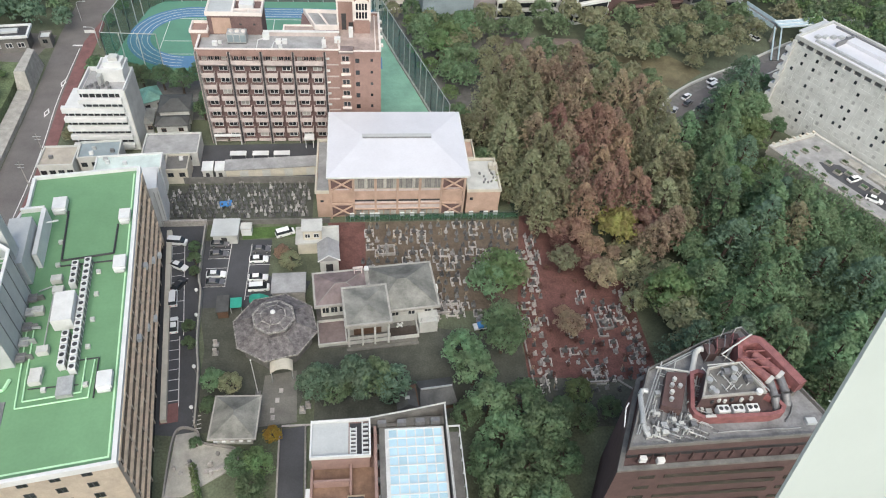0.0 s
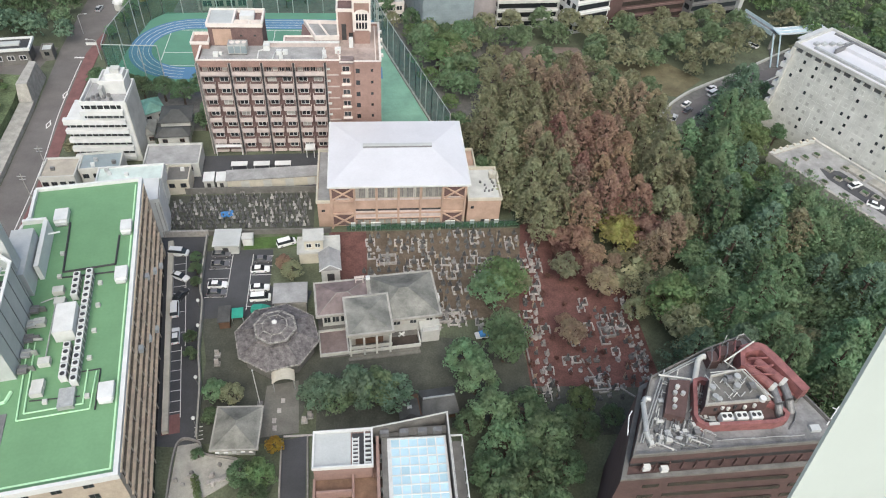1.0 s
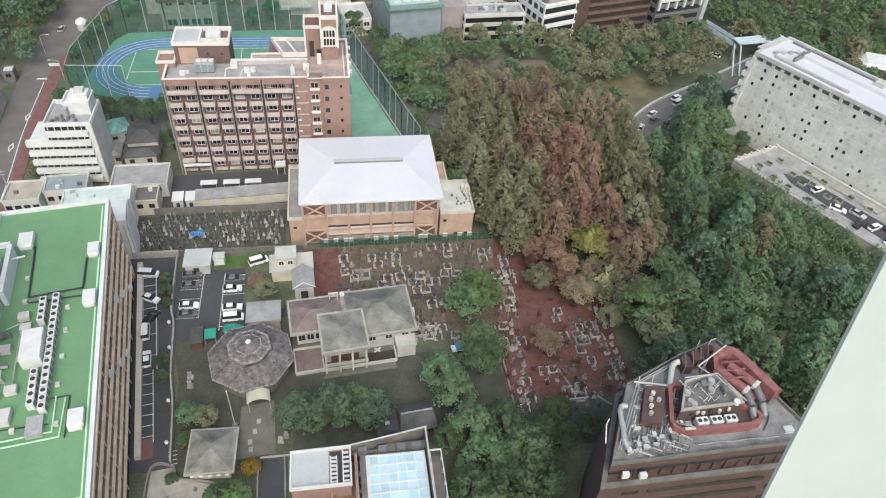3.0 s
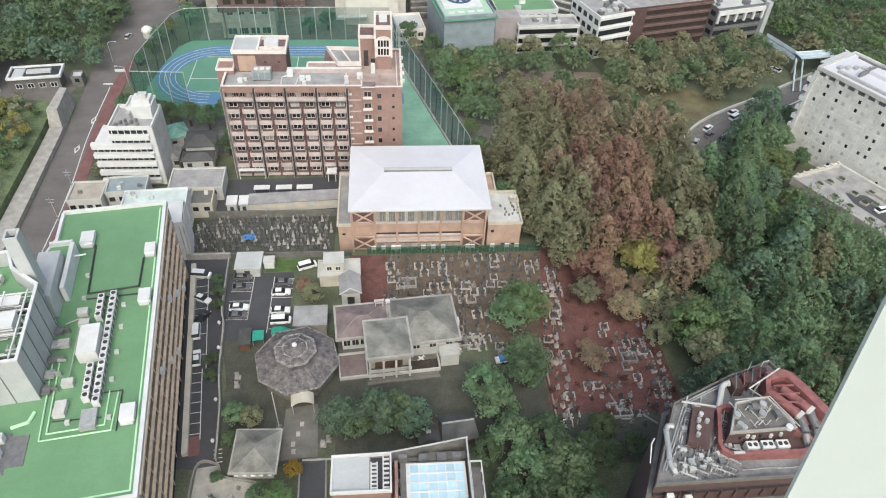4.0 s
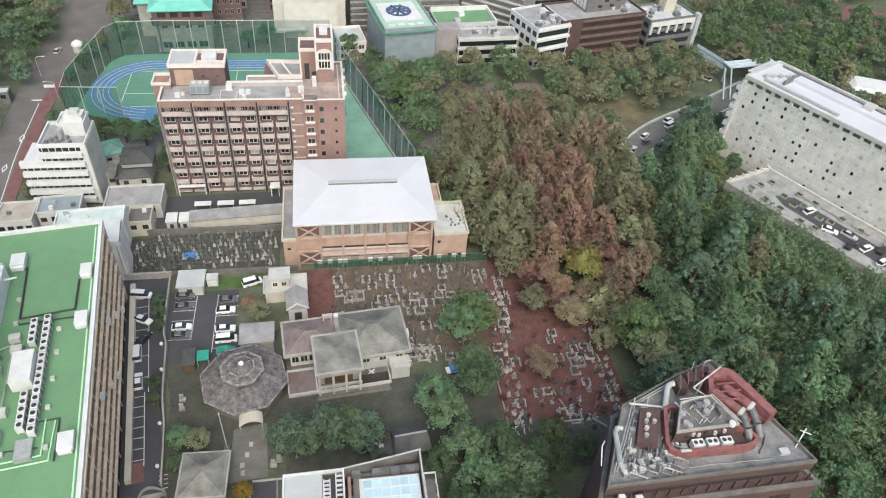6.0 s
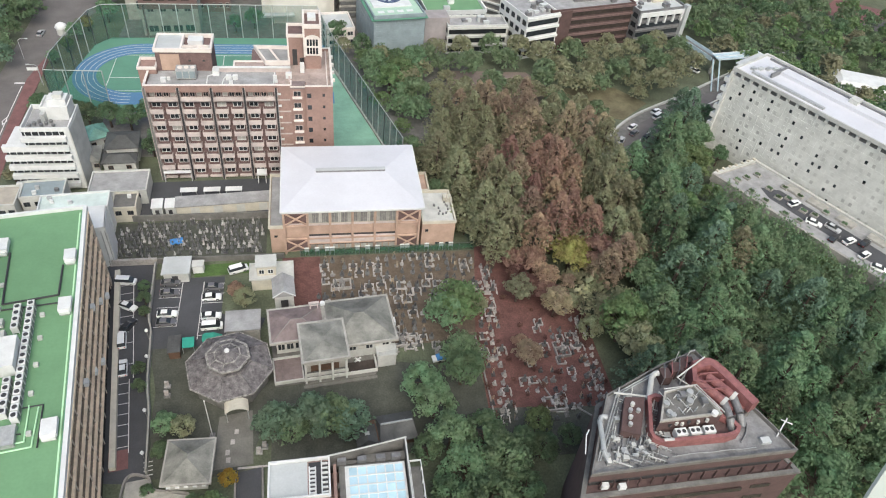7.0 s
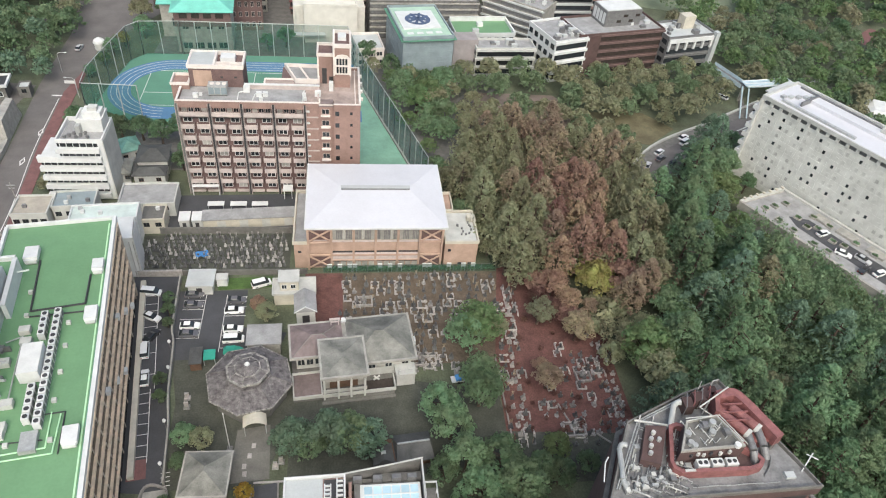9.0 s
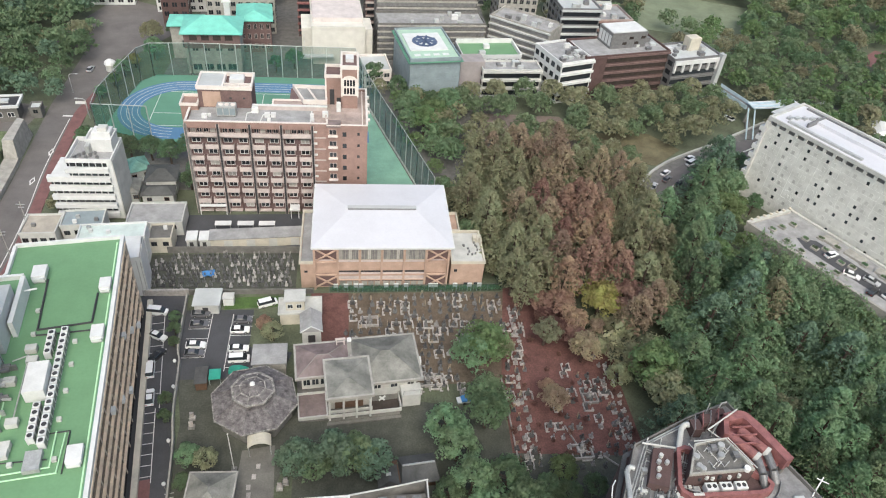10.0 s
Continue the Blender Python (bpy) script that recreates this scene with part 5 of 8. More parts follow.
# west deck: ducts, the flat brick box and pipework in line with the west edge
part("flat_box", prism(bmesh.new(), [(43.0, 51.6), (45.8, 50.6), (48.9, 57.0), (45.7, 57.4)], 30.0, 31.6), M_brickr, red)
for k, (x, y) in enumerate(((44.7, 52.4), (45.2, 53.6), (45.6, 54.8), (46.3, 55.8), (46.8, 54.6))):
    part("box_vent", rnd(x, y, 0.34, 31.6, 32.2), M_offwhite if k % 2 else M_metal, red)
part("silver_duct", run([(42.0, 54.6, 30.8), (41.2, 54.8, 30.8), (40.6, 54.0, 30.8), (40.0, 50.6, 30.8), (39.6, 49.0, 30.8), (39.8, 47.9, 30.6)], 0.4, 12), M_metal, red, "fat silver duct")
part("silver_duct", run([(49.6, 56.8, 31.2), (51.6, 60.8, 31.4), (52.4, 61.4, 31.5), (53.0, 61.3, 31.6)], 0.45, 12), M_offwhite, red)
part("long_pipe", run([(44.4, 58.6, 31.2), (49.6, 57.4, 31.2)], 0.18), M_offwhite, red)
for s in (0.35, 0.75):
    part("edge_pipe", run([(37.9 + s, 47.6, 30.6), (44.8 + s, 59.0 - s * 0.4, 30.6), (52.4, 62.4 - s, 30.6)], 0.1, 6), M_metal, red)
EX, EY = 0.476, 0.879
for i in range(330):
    u, w = random.uniform(0.4, 14.6), random.uniform(1.0, 9.0)
    x, y = 37.6 + u * EX + w * EY, 46.6 + u * EY - w * EX
    if y < 47.0 or (42.0 + (y - 51) * 0.5 < x < 46.8 + (y - 51) * 0.5 and 50.0 < y < 57.6):
        continue
    z = 30.0 + (1.6 if (42.6 + (y - 51) * 0.5 < x < 46.4 + (y - 51) * 0.5 and 50.4 < y < 57.4) else 0)
    if i % 5 == 0:
        part("deck_unit", B((x, x + random.uniform(0.4, 1.0), y, y + random.uniform(0.4, 0.8), z, z + 0.5 + 0.5 * random.random())), random.choice((M_metal, M_offwhite, M_steel)), red)
    else:
        l, h = random.uniform(0.8, 2.6), random.uniform(0.3, 0.9)
        dx, dy = (EX, EY) if i % 2 else (EY, -EX)
        part("deck_pipe", run([(x, y, z), (x, y, z + h), (x + dx * l, y + dy * l, z + h), (x + dx * l, y + dy * l, z)], random.choice((0.06, 0.08, 0.11)), 6), random.choice((M_metal, M_offwhite, M_steel, M_steel)), red)
for k in range(5):
    part("deck_pipe", run([(50 + k * 2.6, 47.4 + 0.15 * (k % 2), 30.2), (53.4 + k * 2.6, 47.5, 30.2)], 0.07, 6), M_metal, red)
part("deck_pipe", run([(61.8, 48.6, 30.2), (63.2, 49.8, 30.2), (64.4, 51.6, 30.2)], 0.12, 6), M_steel, red)
part("roof_hatch", B((65.0, 66.5, 47.9, 48.9, 30.0, 30.6)), M_panel, red)
part("wall_ladder", run([(37.0, 49.2, 30), (37.6, 51.6, 31.2), (38.4, 52.6, 31.0)], 0.1, 6), M_white, red)
part("side_mast", run([(68.0, 48.9, 30.2), (70.6, 51.2, 31.4)], 0.1, 6), M_white, red)
part("side_mast_arm", run([(69.6, 51.2, 31.2), (71.0, 50.2, 31.2)], 0.1, 6), M_white, red)

# ---- the building with the skylight ----
sky = thing("skylight_building", "brown-pink flat-roofed building with a large blue-white skylight", "building", 0, 0, 0)
part("wall", B((-10.0, 12.6, 30, 61.6, 0, 9.4)), M_brickl, sky)
part("terrace_deck", B((-9.8, 0.4, 30, 55.4, 9.4, 9.6)), M_deckwood, sky)
part("north_room", B((-10.0, -0.4, 55.4, 61.8, 9.4, 13.4)), M_brickl, sky)
part("north_roof", B((-9.9, -3.9, 55.5, 61.7, 13.4, 13.65)), M_panel, sky, "pale grey sheet roof")
part("north_coping", ring(bmesh.new(), [(-10.2, 55.2), (-0.2, 55.2), (-0.2, 62.2), (-10.2, 62.0)], 0.3, 13.4, 14.2), M_white, sky)
part("slot_bed", B((-3.7, -0.5, 55.6, 61.6, 13.3, 13.45)), M_dark, sky)
for k in range(7):
    part("slot_frame", B((-3.6, -2.6, 55.9 + k * 0.72, 56.1 + k * 0.72, 13.45, 13.9)), M_white, sky)
    part("slot_frame", B((-1.6, -0.6, 55.9 + k * 0.85, 56.1 + k * 0.85, 13.45, 13.9)), M_white, sky)
part("slot_rail", B((-3.7, -3.5, 55.6, 60.6, 13.45, 13.95), (-2.7, -2.5, 55.6, 60.6, 13.45, 13.9), (-1.7, -1.5, 55.6, 61.6, 13.45, 13.9)), M_white, sky)
part("skylight_upstand", B((1.2, 12.4, 36, 61.2, 9.4, 12.2)), M_dconcrete, sky)
part("skylight_kerb", B((2.2, 12.3, 38.2, 60.9, 12.2, 12.35)), M_white, sky)
for i in range(6):
    for j in range(12):
        x, y = 2.75 + i * 1.54, 40.6 + j * 1.66
        part("pane", shared("sky_pane", lambda: B((0.1, 1.44, 0.1, 1.56, 12.35, 12.55))), M_skyglass, sky, at=pose(x, y, 0))
_bm = bmesh.new()
for i in range(7):
    box(_bm, 2.64 + i * 1.54, 2.86 + i * 1.54, 40.5, 60.6, 12.35, 12.72)
part("glazing_bar", _bm, M_white, sky)
_bm = bmesh.new()
for j in range(13):
    box(_bm, 2.6, 12.1, 40.49 + j * 1.66, 40.71 + j * 1.66, 12.35, 12.7)
part("glazing_bar", _bm, M_white, sky)
part("yard_wall", B((12.6, 12.95, 30, 64.3, 0, 14.0)), M_dconcrete, sky)
part("yard_wall", ribbon([(-0.3, 62.2), (6, 63.2), (12.9, 64.4)], 0.3, 0, 14.0), M_dconcrete, sky)
part("yard_coping", B((12.65, 12.9, 30, 64.2, 14.0, 14.12)), M_offwhite, sky)
part("yard_coping", ribbon([(-0.3, 62.2), (6, 63.2), (13.0, 64.45)], 0.25, 14.0, 14.12), M_offwhite, sky)
part("north_yard", B((-0.2, 12.6, 61.6, 62.3, 0, 11.8), (6, 12.6, 62.3, 63.2, 0, 11.8)), M_dconcrete, sky)
for x in (1.0, 4.4, 7.6, 10.2):
    part("yard_unit", B((x, x + 1.5, 61.3, 62.1, 11.8, 13.3)), M_steel, sky)
part("side_gallery", B((12.95, 15.0, 40, 60.4, 0, 11.0)), M_dconcrete, sky)
part("gallery_rail", ring(bmesh.new(), rect(13.0, 15.1, 40, 60.6), 0.15, 12.6, 13.0), M_white, sky)
for k in range(9):
    part("gallery_post", B((14.95, 15.1, 41 + k * 2.3, 41.15 + k * 2.3, 11.0, 12.6)), M_white, sky)
part("terrace_wall", B((-10.2, -9.8, 30, 55.2, 9.4, 10.6), (0.3, 0.8, 30, 61, 9.4, 13.2)), M_brickl, sky)
part("inner_wall", B((-9.6, -3.8, 52.2, 52.6, 9.6, 11.6), (-3.8, -3.4, 50.6, 55.4, 9.6, 11.2)), M_brickl, sky)
for x, y in ((-7.2, 49.4), (-2.8, 49.7), (-7.4, 46.8), (-3.0, 46.8)):
    b = part("bench_planter", B((x - 1.3, x + 1.3, y - 0.35, y + 0.35, 9.6, 10.3)), M_dark, sky)
    part("bench_seat", B((x - 1.4, x + 1.4, y + 0.36, y + 0.7, 10.0, 10.15)), M_sotoba, b)
for k in range(5):
    part("terrace_unit", B((0.9, 1.1 + 0.5, 46 + k * 3.0, 46.9 + k * 3.0, 9.6, 10.8)), M_white, sky)
part("wall_unit", B((-10.9, -10.2, 50.0, 51.8, 0, 10.4)), M_white, sky)

# ---- the narrow white building and its low neighbours by the road ----
wb = thing("white_building", "narrow white building with banded balconies and a roof house", "building", 0, 0, 0)
part("wall", B((-70.2, -59.6, 154.6, 165, 0, 17.6)), M_white, wb)
part("low_wall", B((-75.4, -70.2, 155.2, 164, 0, 13.0)), M_white, wb)
part("west_balcony", B((-75.8, -70.0, 154.0, 155.2, 12.0, 13.6)), M_white, wb)
for k in range(6):
    z = 1.4 + k * 2.75
    x0 = -75.6 if k < 4 else -70.6
    part("balcony_band", B((x0, -60.4, 153.4, 154.6, z, z + 1.25)), M_white, wb)
    part("window_strip", B((x0 + 0.4, -60.8, 154.45, 154.62 if k > 3 else 155.25, z + 1.35, z + 2.6)), M_glass, wb)
    for j in range(9 if k < 4 else 6):
        part("window_bar", shared("white_bar", lambda: B((0, 0.12, 154.3, 154.46, 1.3, 2.65))), M_white, wb, at=pose(x0 + 1 + j * 1.55, 0, z))
part("roof_deck", B((-69.8, -60, 155, 164.6, 17.6, 17.75)), M_greyroof, wb)
part("parapet", ring(bmesh.new(), rect(-70.4, -59.4, 154.4, 165.2), 0.35, 17.6, 18.7), M_white, wb)
rh = part("roof_house", B((-66.2, -60.2, 159.4, 164.8, 17.6, 20.8)), M_white, wb)
part("upper_house", B((-65.0, -60.6, 161, 164.4, 20.8, 22.4)), M_white, rh)
part("house_parapet", ring(bmesh.new(), rect(-66.4, -60.0, 159.2, 165.0), 0.3, 20.8, 21.5), M_white, rh)
part("roof_tank", B((-63.6, -61.4, 161.6, 163.6, 22.4, 23.4)), M_offwhite, rh)
part("stair", B((-66.2, -65.2, 157.6, 159.4, 17.6, 20.4)), M_metal, rh)
for i in range(7):
    part("roof_unit", B((-69 + i * 0.9, -68.4 + i * 0.9, 156 + (i % 3) * 0.9, 156.7 + (i % 3) * 0.9, 17.75, 18.6)), M_steel, wb)
part("blank_wall", B((-59.6, -59.3, 154.6, 165, 0, 18)), M_offwhite, wb)


def low_block(name, label, x0, x1, y0, y1, h, wall, roof, rz=0, cat="house", par=True, units=0, wins=2):
    cx, cy = (x0 + x1) / 2, (y0 + y1) / 2
    w, d = (x1 - x0) / 2, (y1 - y0) / 2
    o = thing(name, label, cat, cx, cy, 0, rz)
    part("wall", B((-w, w, -d, d, 0, h)), wall, o)
    part("roof", B((-w + 0.2, w - 0.2, -d + 0.2, d - 0.2, h, h + 0.12)), roof, o)
    if par:
        part("parapet", ring(bmesh.new(), rect(-w - 0.1, w + 0.1, -d - 0.1, d + 0.1), 0.3, h - 0.1, h + 0.6), wall, o)
    for k in range(wins):
        window(o, 1.4, 1.3, pose(-w + (k + 0.5) * 2 * w / wins, -d, h * 0.55), M_dark, M_glass)
    for k in range(units):
        x, y = random.uniform(-w + 0.8, w - 1.6), random.uniform(-d + 0.8, d - 1.6)
        part("roof_unit", B((x, x + 0.9, y, y + 0.7, h + 0.12, h + 1.0)), random.choice((M_white, M_metal, M_steel)), o)
    return o


low_block("shop_house", "beige shop house with a flat tan roof", -80.2, -72, 141, 148.6, 5.5, M_offwhite, M_tanroof, 2, units=1, wins=4)
low_block("town_house", "grey flat-roofed town house", -71.8, -62.0, 144.2, 150.6, 5.5, M_offwhite, M_bluepanel, 5, units=3, wins=4)
low_block("white_annexe", "white annexe with a pale green-white roof", -65.0, -49.8, 136.0, 141.8, 8.0, M_white, M_mintroof, 5, units=3, wins=5)
low_block("flat_store", "pale concrete store with a stained roof and white parapet", -57.2, -43.4, 147.2, 156.0, 3.9, M_offwhite, M_greyroof, 2, units=0, wins=3)
low_block("dark_store", "dark flat-roofed store beside the graveyard", -50.4, -44.8, 140.4, 146.4, 4.2, M_cream, M_dconcrete, 2, units=1, wins=2)
wt = thing("stair_screen", "tall white screen at the end of the office block", "screen", -50.2, 128.2, 0, 8)
part("panel", B((-2.2, 2.4, -3.6, -3.2, 0, 12.0), (2.2, 2.5, -3.6, 4.0, 0, 12.0), (-2.2, 2.4, -3.2, 4.0, 11.6, 12.0)), M_white, wt)
part("ladder", tube(tube(bmesh.new(), (1.4, -3.8, 0), (1.4, -3.8, 11), 0.1, seg=6), (2.2, -3.8, 0), (2.2, -3.8, 11), 0.1, seg=6), M_metal, wt)


def roofed_house(label, x, y, w, d, h, rh_, roof, rz=0, wall=M_offwhite):
    o = thing("house", label, "house", x, y, 0, rz, "old houses")
    part("wall", B((-w / 2 + 0.5, w / 2 - 0.5, -d / 2 + 0.5, d / 2 - 0.5, 0, h)), wall, o)
    part("roof", hip(bmesh.new(), -w / 2, w / 2, -d / 2, d / 2, h - 0.1, h + rh_, min(w, d) * 0.4, lip=0.15), roof, o)
    for k in range(2):
        window(o, 1.3, 1.2, pose(-w / 4 + k * w / 2, -d / 2 + 0.5, h * 0.4), M_wood, M_glass)


roofed_house("old house with a dark tiled hipped roof", -52.4, 169.6, 8.8, 8.6, 4.6, 1.6, M_tiledark, 4)
roofed_house("small old house with a dark tiled roof", -52.2, 162.6, 9.0, 5.0, 3.6, 1.2, M_tiledark, 3)
roofed_house("little house with a weathered teal roof", -60.6, 174.8, 6.6, 7.4, 3.8, 2.0, M_fadedteal, 28)
roofed_house("house with a dull green roof", -65.0, 171.0, 5.0, 7.0, 4.0, 1.4, M_tile, 5)
roofed_house("grey tiled lean-to house", -59.4, 164.8, 4.4, 7.6, 3.6, 1.2, M_tile, 4)

# ---- the raised garden across the road, with its wall ----
gar = thing("raised_garden", "raised planted garden behind a sloping concrete wall", "garden", 0, 0, 0)
part("retaining_wall", prism(bmesh.new(), [(-104.0, 20), (-91.6, 20), (-92.1, 137), (-94.3, 178), (-96.6, 196), (-99.4, 196), (-98.0, 172), (-96.6, 137), (-104, 110)], 0, 1.5), M_concrete, gar)
part("planted_top", prism(bmesh.new(), [(-160, 110), (-98.4, 128), (-97.0, 140), (-98.6, 178), (-100.4, 192), (-140, 196), (-160, 180)], 0, 3.4), M_garden, gar)
part("wall_end", prism(bmesh.new(), [(-98.6, 180), (-94.6, 180), (-96.0, 196), (-98.8, 197)], 0, 6.6, 0.75), M_concrete, gar)
sheet("pavement", [(-150, 20), (-92, 20), (-92.4, 137), (-104, 128), (-150, 112)], 0.12, M_paving, "pale paved terrace below the garden", "paving")

lb = thing("pavilion", "low white-roofed pavilion beside the road", "pavilion", -109.6, 206.0, 0, 8)
part("wall", B((-7, 7, -3, 3, 0, 4.8)), M_dconcrete, lb)
part("roof", B((-7.6, 7.6, -3.6, 3.6, 4.8, 5.3)), M_dark, lb)
part("roof_edge", ring(bmesh.new(), rect(-7.9, 7.9, -3.9, 3.9), 0.6, 5.0, 5.8), M_white, lb)
part("roof_panel", B((-6.6, -3.4, -2.6, 2.6, 5.3, 5.5), (-2.6, 4.6, -0.9, 1.2, 5.3, 5.9)), M_panel, lb)
for k in range(4):
    window(lb, 2.0, 1.6, pose(-5.2 + k * 3.4, -3, 1.6), M_white, M_glass)
ob_ = thing("corner_office", "pale office block with a framed glass front", "building", -132.7, 206.5, 0, 30)
part("wall", B((-12, 8, -8, 12, 0, 13)), M_glass, ob_)
part("roof", B((-12.4, 8.4, -8.4, 12.4, 13, 13.5)), M_greyroof, ob_)
part("roof_edge", ring(bmesh.new(), rect(-12.5, 8.5, -8.5, 12.5), 0.6, 13.3, 14.0), M_offwhite, ob_)
for k in range(5):
    part("floor_band", B((-12.3, 8.3, -8.3, 12.3, k * 3.1, k * 3.1 + 0.55)), M_offwhite, ob_)
for k in range(7):
    part("fin", B((8.1, 8.55, -8.2 + k * 3.3, -7.6 + k * 3.3, 0, 13)), M_offwhite, ob_)
    part("fin", B((-12 + k * 3.2, -11.5 + k * 3.2, -8.55, -8.1, 0, 13)), M_offwhite, ob_)
sheet("forecourt", [(-160, 190), (-118, 194.5), (-100.4, 196.6), (-97.4, 214), (-116, 217), (-124, 224), (-160, 222)], 0.048, M_road, "dark worn forecourt round the pavilion", "forecourt")
low_block("road_kiosk", "low grey kiosk with a white roof by the junction", -99.8, -96.6, 206, 210, 3.2, M_dconcrete, M_panel, 8, "kiosk", wins=1)

# ---- the hotel on its terrace ----
hot = thing("hotel", "long white hotel slab with ribbed facade and white roof", "hotel", 121.5, 168.2, 0, -60.9)
HL, HD, HZ = 96.0, 17.0, 27.4
part("wall", B((0, HL, 0.5, HD, 0, HZ - 2.1)), M_hotel, hot)
part("attic", B((0.6, HL, 0.75, HD - 0.8, HZ - 2.1, HZ - 0.6)), M_steel, hot)
part("roof", B((-0.4, HL, 0.0, HD + 0.4, HZ - 0.6, HZ)), M_roofwhite, hot, "white membrane roof")
part("roof_edge", B((-0.6, HL, -0.1, 0.4, HZ - 0.6, HZ + 0.5), (-0.6, 0.2, 0.4, HD + 0.6, HZ - 0.8, HZ + 0.5), (0.2, HL, HD - 0.2, HD + 0.6, HZ - 0.8, HZ + 0.5)), M_offwhite, hot)
part("roof_plinth", B((9, HL, 9.6, 13.4, HZ, HZ + 0.9)), M_roofwhite, hot)
part("plinth_edge", B((9, HL, 13.4, 13.9, HZ, HZ + 1.3)), M_steel, hot)
part("roof_gutter", B((2.0, HL, 15.2, 15.7, HZ, HZ + 0.5)), M_steel, hot)
part("roof_duct", B((4, 27, 2.2, 3.2, HZ, HZ + 0.6)), M_metal, hot)
part("end_step", B((8.4, 9.0, 5, 13.9, HZ, HZ + 1.3)), M_steel, hot)
for k in range(5):
    part("roof_box", B((2.4 + k * 1.2, 3.6 + k * 1.2, 4 + k * 2.0, 5.6 + k * 2.0, HZ, HZ + 0.7)), M_panel if k % 2 else M_metal, hot)
part("penthouse", B((29, 31.5, 11.5, 14.6, HZ + 0.9, HZ + 2.0)), M_offwhite, hot)
rng = random.Random(5)
NB, NF = 32, 9
BW, FH = HL / NB, 2.62
for i in range(NB + 1):
    x = i * BW
    part("rib", shared("hotel_rib", lambda: B((-0.08, 0.08, 0.42, 0.5, 0, HZ - 2.1))), M_hotel, hot, at=pose(x, 0, 0))
    part("attic_post", shared("hotel_post", lambda: B((-0.6, 0.3, 0.2, 0.8, HZ - 2.1, HZ - 0.6))), M_hotel, hot, at=pose(x, 0, 0))
for j in range(NF + 1):
    z = 1.9 + j * FH
    part("floor_band", B((0, HL, 0.46, 0.5, z - 0.9, z)), M_hotel, hot)
for i in range(NB):
    for j in range(NF):
        dark = rng.random() < 0.24
        x = (i + 0.5) * BW + (-0.42 if i % 2 else 0.42)
        part("window", shared("hotel_dark" if dark else "hotel_curt", lambda: B((-0.36, 0.36, 0.4, 0.52, 0.35, 1.3)) if dark else B((-0.44, 0.44, 0.42, 0.52, 0.35, 1.42))), M_glass if dark else M_blind, hot, at=pose(x, 0, 1.9 + j * FH))
for j in range(8):
    z = 1.4 + j * 3.05
    part("end_balcony", B((-2.0, 0.0, -0.3, 5.2, z, z + 1.35)), M_white, hot)
    part("end_window", B((-0.12, 0.05, 0.8, 9.0, z + 1.2, z + 2.6)), M_glass, hot)
part("end_pier", B((-0.8, 0.0, -0.2, 0.6, 0, HZ - 1.0)), M_hotel, hot)
part("link_canopy", B((-3.4, -0.6, 6.0, HD + 2, HZ - 1.4, HZ - 1.0)), M_panel, hot, "pale blue glazed canopy at the end")
# the terrace in front
dk = thing("hotel_terrace", "raised concrete parking terrace with a pale parapet", "terrace", 119.2, 170.2, 0, -60.9)
part("deck", prism(bmesh.new(), [(17.7, -17.8), (96, -17.8), (96, 0.2), (20.6, 0.2)], 0, 5.6), M_concrete, dk)
part("surface", prism(bmesh.new(), [(18.6, -17.0), (96, -17.0), (96, -0.4), (21.4, -0.4)], 5.6, 5.66), M_greyroof, dk)
part("parapet", B((17.5, 96, -18.3, -17.5, 4.0, 6.4)), M_concrete, dk)
part("west_parapet", ribbon([(17.7, -17.8), (19.0, -9), (20.6, -0.2)], 0.7, 4.6, 6.5), M_offwhite, dk)
part("base_ledge", B((20.8, 96, -0.9, -0.15, 5.66, 6.3)), M_offwhite, dk)
for k in range(7):
    part("parapet_post", B((17.4 + k * 0.42, 18.2 + k * 0.42, -16.6 + k * 2.5, -16.0 + k * 2.5, 6.5, 7.0)), M_cream, dk)
part("drive_mark", prism(bmesh.new(), [(29, -10.5), (33, -12.6), (96, -13.6), (96, -6.4), (33, -6.6)], 5.66, 5.68), M_asphalt, dk, "dark asphalt drive")
for x0, x1 in ((33, 37), (40, 45.5), (49, 54), (58, 63), (68, 73)):
    part("planter", B((x0, x1, -4.9, -2.0, 5.66, 6.3)), M_concrete, dk)
annex = thing("hotel_annexe", "low white-roofed annexe behind the hotel", "building", 199, 199, 0, -24)
part("wall", B((-11, 11, -4, 6, 0, 4.6)), M_offwhite, annex)
part("roof", prism(bmesh.new(), rect(-11.6, 11.6, -4.6, 6.6), 4.6, 5.8, 0.8), M_white, annex)

# the curving road behind the wood
_line = [(87, 150), (91, 161), (95, 168.6), (100, 174.6), (107, 180.4), (116, 185.8), (127, 191.6), (142, 200.5), (160, 211), (190, 226)]
tagged(part("road", ribbon(_line, 11.0, -0.1, 0.12), M_road), "grey road curving round the wood", "road", kind="structure")
tagged(part("kerb", ribbon(_line, (6.2, 5.6), 0.0, 0.9), M_offwhite), "pale concrete guard wall along the road", "kerb", kind="structure")
tagged(part("kerb", ribbon(_line, (-2.6, -3.0), 0.0, 0.45), M_offwhite), "pale kerb dividing the road", "kerb", kind="structure")
tagged(part("pavement", ribbon(_line, (5.6, 2.2), -0.1, 0.15), M_dconcrete), "worn grey paved lane beside the road", "pavement", kind="structure")
brd = thing("footbridge", "pale blue steel footbridge from the offices to the hotel", "footbridge", 0, 0, 0)
_deck = [(139.2, 230.8), (142.1, 222.6), (144.9, 214.4)]
part("deck", ribbon(_deck, 3.4, 5.4, 5.8), M_steel, brd)
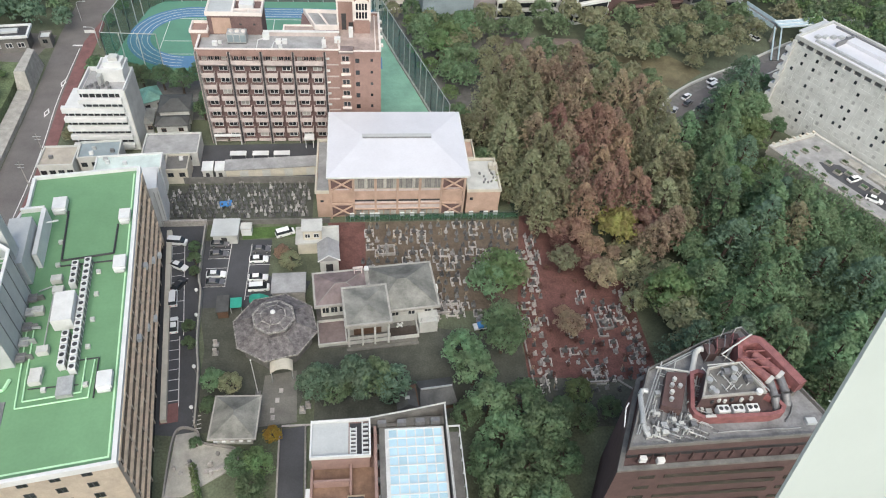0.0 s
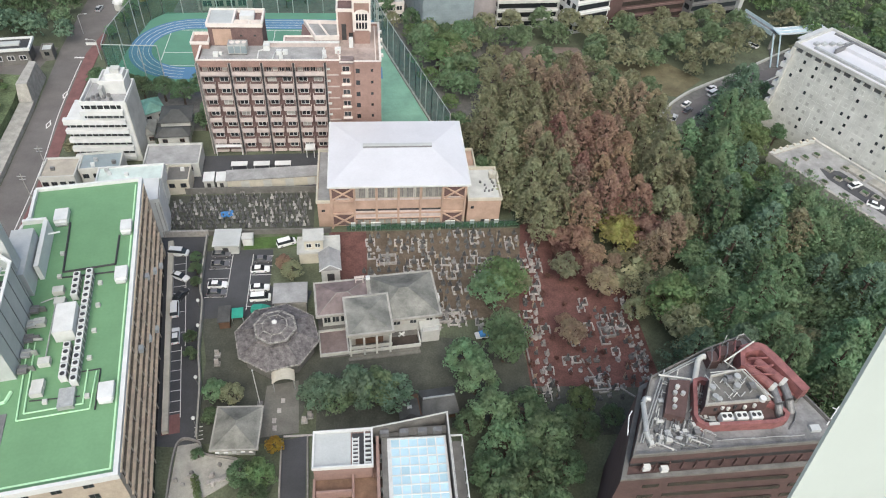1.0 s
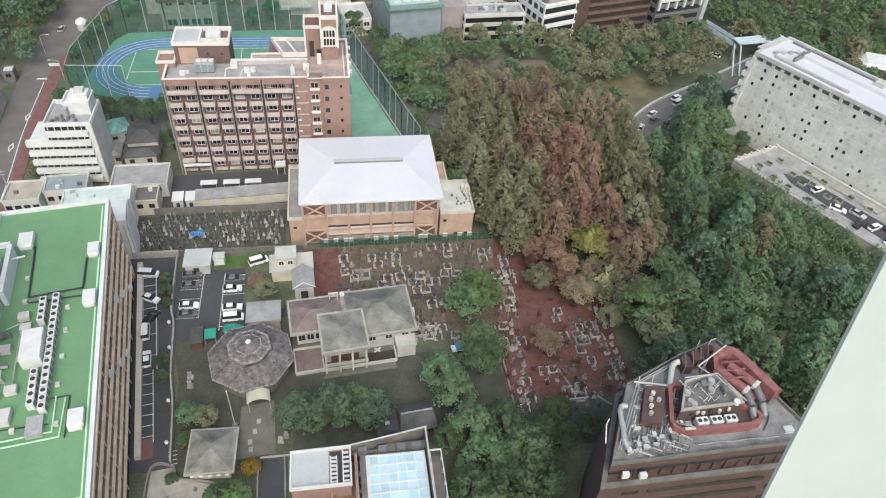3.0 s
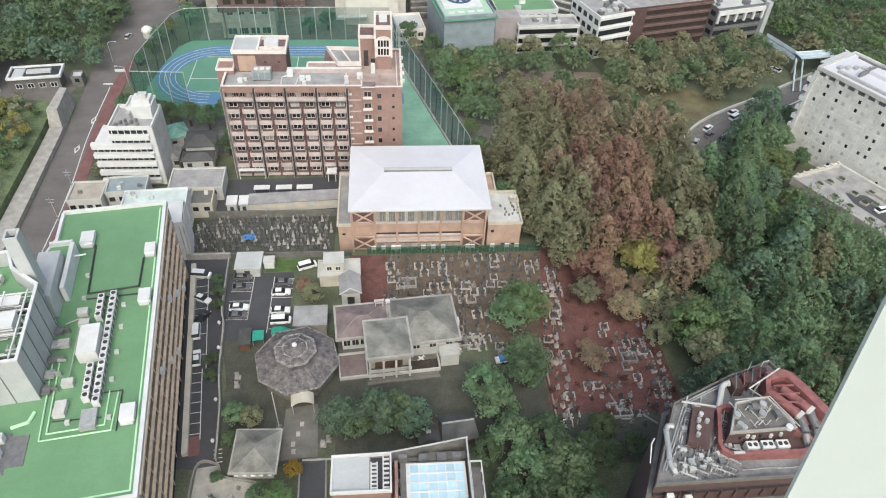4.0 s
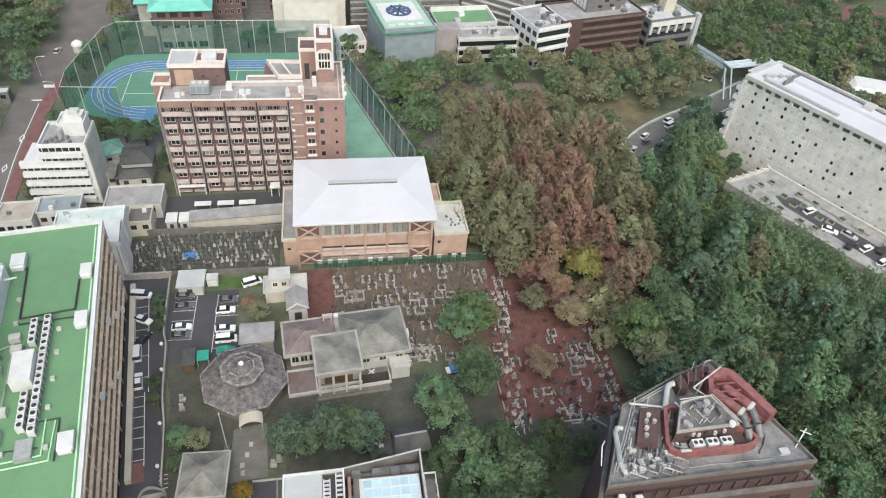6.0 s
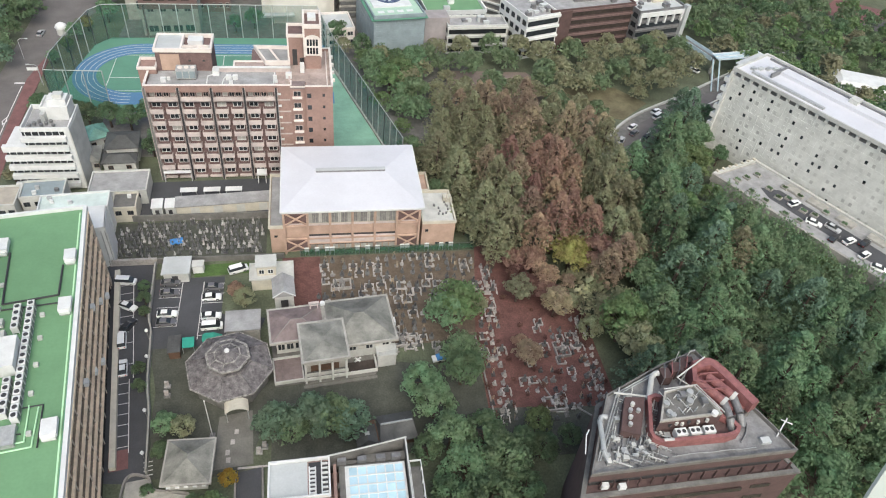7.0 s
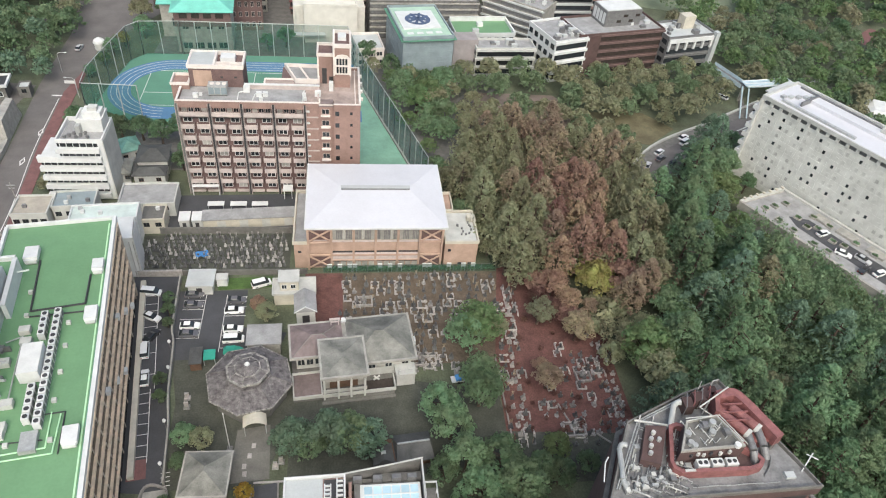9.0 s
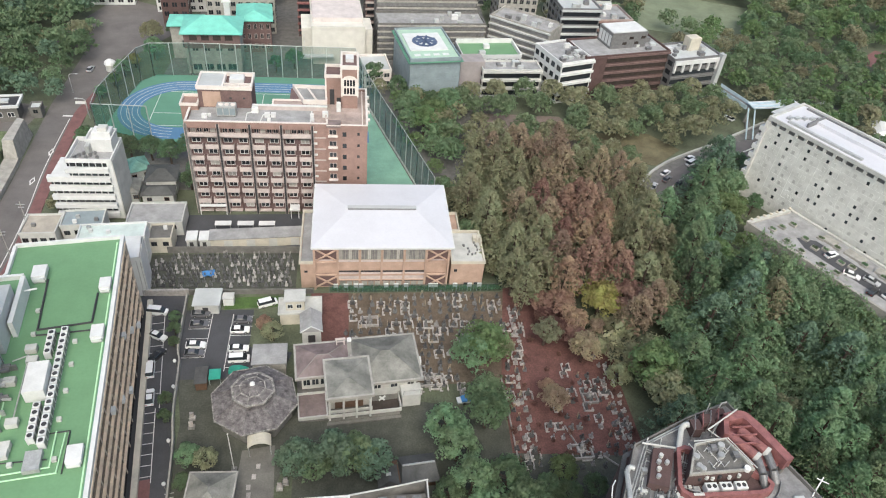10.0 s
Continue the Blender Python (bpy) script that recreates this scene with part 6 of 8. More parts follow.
for o_ in ((1.8, 1.65), (-1.65, -1.8)):
    part("rail", ribbon(_deck, o_, 5.5, 6.9), M_palesteel, brd)
part("link_canopy", ribbon([(144.9, 214.4), (153.9, 215.6), (164.9, 217.8)], 4.6, 6.6, 6.95), M_palesteel, brd, "pale blue glazed canopy")
for o_ in ((2.3, 2.1), (0.1, -0.1), (-2.1, -2.3)):
    part("canopy_rib", ribbon([(144.9, 214.4), (153.9, 215.6), (164.9, 217.8)], o_, 6.95, 7.15), M_white, brd)
for dx in (-0.4, 2.2):
    part("stair", tube(bmesh.new(), (144.9 + dx, 214.4, 5.8), (139.9 + dx, 201.4, 0.3), 0.28, seg=6), M_palesteel, brd)
part("stair_flight", prism(bmesh.new(), [(139.9, 201.4), (142.1, 201.4), (147.1, 214.4), (144.9, 214.4)], 0, 0.35), M_dconcrete, brd)
for x, y in _deck:
    part("pier", B((x - 0.4, x + 0.4, y - 0.4, y + 0.4, 0, 5.4)), M_concrete, brd)

# ---- the far buildings ----
def office(name, label, x0, x1, y0, y1, h, wall, roof, floors, cols, pane=M_glass, rz=0, band=None, units=4, par=0.9, frame_h=0.55):
    """A block with a window in each bay of its front and of the side that faces the middle."""
    cx, cy = (x0 + x1) / 2, (y0 + y1) / 2
    w, d = (x1 - x0) / 2, (y1 - y0) / 2
    o = thing(name, label, "building", cx, cy, 0, rz)
    part("wall", B((-w, w, -d, d, 0, h)), wall, o)
    part("roof", B((-w + 0.3, w - 0.3, -d + 0.3, d - 0.3, h, h + 0.15)), roof, o)
    part("parapet", ring(bmesh.new(), rect(-w - 0.1, w + 0.1, -d - 0.1, d + 0.1), 0.4, h - 0.1, h + par), wall, o)
    fh = h / floors
    for f in range(floors):
        z = f * fh + fh * 0.28
        if band:
            part("window_strip", B((-w + 0.4, w - 0.4, -d - 0.05, -d + 0.1, z, z + fh * frame_h)), pane, o)
            part("floor_band", B((-w - 0.3, w + 0.3, -d - 0.5, -d, f * fh + fh * 0.86, f * fh + fh * 1.1)), band, o)
        else:
            ww = 2 * w / cols * 0.62
            for c in range(cols):
                window(o, round(ww, 1), round(fh * frame_h, 1), pose(-w + (c + 0.5) * 2 * w / cols, -d, z), wall, pane, 0.1, 1)
        sx = w if cx < 0 else -w
        n = max(2, int(2 * d / 3.5))
        for c in range(n):
            y = -d + (c + 0.5) * 2 * d / n
            part("side_window", shared(f"side_{2 * d / n:.1f}_{fh:.1f}_{pane.name}", lambda: B((-0.06, 0.06, -d / n * 0.6, d / n * 0.6, 0, fh * 0.5))), pane, o, at=pose(sx, y, z))
    for k in range(units):
        x, y = rng.uniform(-w + 1, w - 3), rng.uniform(-d + 1, d - 3)
        part("roof_unit", B((x, x + rng.uniform(1, 2.6), y, y + rng.uniform(1, 2.2), h + 0.15, h + rng.uniform(0.9, 2.2))), rng.choice((M_white, M_metal, M_steel, M_panel)), o)
    return o


tp = thing("teal_roofed_hall", "grey hall with a bright teal hipped copper roof", "hall", -48.6, 247.6, 0, 4)
part("wall", B((-9.4, 9.4, -7, 7, 0, 15.2)), M_concrete, tp)
part("upper_band", B((-9.5, 9.5, -7.1, -6.9, 9.6, 15.0)), M_brickw, tp)
part("roof", hip(bmesh.new(), -10.6, 10.6, -8.2, 8.2, 15.0, 18.8, 7.4), M_teal, tp)
for k in range(4):
    window(tp, 2.2, 2.0, pose(-6 + k * 4, -7, 8.6), M_concrete, M_glass)
    window(tp, 3.2, 2.4, pose(-6 + k * 4, -7, 1.4), M_concrete, M_glass)
    part("opening", B((-7.6 + k * 4, -5.0 + k * 4, -7.2, -7.1, 12.6, 14.4)), M_darkband, tp)
tp2 = thing("teal_roofed_wing", "brown brick wing with a teal roof", "building", -35.8, 264.6, 0, 6)
part("wall", B((-6, 5.6, -5, 10, 0, 12.6)), M_brickw, tp2)
part("roof", hip(bmesh.new(), -7, 6.6, -6, 11, 12.4, 15.0, 5.0), M_teal, tp2)
for f in range(3):
    for k in range(5):
        window(tp2, 1.2, 2.0, pose(-4.8 + k * 2.3, -5, 1.6 + f * 3.8), M_pink, M_glass)
tp3 = thing("teal_roofed_lobby", "low lobby with a teal roof", "building", -59.0, 256.6, 0, 4)
part("wall", B((-6, 5, -4, 5, 0, 12.6)), M_concrete, tp3)
part("roof", hip(bmesh.new(), -7, 5.6, -5, 6, 12.4, 14.2, 4.0), M_teal, tp3)
window(tp3, 3, 3, pose(-1, -4, 4), M_concrete, M_glass)
part("spire", B((13, 15, 2, 4, 12, 21), (12.4, 15.6, 1.4, 4.6, 19, 19.6)), M_white, tp3)
cr = thing("cream_hall", "windowless cream hall with a pinkish roof", "hall", -5, 261, 0, 4)
part("wall", B((-9.6, 9.8, -9.5, 16, 0, 14.2)), M_brightcream, cr)
part("roof", B((-9.2, 9.4, -4.0, 15.6, 14.2, 16.0)), M_palepink, cr)
part("parapet", ring(bmesh.new(), rect(-9.8, 10.0, -9.8, 16.2), 0.5, 14.0, 15.0), M_brightcream, cr)
part("side_block", B((9.8, 13.2, -5, 6, 0, 12), (-13.4, -9.6, -5, 8, 0, 12.4)), M_brightcream, cr)
part("front_canopy", B((-16, -2, -12, -9.6, 3.6, 4.2)), M_panel, cr)
for k in range(4):
    part("side_pier", B((-12.8, -12.3, -5 + k * 3, -4.3 + k * 3, 0, 11)), M_white, cr)
hp = office("heliport_block", "grey block with a round helicopter mark on its roof", 18.2, 36.2, 223.2, 249.2, 16, M_bluepanel, M_padgreen, 4, 6, M_bluepanel, 9.5, units=0)
part("landing_pad", B((-7.2, 6.4, -5.6, 8.8, 16.15, 16.5)), M_white, hp, "white landing pad")
_bm = bmesh.new()
arc_band(_bm, -0.4, 1.6, 3.2, 4.6, 0, 360, 16.56, 36)
solid(_bm, 0.05)
part("pad_ring", _bm, M_padblue, hp)
_bm = bmesh.new()
for a in range(4):
    d = Vector((math.cos(a * 0.7854 + 0.4), math.sin(a * 0.7854 + 0.4), 0)) * 4.4
    tube(_bm, Vector((-0.4, 1.6, 16.54)) - d, Vector((-0.4, 1.6, 16.54)) + d, 0.5, seg=6)
part("pad_star", _bm, M_padblue, hp)
for k in range(4):
    part("pad_mark", B((-6.6 + k * 3.4, -4.4 + k * 3.4, -9.6, -8.0, 16.15, 16.25)), M_white, hp)
part("pad_net", ring(bmesh.new(), rect(-9.9, 9.9, -13.9, 13.9), 0.9, 15.4, 15.6), M_court, hp)
office("school_wing", "low cream school wing with a long window band", 47, 69, 229, 237, 10.0, M_offwhite, M_greyroof, 3, 8, M_glass, 4, M_offwhite, units=5)
gt = office("green_terrace_block", "grey block with a green roof terrace", 40, 62.5, 237.5, 250, 11.4, M_panel, M_greenroof, 3, 8, M_glass, 6, units=2)
part("link_wall", B((-13.4, -4.4, -12.4, -5.8, 0, 12.6)), M_pinkgrey, gt, "plain pinkish grey link wall")
part("terrace_screen", B((-11, 11, 5.6, 6.2, 11.4, 13.2), (10.6, 11.2, -6.2, 6.2, 11.4, 12.8)), M_white, gt)
office("white_office", "white office block with ribbon windows", 71.2, 85.2, 226.5, 244.5, 15, M_white, M_greyroof, 4, 6, M_glass, 20, M_white, units=14)
ro = office("red_brick_office", "dark red brick office with ribbon windows", 82.6, 118.6, 233.8, 249.8, 15.5, M_brickr, M_greyroof, 5, 9, M_darkband, 14, M_brickw, units=6)
part("blank_pier", B((-18.2, -9.8, -8.7, -7.6, 0, 15.9)), M_brickr, ro)
ub = part("upper_block", B((-5, 10.4, -2, 7.6, 15.5, 21.6)), M_steel, ro, "grey upper block")
part("upper_roof", B((-4.6, 10, -1.6, 7.2, 21.6, 21.9)), M_white, ub)
for k in range(4):
    part("upper_window", B((0 + k * 2.6, 1.8 + k * 2.6, -2.08, -2.0, 17 + (k % 2) * 2, 18 + (k % 2) * 2)), M_darkband, ub)
    part("upper_louvre", B((-5.08, -5.0, -1.4 + k * 2.2, 0.2 + k * 2.2, 16.6, 20.6)), M_white, ub)
eo = office("end_office", "white and grey office with a row of square columns", 118.6, 140.4, 236.4, 250, 14, M_steel, M_panel, 4, 8, M_glass, 15, M_steel, units=14)
part("colonnade_head", B((-11, 9.4, -7.9, -7.0, 12.6, 14.2)), M_white, eo)
for k in range(6):
    part("column", B((-11 + k * 3.9, -10.2 + k * 3.9, -7.9, -7.1, 9.6, 12.6)), M_white, eo)
part("tank_house", B((0, 5, 0, 4, 14, 19)), M_cream, eo)
part("corner_tower", B((9.6, 11.4, -8.6, -6.4, 0, 15.6)), M_panel, eo)
office("scaffolded_block", "grey block wrapped in pale scaffolding", 10, 52, 258, 270, 14, M_dconcrete, M_greyroof, 6, 14, M_steel, 5, M_concrete, units=8, frame_h=0.6)
office("scaffolded_block", "tall grey block behind pale scaffolding", 10, 50, 271, 282, 21, M_dconcrete, M_greyroof, 8, 14, M_steel, 5, M_concrete, units=5)
office("scaffolded_block", "grey stepped block wrapped in pale scaffolding", 56, 82, 256, 268, 16, M_concrete, M_greyroof, 6, 10, M_steel, -38, M_panel, units=6)
office("apartment_house", "dark red balconied apartment house", -21, -12, 276, 290, 22, M_brickr, M_greyroof, 8, 4, M_glass, 4, M_redpipe, units=3)
office("apartment_house", "brown balconied apartment house", 6, 16, 280, 292, 22, M_brickw, M_greyroof, 8, 4, M_glass, 4, M_pink, units=3)
office("grey_office", "blue-grey office block with banded windows", 81, 97, 259, 275, 22, M_steel, M_panel, 7, 6, M_glass, 4, M_panel, units=8)
office("grey_office", "pale office tower with narrow windows", 60, 76, 276, 292, 26, M_concrete, M_greyroof, 8, 6, M_glass, 0, units=5)
office("tan_office", "tan office block with brown bands", 94, 112, 262, 278, 17, M_pinkroof, M_greyroof, 5, 6, M_glass, 6, M_brickl, units=6)
office("white_block", "white block with small windows", -80, -58, 296, 308, 12, M_white, M_greyroof, 4, 7, M_glass, 8, units=6)
office("red_tower", "plain red brick tower", -74, -64, 280, 290, 18, M_brickr, M_greyroof, 5, 3, M_glass, 6, units=1)
office("grey_office", "grey office block with a blue-grey roof", -56, -30, 276, 292, 17, M_concrete, M_greyroof, 5, 9, M_glass, 4, units=8)
office("white_block", "white low block at the edge of the park", -112, -90, 300, 312, 10, M_white, M_panel, 3, 6, M_glass, 6, units=6)
office("brown_office", "brown office block among the far roofs", 18, 44, 284, 300, 24, M_pinkroof, M_greyroof, 7, 8, M_glass, 4, M_brickl, units=6)
lodge = office("small_lodge", "small lodge with a flat grey roof and three vents", 4, 14, 233.5, 246.5, 6, M_trim, M_panel, 2, 3, M_glass, 8, units=0)
for k in range(3):
    part("round_vent", prism(bmesh.new(), [(-1.8 + k * 1.7 + 0.55 * math.cos(i * 0.6283), 0.4 + 0.55 * math.sin(i * 0.6283)) for i in range(10)], 6.15, 6.7), M_white, lodge)
for x0, x1, y0, y1, h in ((-150, -122, 330, 350, 20), (-110, -84, 336, 352, 26), (-70, -44, 330, 348, 30), (-30, -6, 316, 334, 28), (6, 36, 322, 340, 34), (50, 78, 318, 336, 30), (90, 116, 300, 316, 24)):
    office("city_block", "pale city block beyond the park", x0, x1, y0, y1, h, rng.choice((M_concrete, M_offwhite, M_pinkroof)), M_greyroof, int(h / 3.3), 7, M_glass, rng.uniform(-6, 8), M_panel, units=3)
sheet("sports_field", [(128, 300), (176, 286), (200, 330), (150, 350)], 0.06, M_farfield, "far dull green sports field with a red edge", "sports ground")
sheet("pavement", [(224, 270), (240, 258), (266, 268), (242, 284)], 0.07, M_redpave, "reddish paved strip beside the far road", "pavement")
sheet("road", [(232, 258), (236, 251), (330, 258), (330, 270)], 0.1, M_road, "far grey road among the trees", "road")

# ---- trees ----


def cards(centers, radii, counts, size, droop, squash, rs, inner=0.7):
    """Leaf clumps as small bent quads, laid over the lumps of a crown."""
    V, Fc = [], []
    for c, r, n in zip(centers, radii, counts):
        d = rs.normal(size=(n, 3))
        d /= np.linalg.norm(d, axis=1)[:, None]
        d[:, 2] = np.abs(d[:, 2]) * 0.85 + d[:, 2] * 0.15
        d /= np.linalg.norm(d, axis=1)[:, None]
        p = c + d * r * (inner + (1 - inner) * rs.rand(n, 1)) * np.array((1, 1, squash))
        nrm = d + rs.normal(size=(n, 3)) * 0.36
        nrm /= np.linalg.norm(nrm, axis=1)[:, None]
        u = np.cross(nrm, rs.normal(size=(n, 3)))
        u /= np.linalg.norm(u, axis=1)[:, None]
        v = np.cross(nrm, u)
        if droop:
            u = u * (1 - droop) + np.array((0, 0, -1)) * droop + nrm * 0.35
            u /= np.linalg.norm(u, axis=1)[:, None]
            v = np.cross(nrm, u)
        s = size * (0.6 + 0.8 * rs.rand(n, 1))
        a, b = u * s * (1.0 + droop), v * s * (0.8 - 0.3 * droop)
        q = np.stack([p - a - b * 0.7, p + a * 0.25 - b - nrm * s * 0.15, p + a + b * 0.6, p - a * 0.3 + b + nrm * s * 0.12], 1)
        k = sum(len(x) for x in V)
        V.append(q.reshape(-1, 3))
        Fc.append(k + np.arange(4 * n).reshape(-1, 4))
    return np.concatenate(V), np.concatenate(Fc)


def crown_shape(kind, seed, quads):
    rs = np.random.RandomState(seed)
    if kind == "broad":
        n = 64
        a = rs.rand(n) * 2 * math.pi
        h = rs.rand(n) ** 0.8
        rad = np.sqrt(1 - (h * 0.92) ** 2) * (0.55 + 0.5 * rs.rand(n))
        c = np.stack([rad * np.cos(a) * 3.3, rad * np.sin(a) * 3.3, 4.2 + h * 4.4], 1)
        r = 0.7 + 0.65 * rs.rand(n)
        return cards(c, r, [max(8, int(quads / n))] * n, 0.215, 0.0, 0.85, rs)
    if kind == "wide":
        n = 76
        a = rs.rand(n) * 2 * math.pi
        h = rs.rand(n) ** 1.3
        rad = (1 - 0.75 * h) * (0.35 + 0.75 * rs.rand(n))
        c = np.stack([rad * np.cos(a) * 4.6, rad * np.sin(a) * 4.6, 4.0 + h * 3.6], 1)
        r = 0.7 + 0.6 * rs.rand(n)
        return cards(c, r, [max(8, int(quads / n))] * n, 0.215, 0.0, 0.7, rs)
    if kind == "plume":
        n = 190
        h = ((np.arange(n) + rs.rand(n)) / n) ** 0.85
        a = rs.rand(n) * 2 * math.pi
        lobe = 1 + 0.16 * np.sin(a * 3 + rs.rand() * 6) + 0.1 * np.sin(a * 5 + rs.rand() * 6)
        R = 3.75 * np.clip(1 - h ** 1.9, 0, 1) ** 0.75 * (0.62 + 0.38 * np.minimum(1, h * 4)) * lobe * (0.45 + 0.55 * rs.rand(n) ** 0.5)
        c = np.stack([R * np.cos(a), R * np.sin(a), 3.4 + h * 13.6], 1)
        r = 0.42 + 0.34 * (1 - h) * rs.rand(n) + 0.22 * rs.rand(n)
        return cards(c, r, [max(6, int(quads / n))] * n, 0.19, 0.25, 1.5, rs, 0.45)
    if kind == "cone":
        n = 190
        tier = rs.randint(0, 11, n)
        h = np.clip((tier + 0.25 * rs.rand(n)) / 11, 0, 1)
        a = np.floor(rs.rand(n) * 9) / 9 * 2 * math.pi + tier * 0.9 + rs.normal(size=n) * 0.13
        out = 0.3 + 0.7 * rs.rand(n) ** 0.7
        R = 4.9 * (1 - h) ** 0.72 * out * (0.85 + 0.3 * rs.rand(n)) + 0.1
        c = np.stack([R * np.cos(a), R * np.sin(a), 3.2 + h * 12.4 - 0.13 * R * out], 1)
        r = 0.36 + 0.4 * (1 - h) + 0.2 * rs.rand(n)
        return cards(c, r, [max(6, int(quads / n))] * n, 0.2, 0.12, 0.62, rs)
    n = 12
    a = rs.rand(n) * 2 * math.pi
    c = np.stack([np.cos(a) * 0.8 * rs.rand(n), np.sin(a) * 0.8 * rs.rand(n), 0.7 + 0.8 * rs.rand(n)], 1)
    return cards(c, 0.4 + 0.4 * rs.rand(n), [max(6, int(quads / n))] * n, 0.2, 0.0, 0.8, rs, 0.5)


def raw_mesh(name, V, Fc, mat):
    me = bpy.data.meshes.new(name)
    me.from_pydata(V.tolist(), [], Fc.tolist())
    me.materials.append(mat)
    return me


def trunk_mesh(kind, seed):
    rs = random.Random(seed)
    bm = bmesh.new()
    top = {"broad": 6.6, "wide": 5.6, "plume": 16.0, "cone": 14.6, "bush": 0.9}[kind]
    r = {"broad": 0.3, "wide": 0.32, "plume": 0.36, "cone": 0.36, "bush": 0.06}[kind]
    tube(bm, (0, 0, -0.1), (0.1, 0.05, top * 0.4), r * 1.25, r * 0.85, 8)
    tube(bm, (0.1, 0.05, top * 0.4), (0, 0, top), r * 0.85, r * 0.25, 8)
    for k in range(7 if kind != "bush" else 3):
        a = rs.uniform(0, 6.28)
        z = top * rs.uniform(0.4, 0.85)
        l = {"broad": 2.4, "wide": 3.0, "plume": 1.8, "cone": 2.6, "bush": 0.6}[kind] * rs.uniform(0.7, 1.1)
        tube(bm, (0.05, 0, z), (math.cos(a) * l, math.sin(a) * l, z + l * (0.6 if kind in ("broad", "wide") else 0.1)), r * 0.4, r * 0.12, 6)
    return mesh(bm, "trunk")


_trunks, _crowns, _first = {}, {}, {}
KINDS = {
    "green": (L_green, "tree with a rounded crown of green leaves"),
    "dark": (L_dark, "tree with a dense dark green crown"),
    "blue": (L_blue, "tree with a bluish dark green crown"),
    "bright": (L_bright, "tree with fresh light green leaves"),
    "olive": (L_olive, "tree with dull olive leaves turning in autumn"),
    "brown": (L_brown, "tree with olive-brown autumn foliage"),
    "rust": (L_rust, "tree with rust-brown autumn foliage"),
    "yellow": (L_yellow, "tree with yellow-green autumn leaves"),
    "gold": (L_gold, "small tree with golden yellow leaves"),
    "pale": (L_pale, "small tree with pale cream blossom"),
    "greyish": (L_greyish, "tree with pale grey-green leaves"),
    "red": (L_redbush, "tree with reddish autumn leaves"),
}
SHAPE_WORDS = {"plume": "tall feathery conifer", "cone": "broad tiered conifer", "broad": "tree", "wide": "spreading tree", "bush": "low shrub"}


def tree(kind, tint, x, y, s=1.0, sz=None, group="wood"):
    """A tree of one of three crown patterns, turned at random."""
    var = random.randrange(3)
    key = (kind, tint, var)
    m = pose(x, y, 0, 0, 0, random.uniform(0, 360)) @ Matrix.Diagonal((s, s, sz or s * random.uniform(0.92, 1.1), 1))
    if key not in _first:
        leaf, words = KINDS[tint]
        if (kind, var) not in _trunks:
            _trunks[(kind, var)] = trunk_mesh(kind, var)
            _crowns[(kind, var)] = crown_shape(kind, 100 + var * 7 + len(kind), {"broad": 2700, "wide": 2800, "plume": 3300, "cone": 3300, "bush": 260}[kind])
        o = new("shrub" if kind == "bush" else "tree")
        tagged(o, words.replace("small tree", "tree").replace("tree", SHAPE_WORDS[kind], 1), "shrub" if kind == "bush" else "tree", group)
        part("trunk", _trunks[(kind, var)], M_bark, o)
        part("crown", raw_mesh("crown", *_crowns[(kind, var)], leaf), None, o)
        o.matrix_basis = m
        _first[key] = o
        return o
    src = _first[key]
    made = {}
    for ob in (src, *src.children_recursive):
        c = ob.copy()
        scene.collection.objects.link(c)
        made[ob] = c
        c.parent = made.get(ob.parent, ob.parent)
    made[src].matrix_basis = m
    made[src]["group"] = group
    return made[src]


def inside(p, poly):
    x, y = p
    hit = False
    j = len(poly) - 1
    for i in range(len(poly)):
        (x1, y1), (x2, y2) = poly[i], poly[j]
        if (y1 > y) != (y2 > y) and x < (x2 - x1) * (y - y1) / (y2 - y1) + x1:
            hit = not hit
        j = i
    return hit


def scatter(poly, gap, seed, avoid=()):
    """Evenly loose points in a plan outline, gap metres or more apart."""
    rs = random.Random(seed)
    xs, ys = [p[0] for p in poly], [p[1] for p in poly]
    out, cell = [], {}
    for _ in range(int((max(xs) - min(xs)) * (max(ys) - min(ys)) / gap / gap * 14)):
        p = (rs.uniform(min(xs), max(xs)), rs.uniform(min(ys), max(ys)))
        if not inside(p, poly) or any(inside(p, a) for a in avoid):
            continue
        k = (int(p[0] // gap), int(p[1] // gap))
        if any((p[0] - q[0]) ** 2 + (p[1] - q[1]) ** 2 < gap * gap for i in (-1, 0, 1) for j in (-1, 0, 1) for q in cell.get((k[0] + i, k[1] + j), ())):
            continue
        cell.setdefault(k, []).append(p)
        out.append(p)
    return out


ROAD_A = [(84, 152), (93, 148), (97, 160), (104, 170), (118, 180), (144, 194), (200, 222), (200, 236), (150, 213), (124, 197), (108, 189), (94, 178), (87, 166)]
HOTEL_A = [tuple((pose(118.8, 170.8, 0, 0, 0, -60.9) @ Vector((u, w, 0)))[:2]) for u, w in ((-5, -4), (-5, 21), (98, 21), (98, -38), (30, -38), (12, -26), (14, -4))]
RED_A = [(33, 40), (75, 40), (73, 54), (64, 70), (52, 68), (40, 62)]
CLEARING = [(50, 202), (54, 214), (76, 214), (76, 203), (62, 199)]

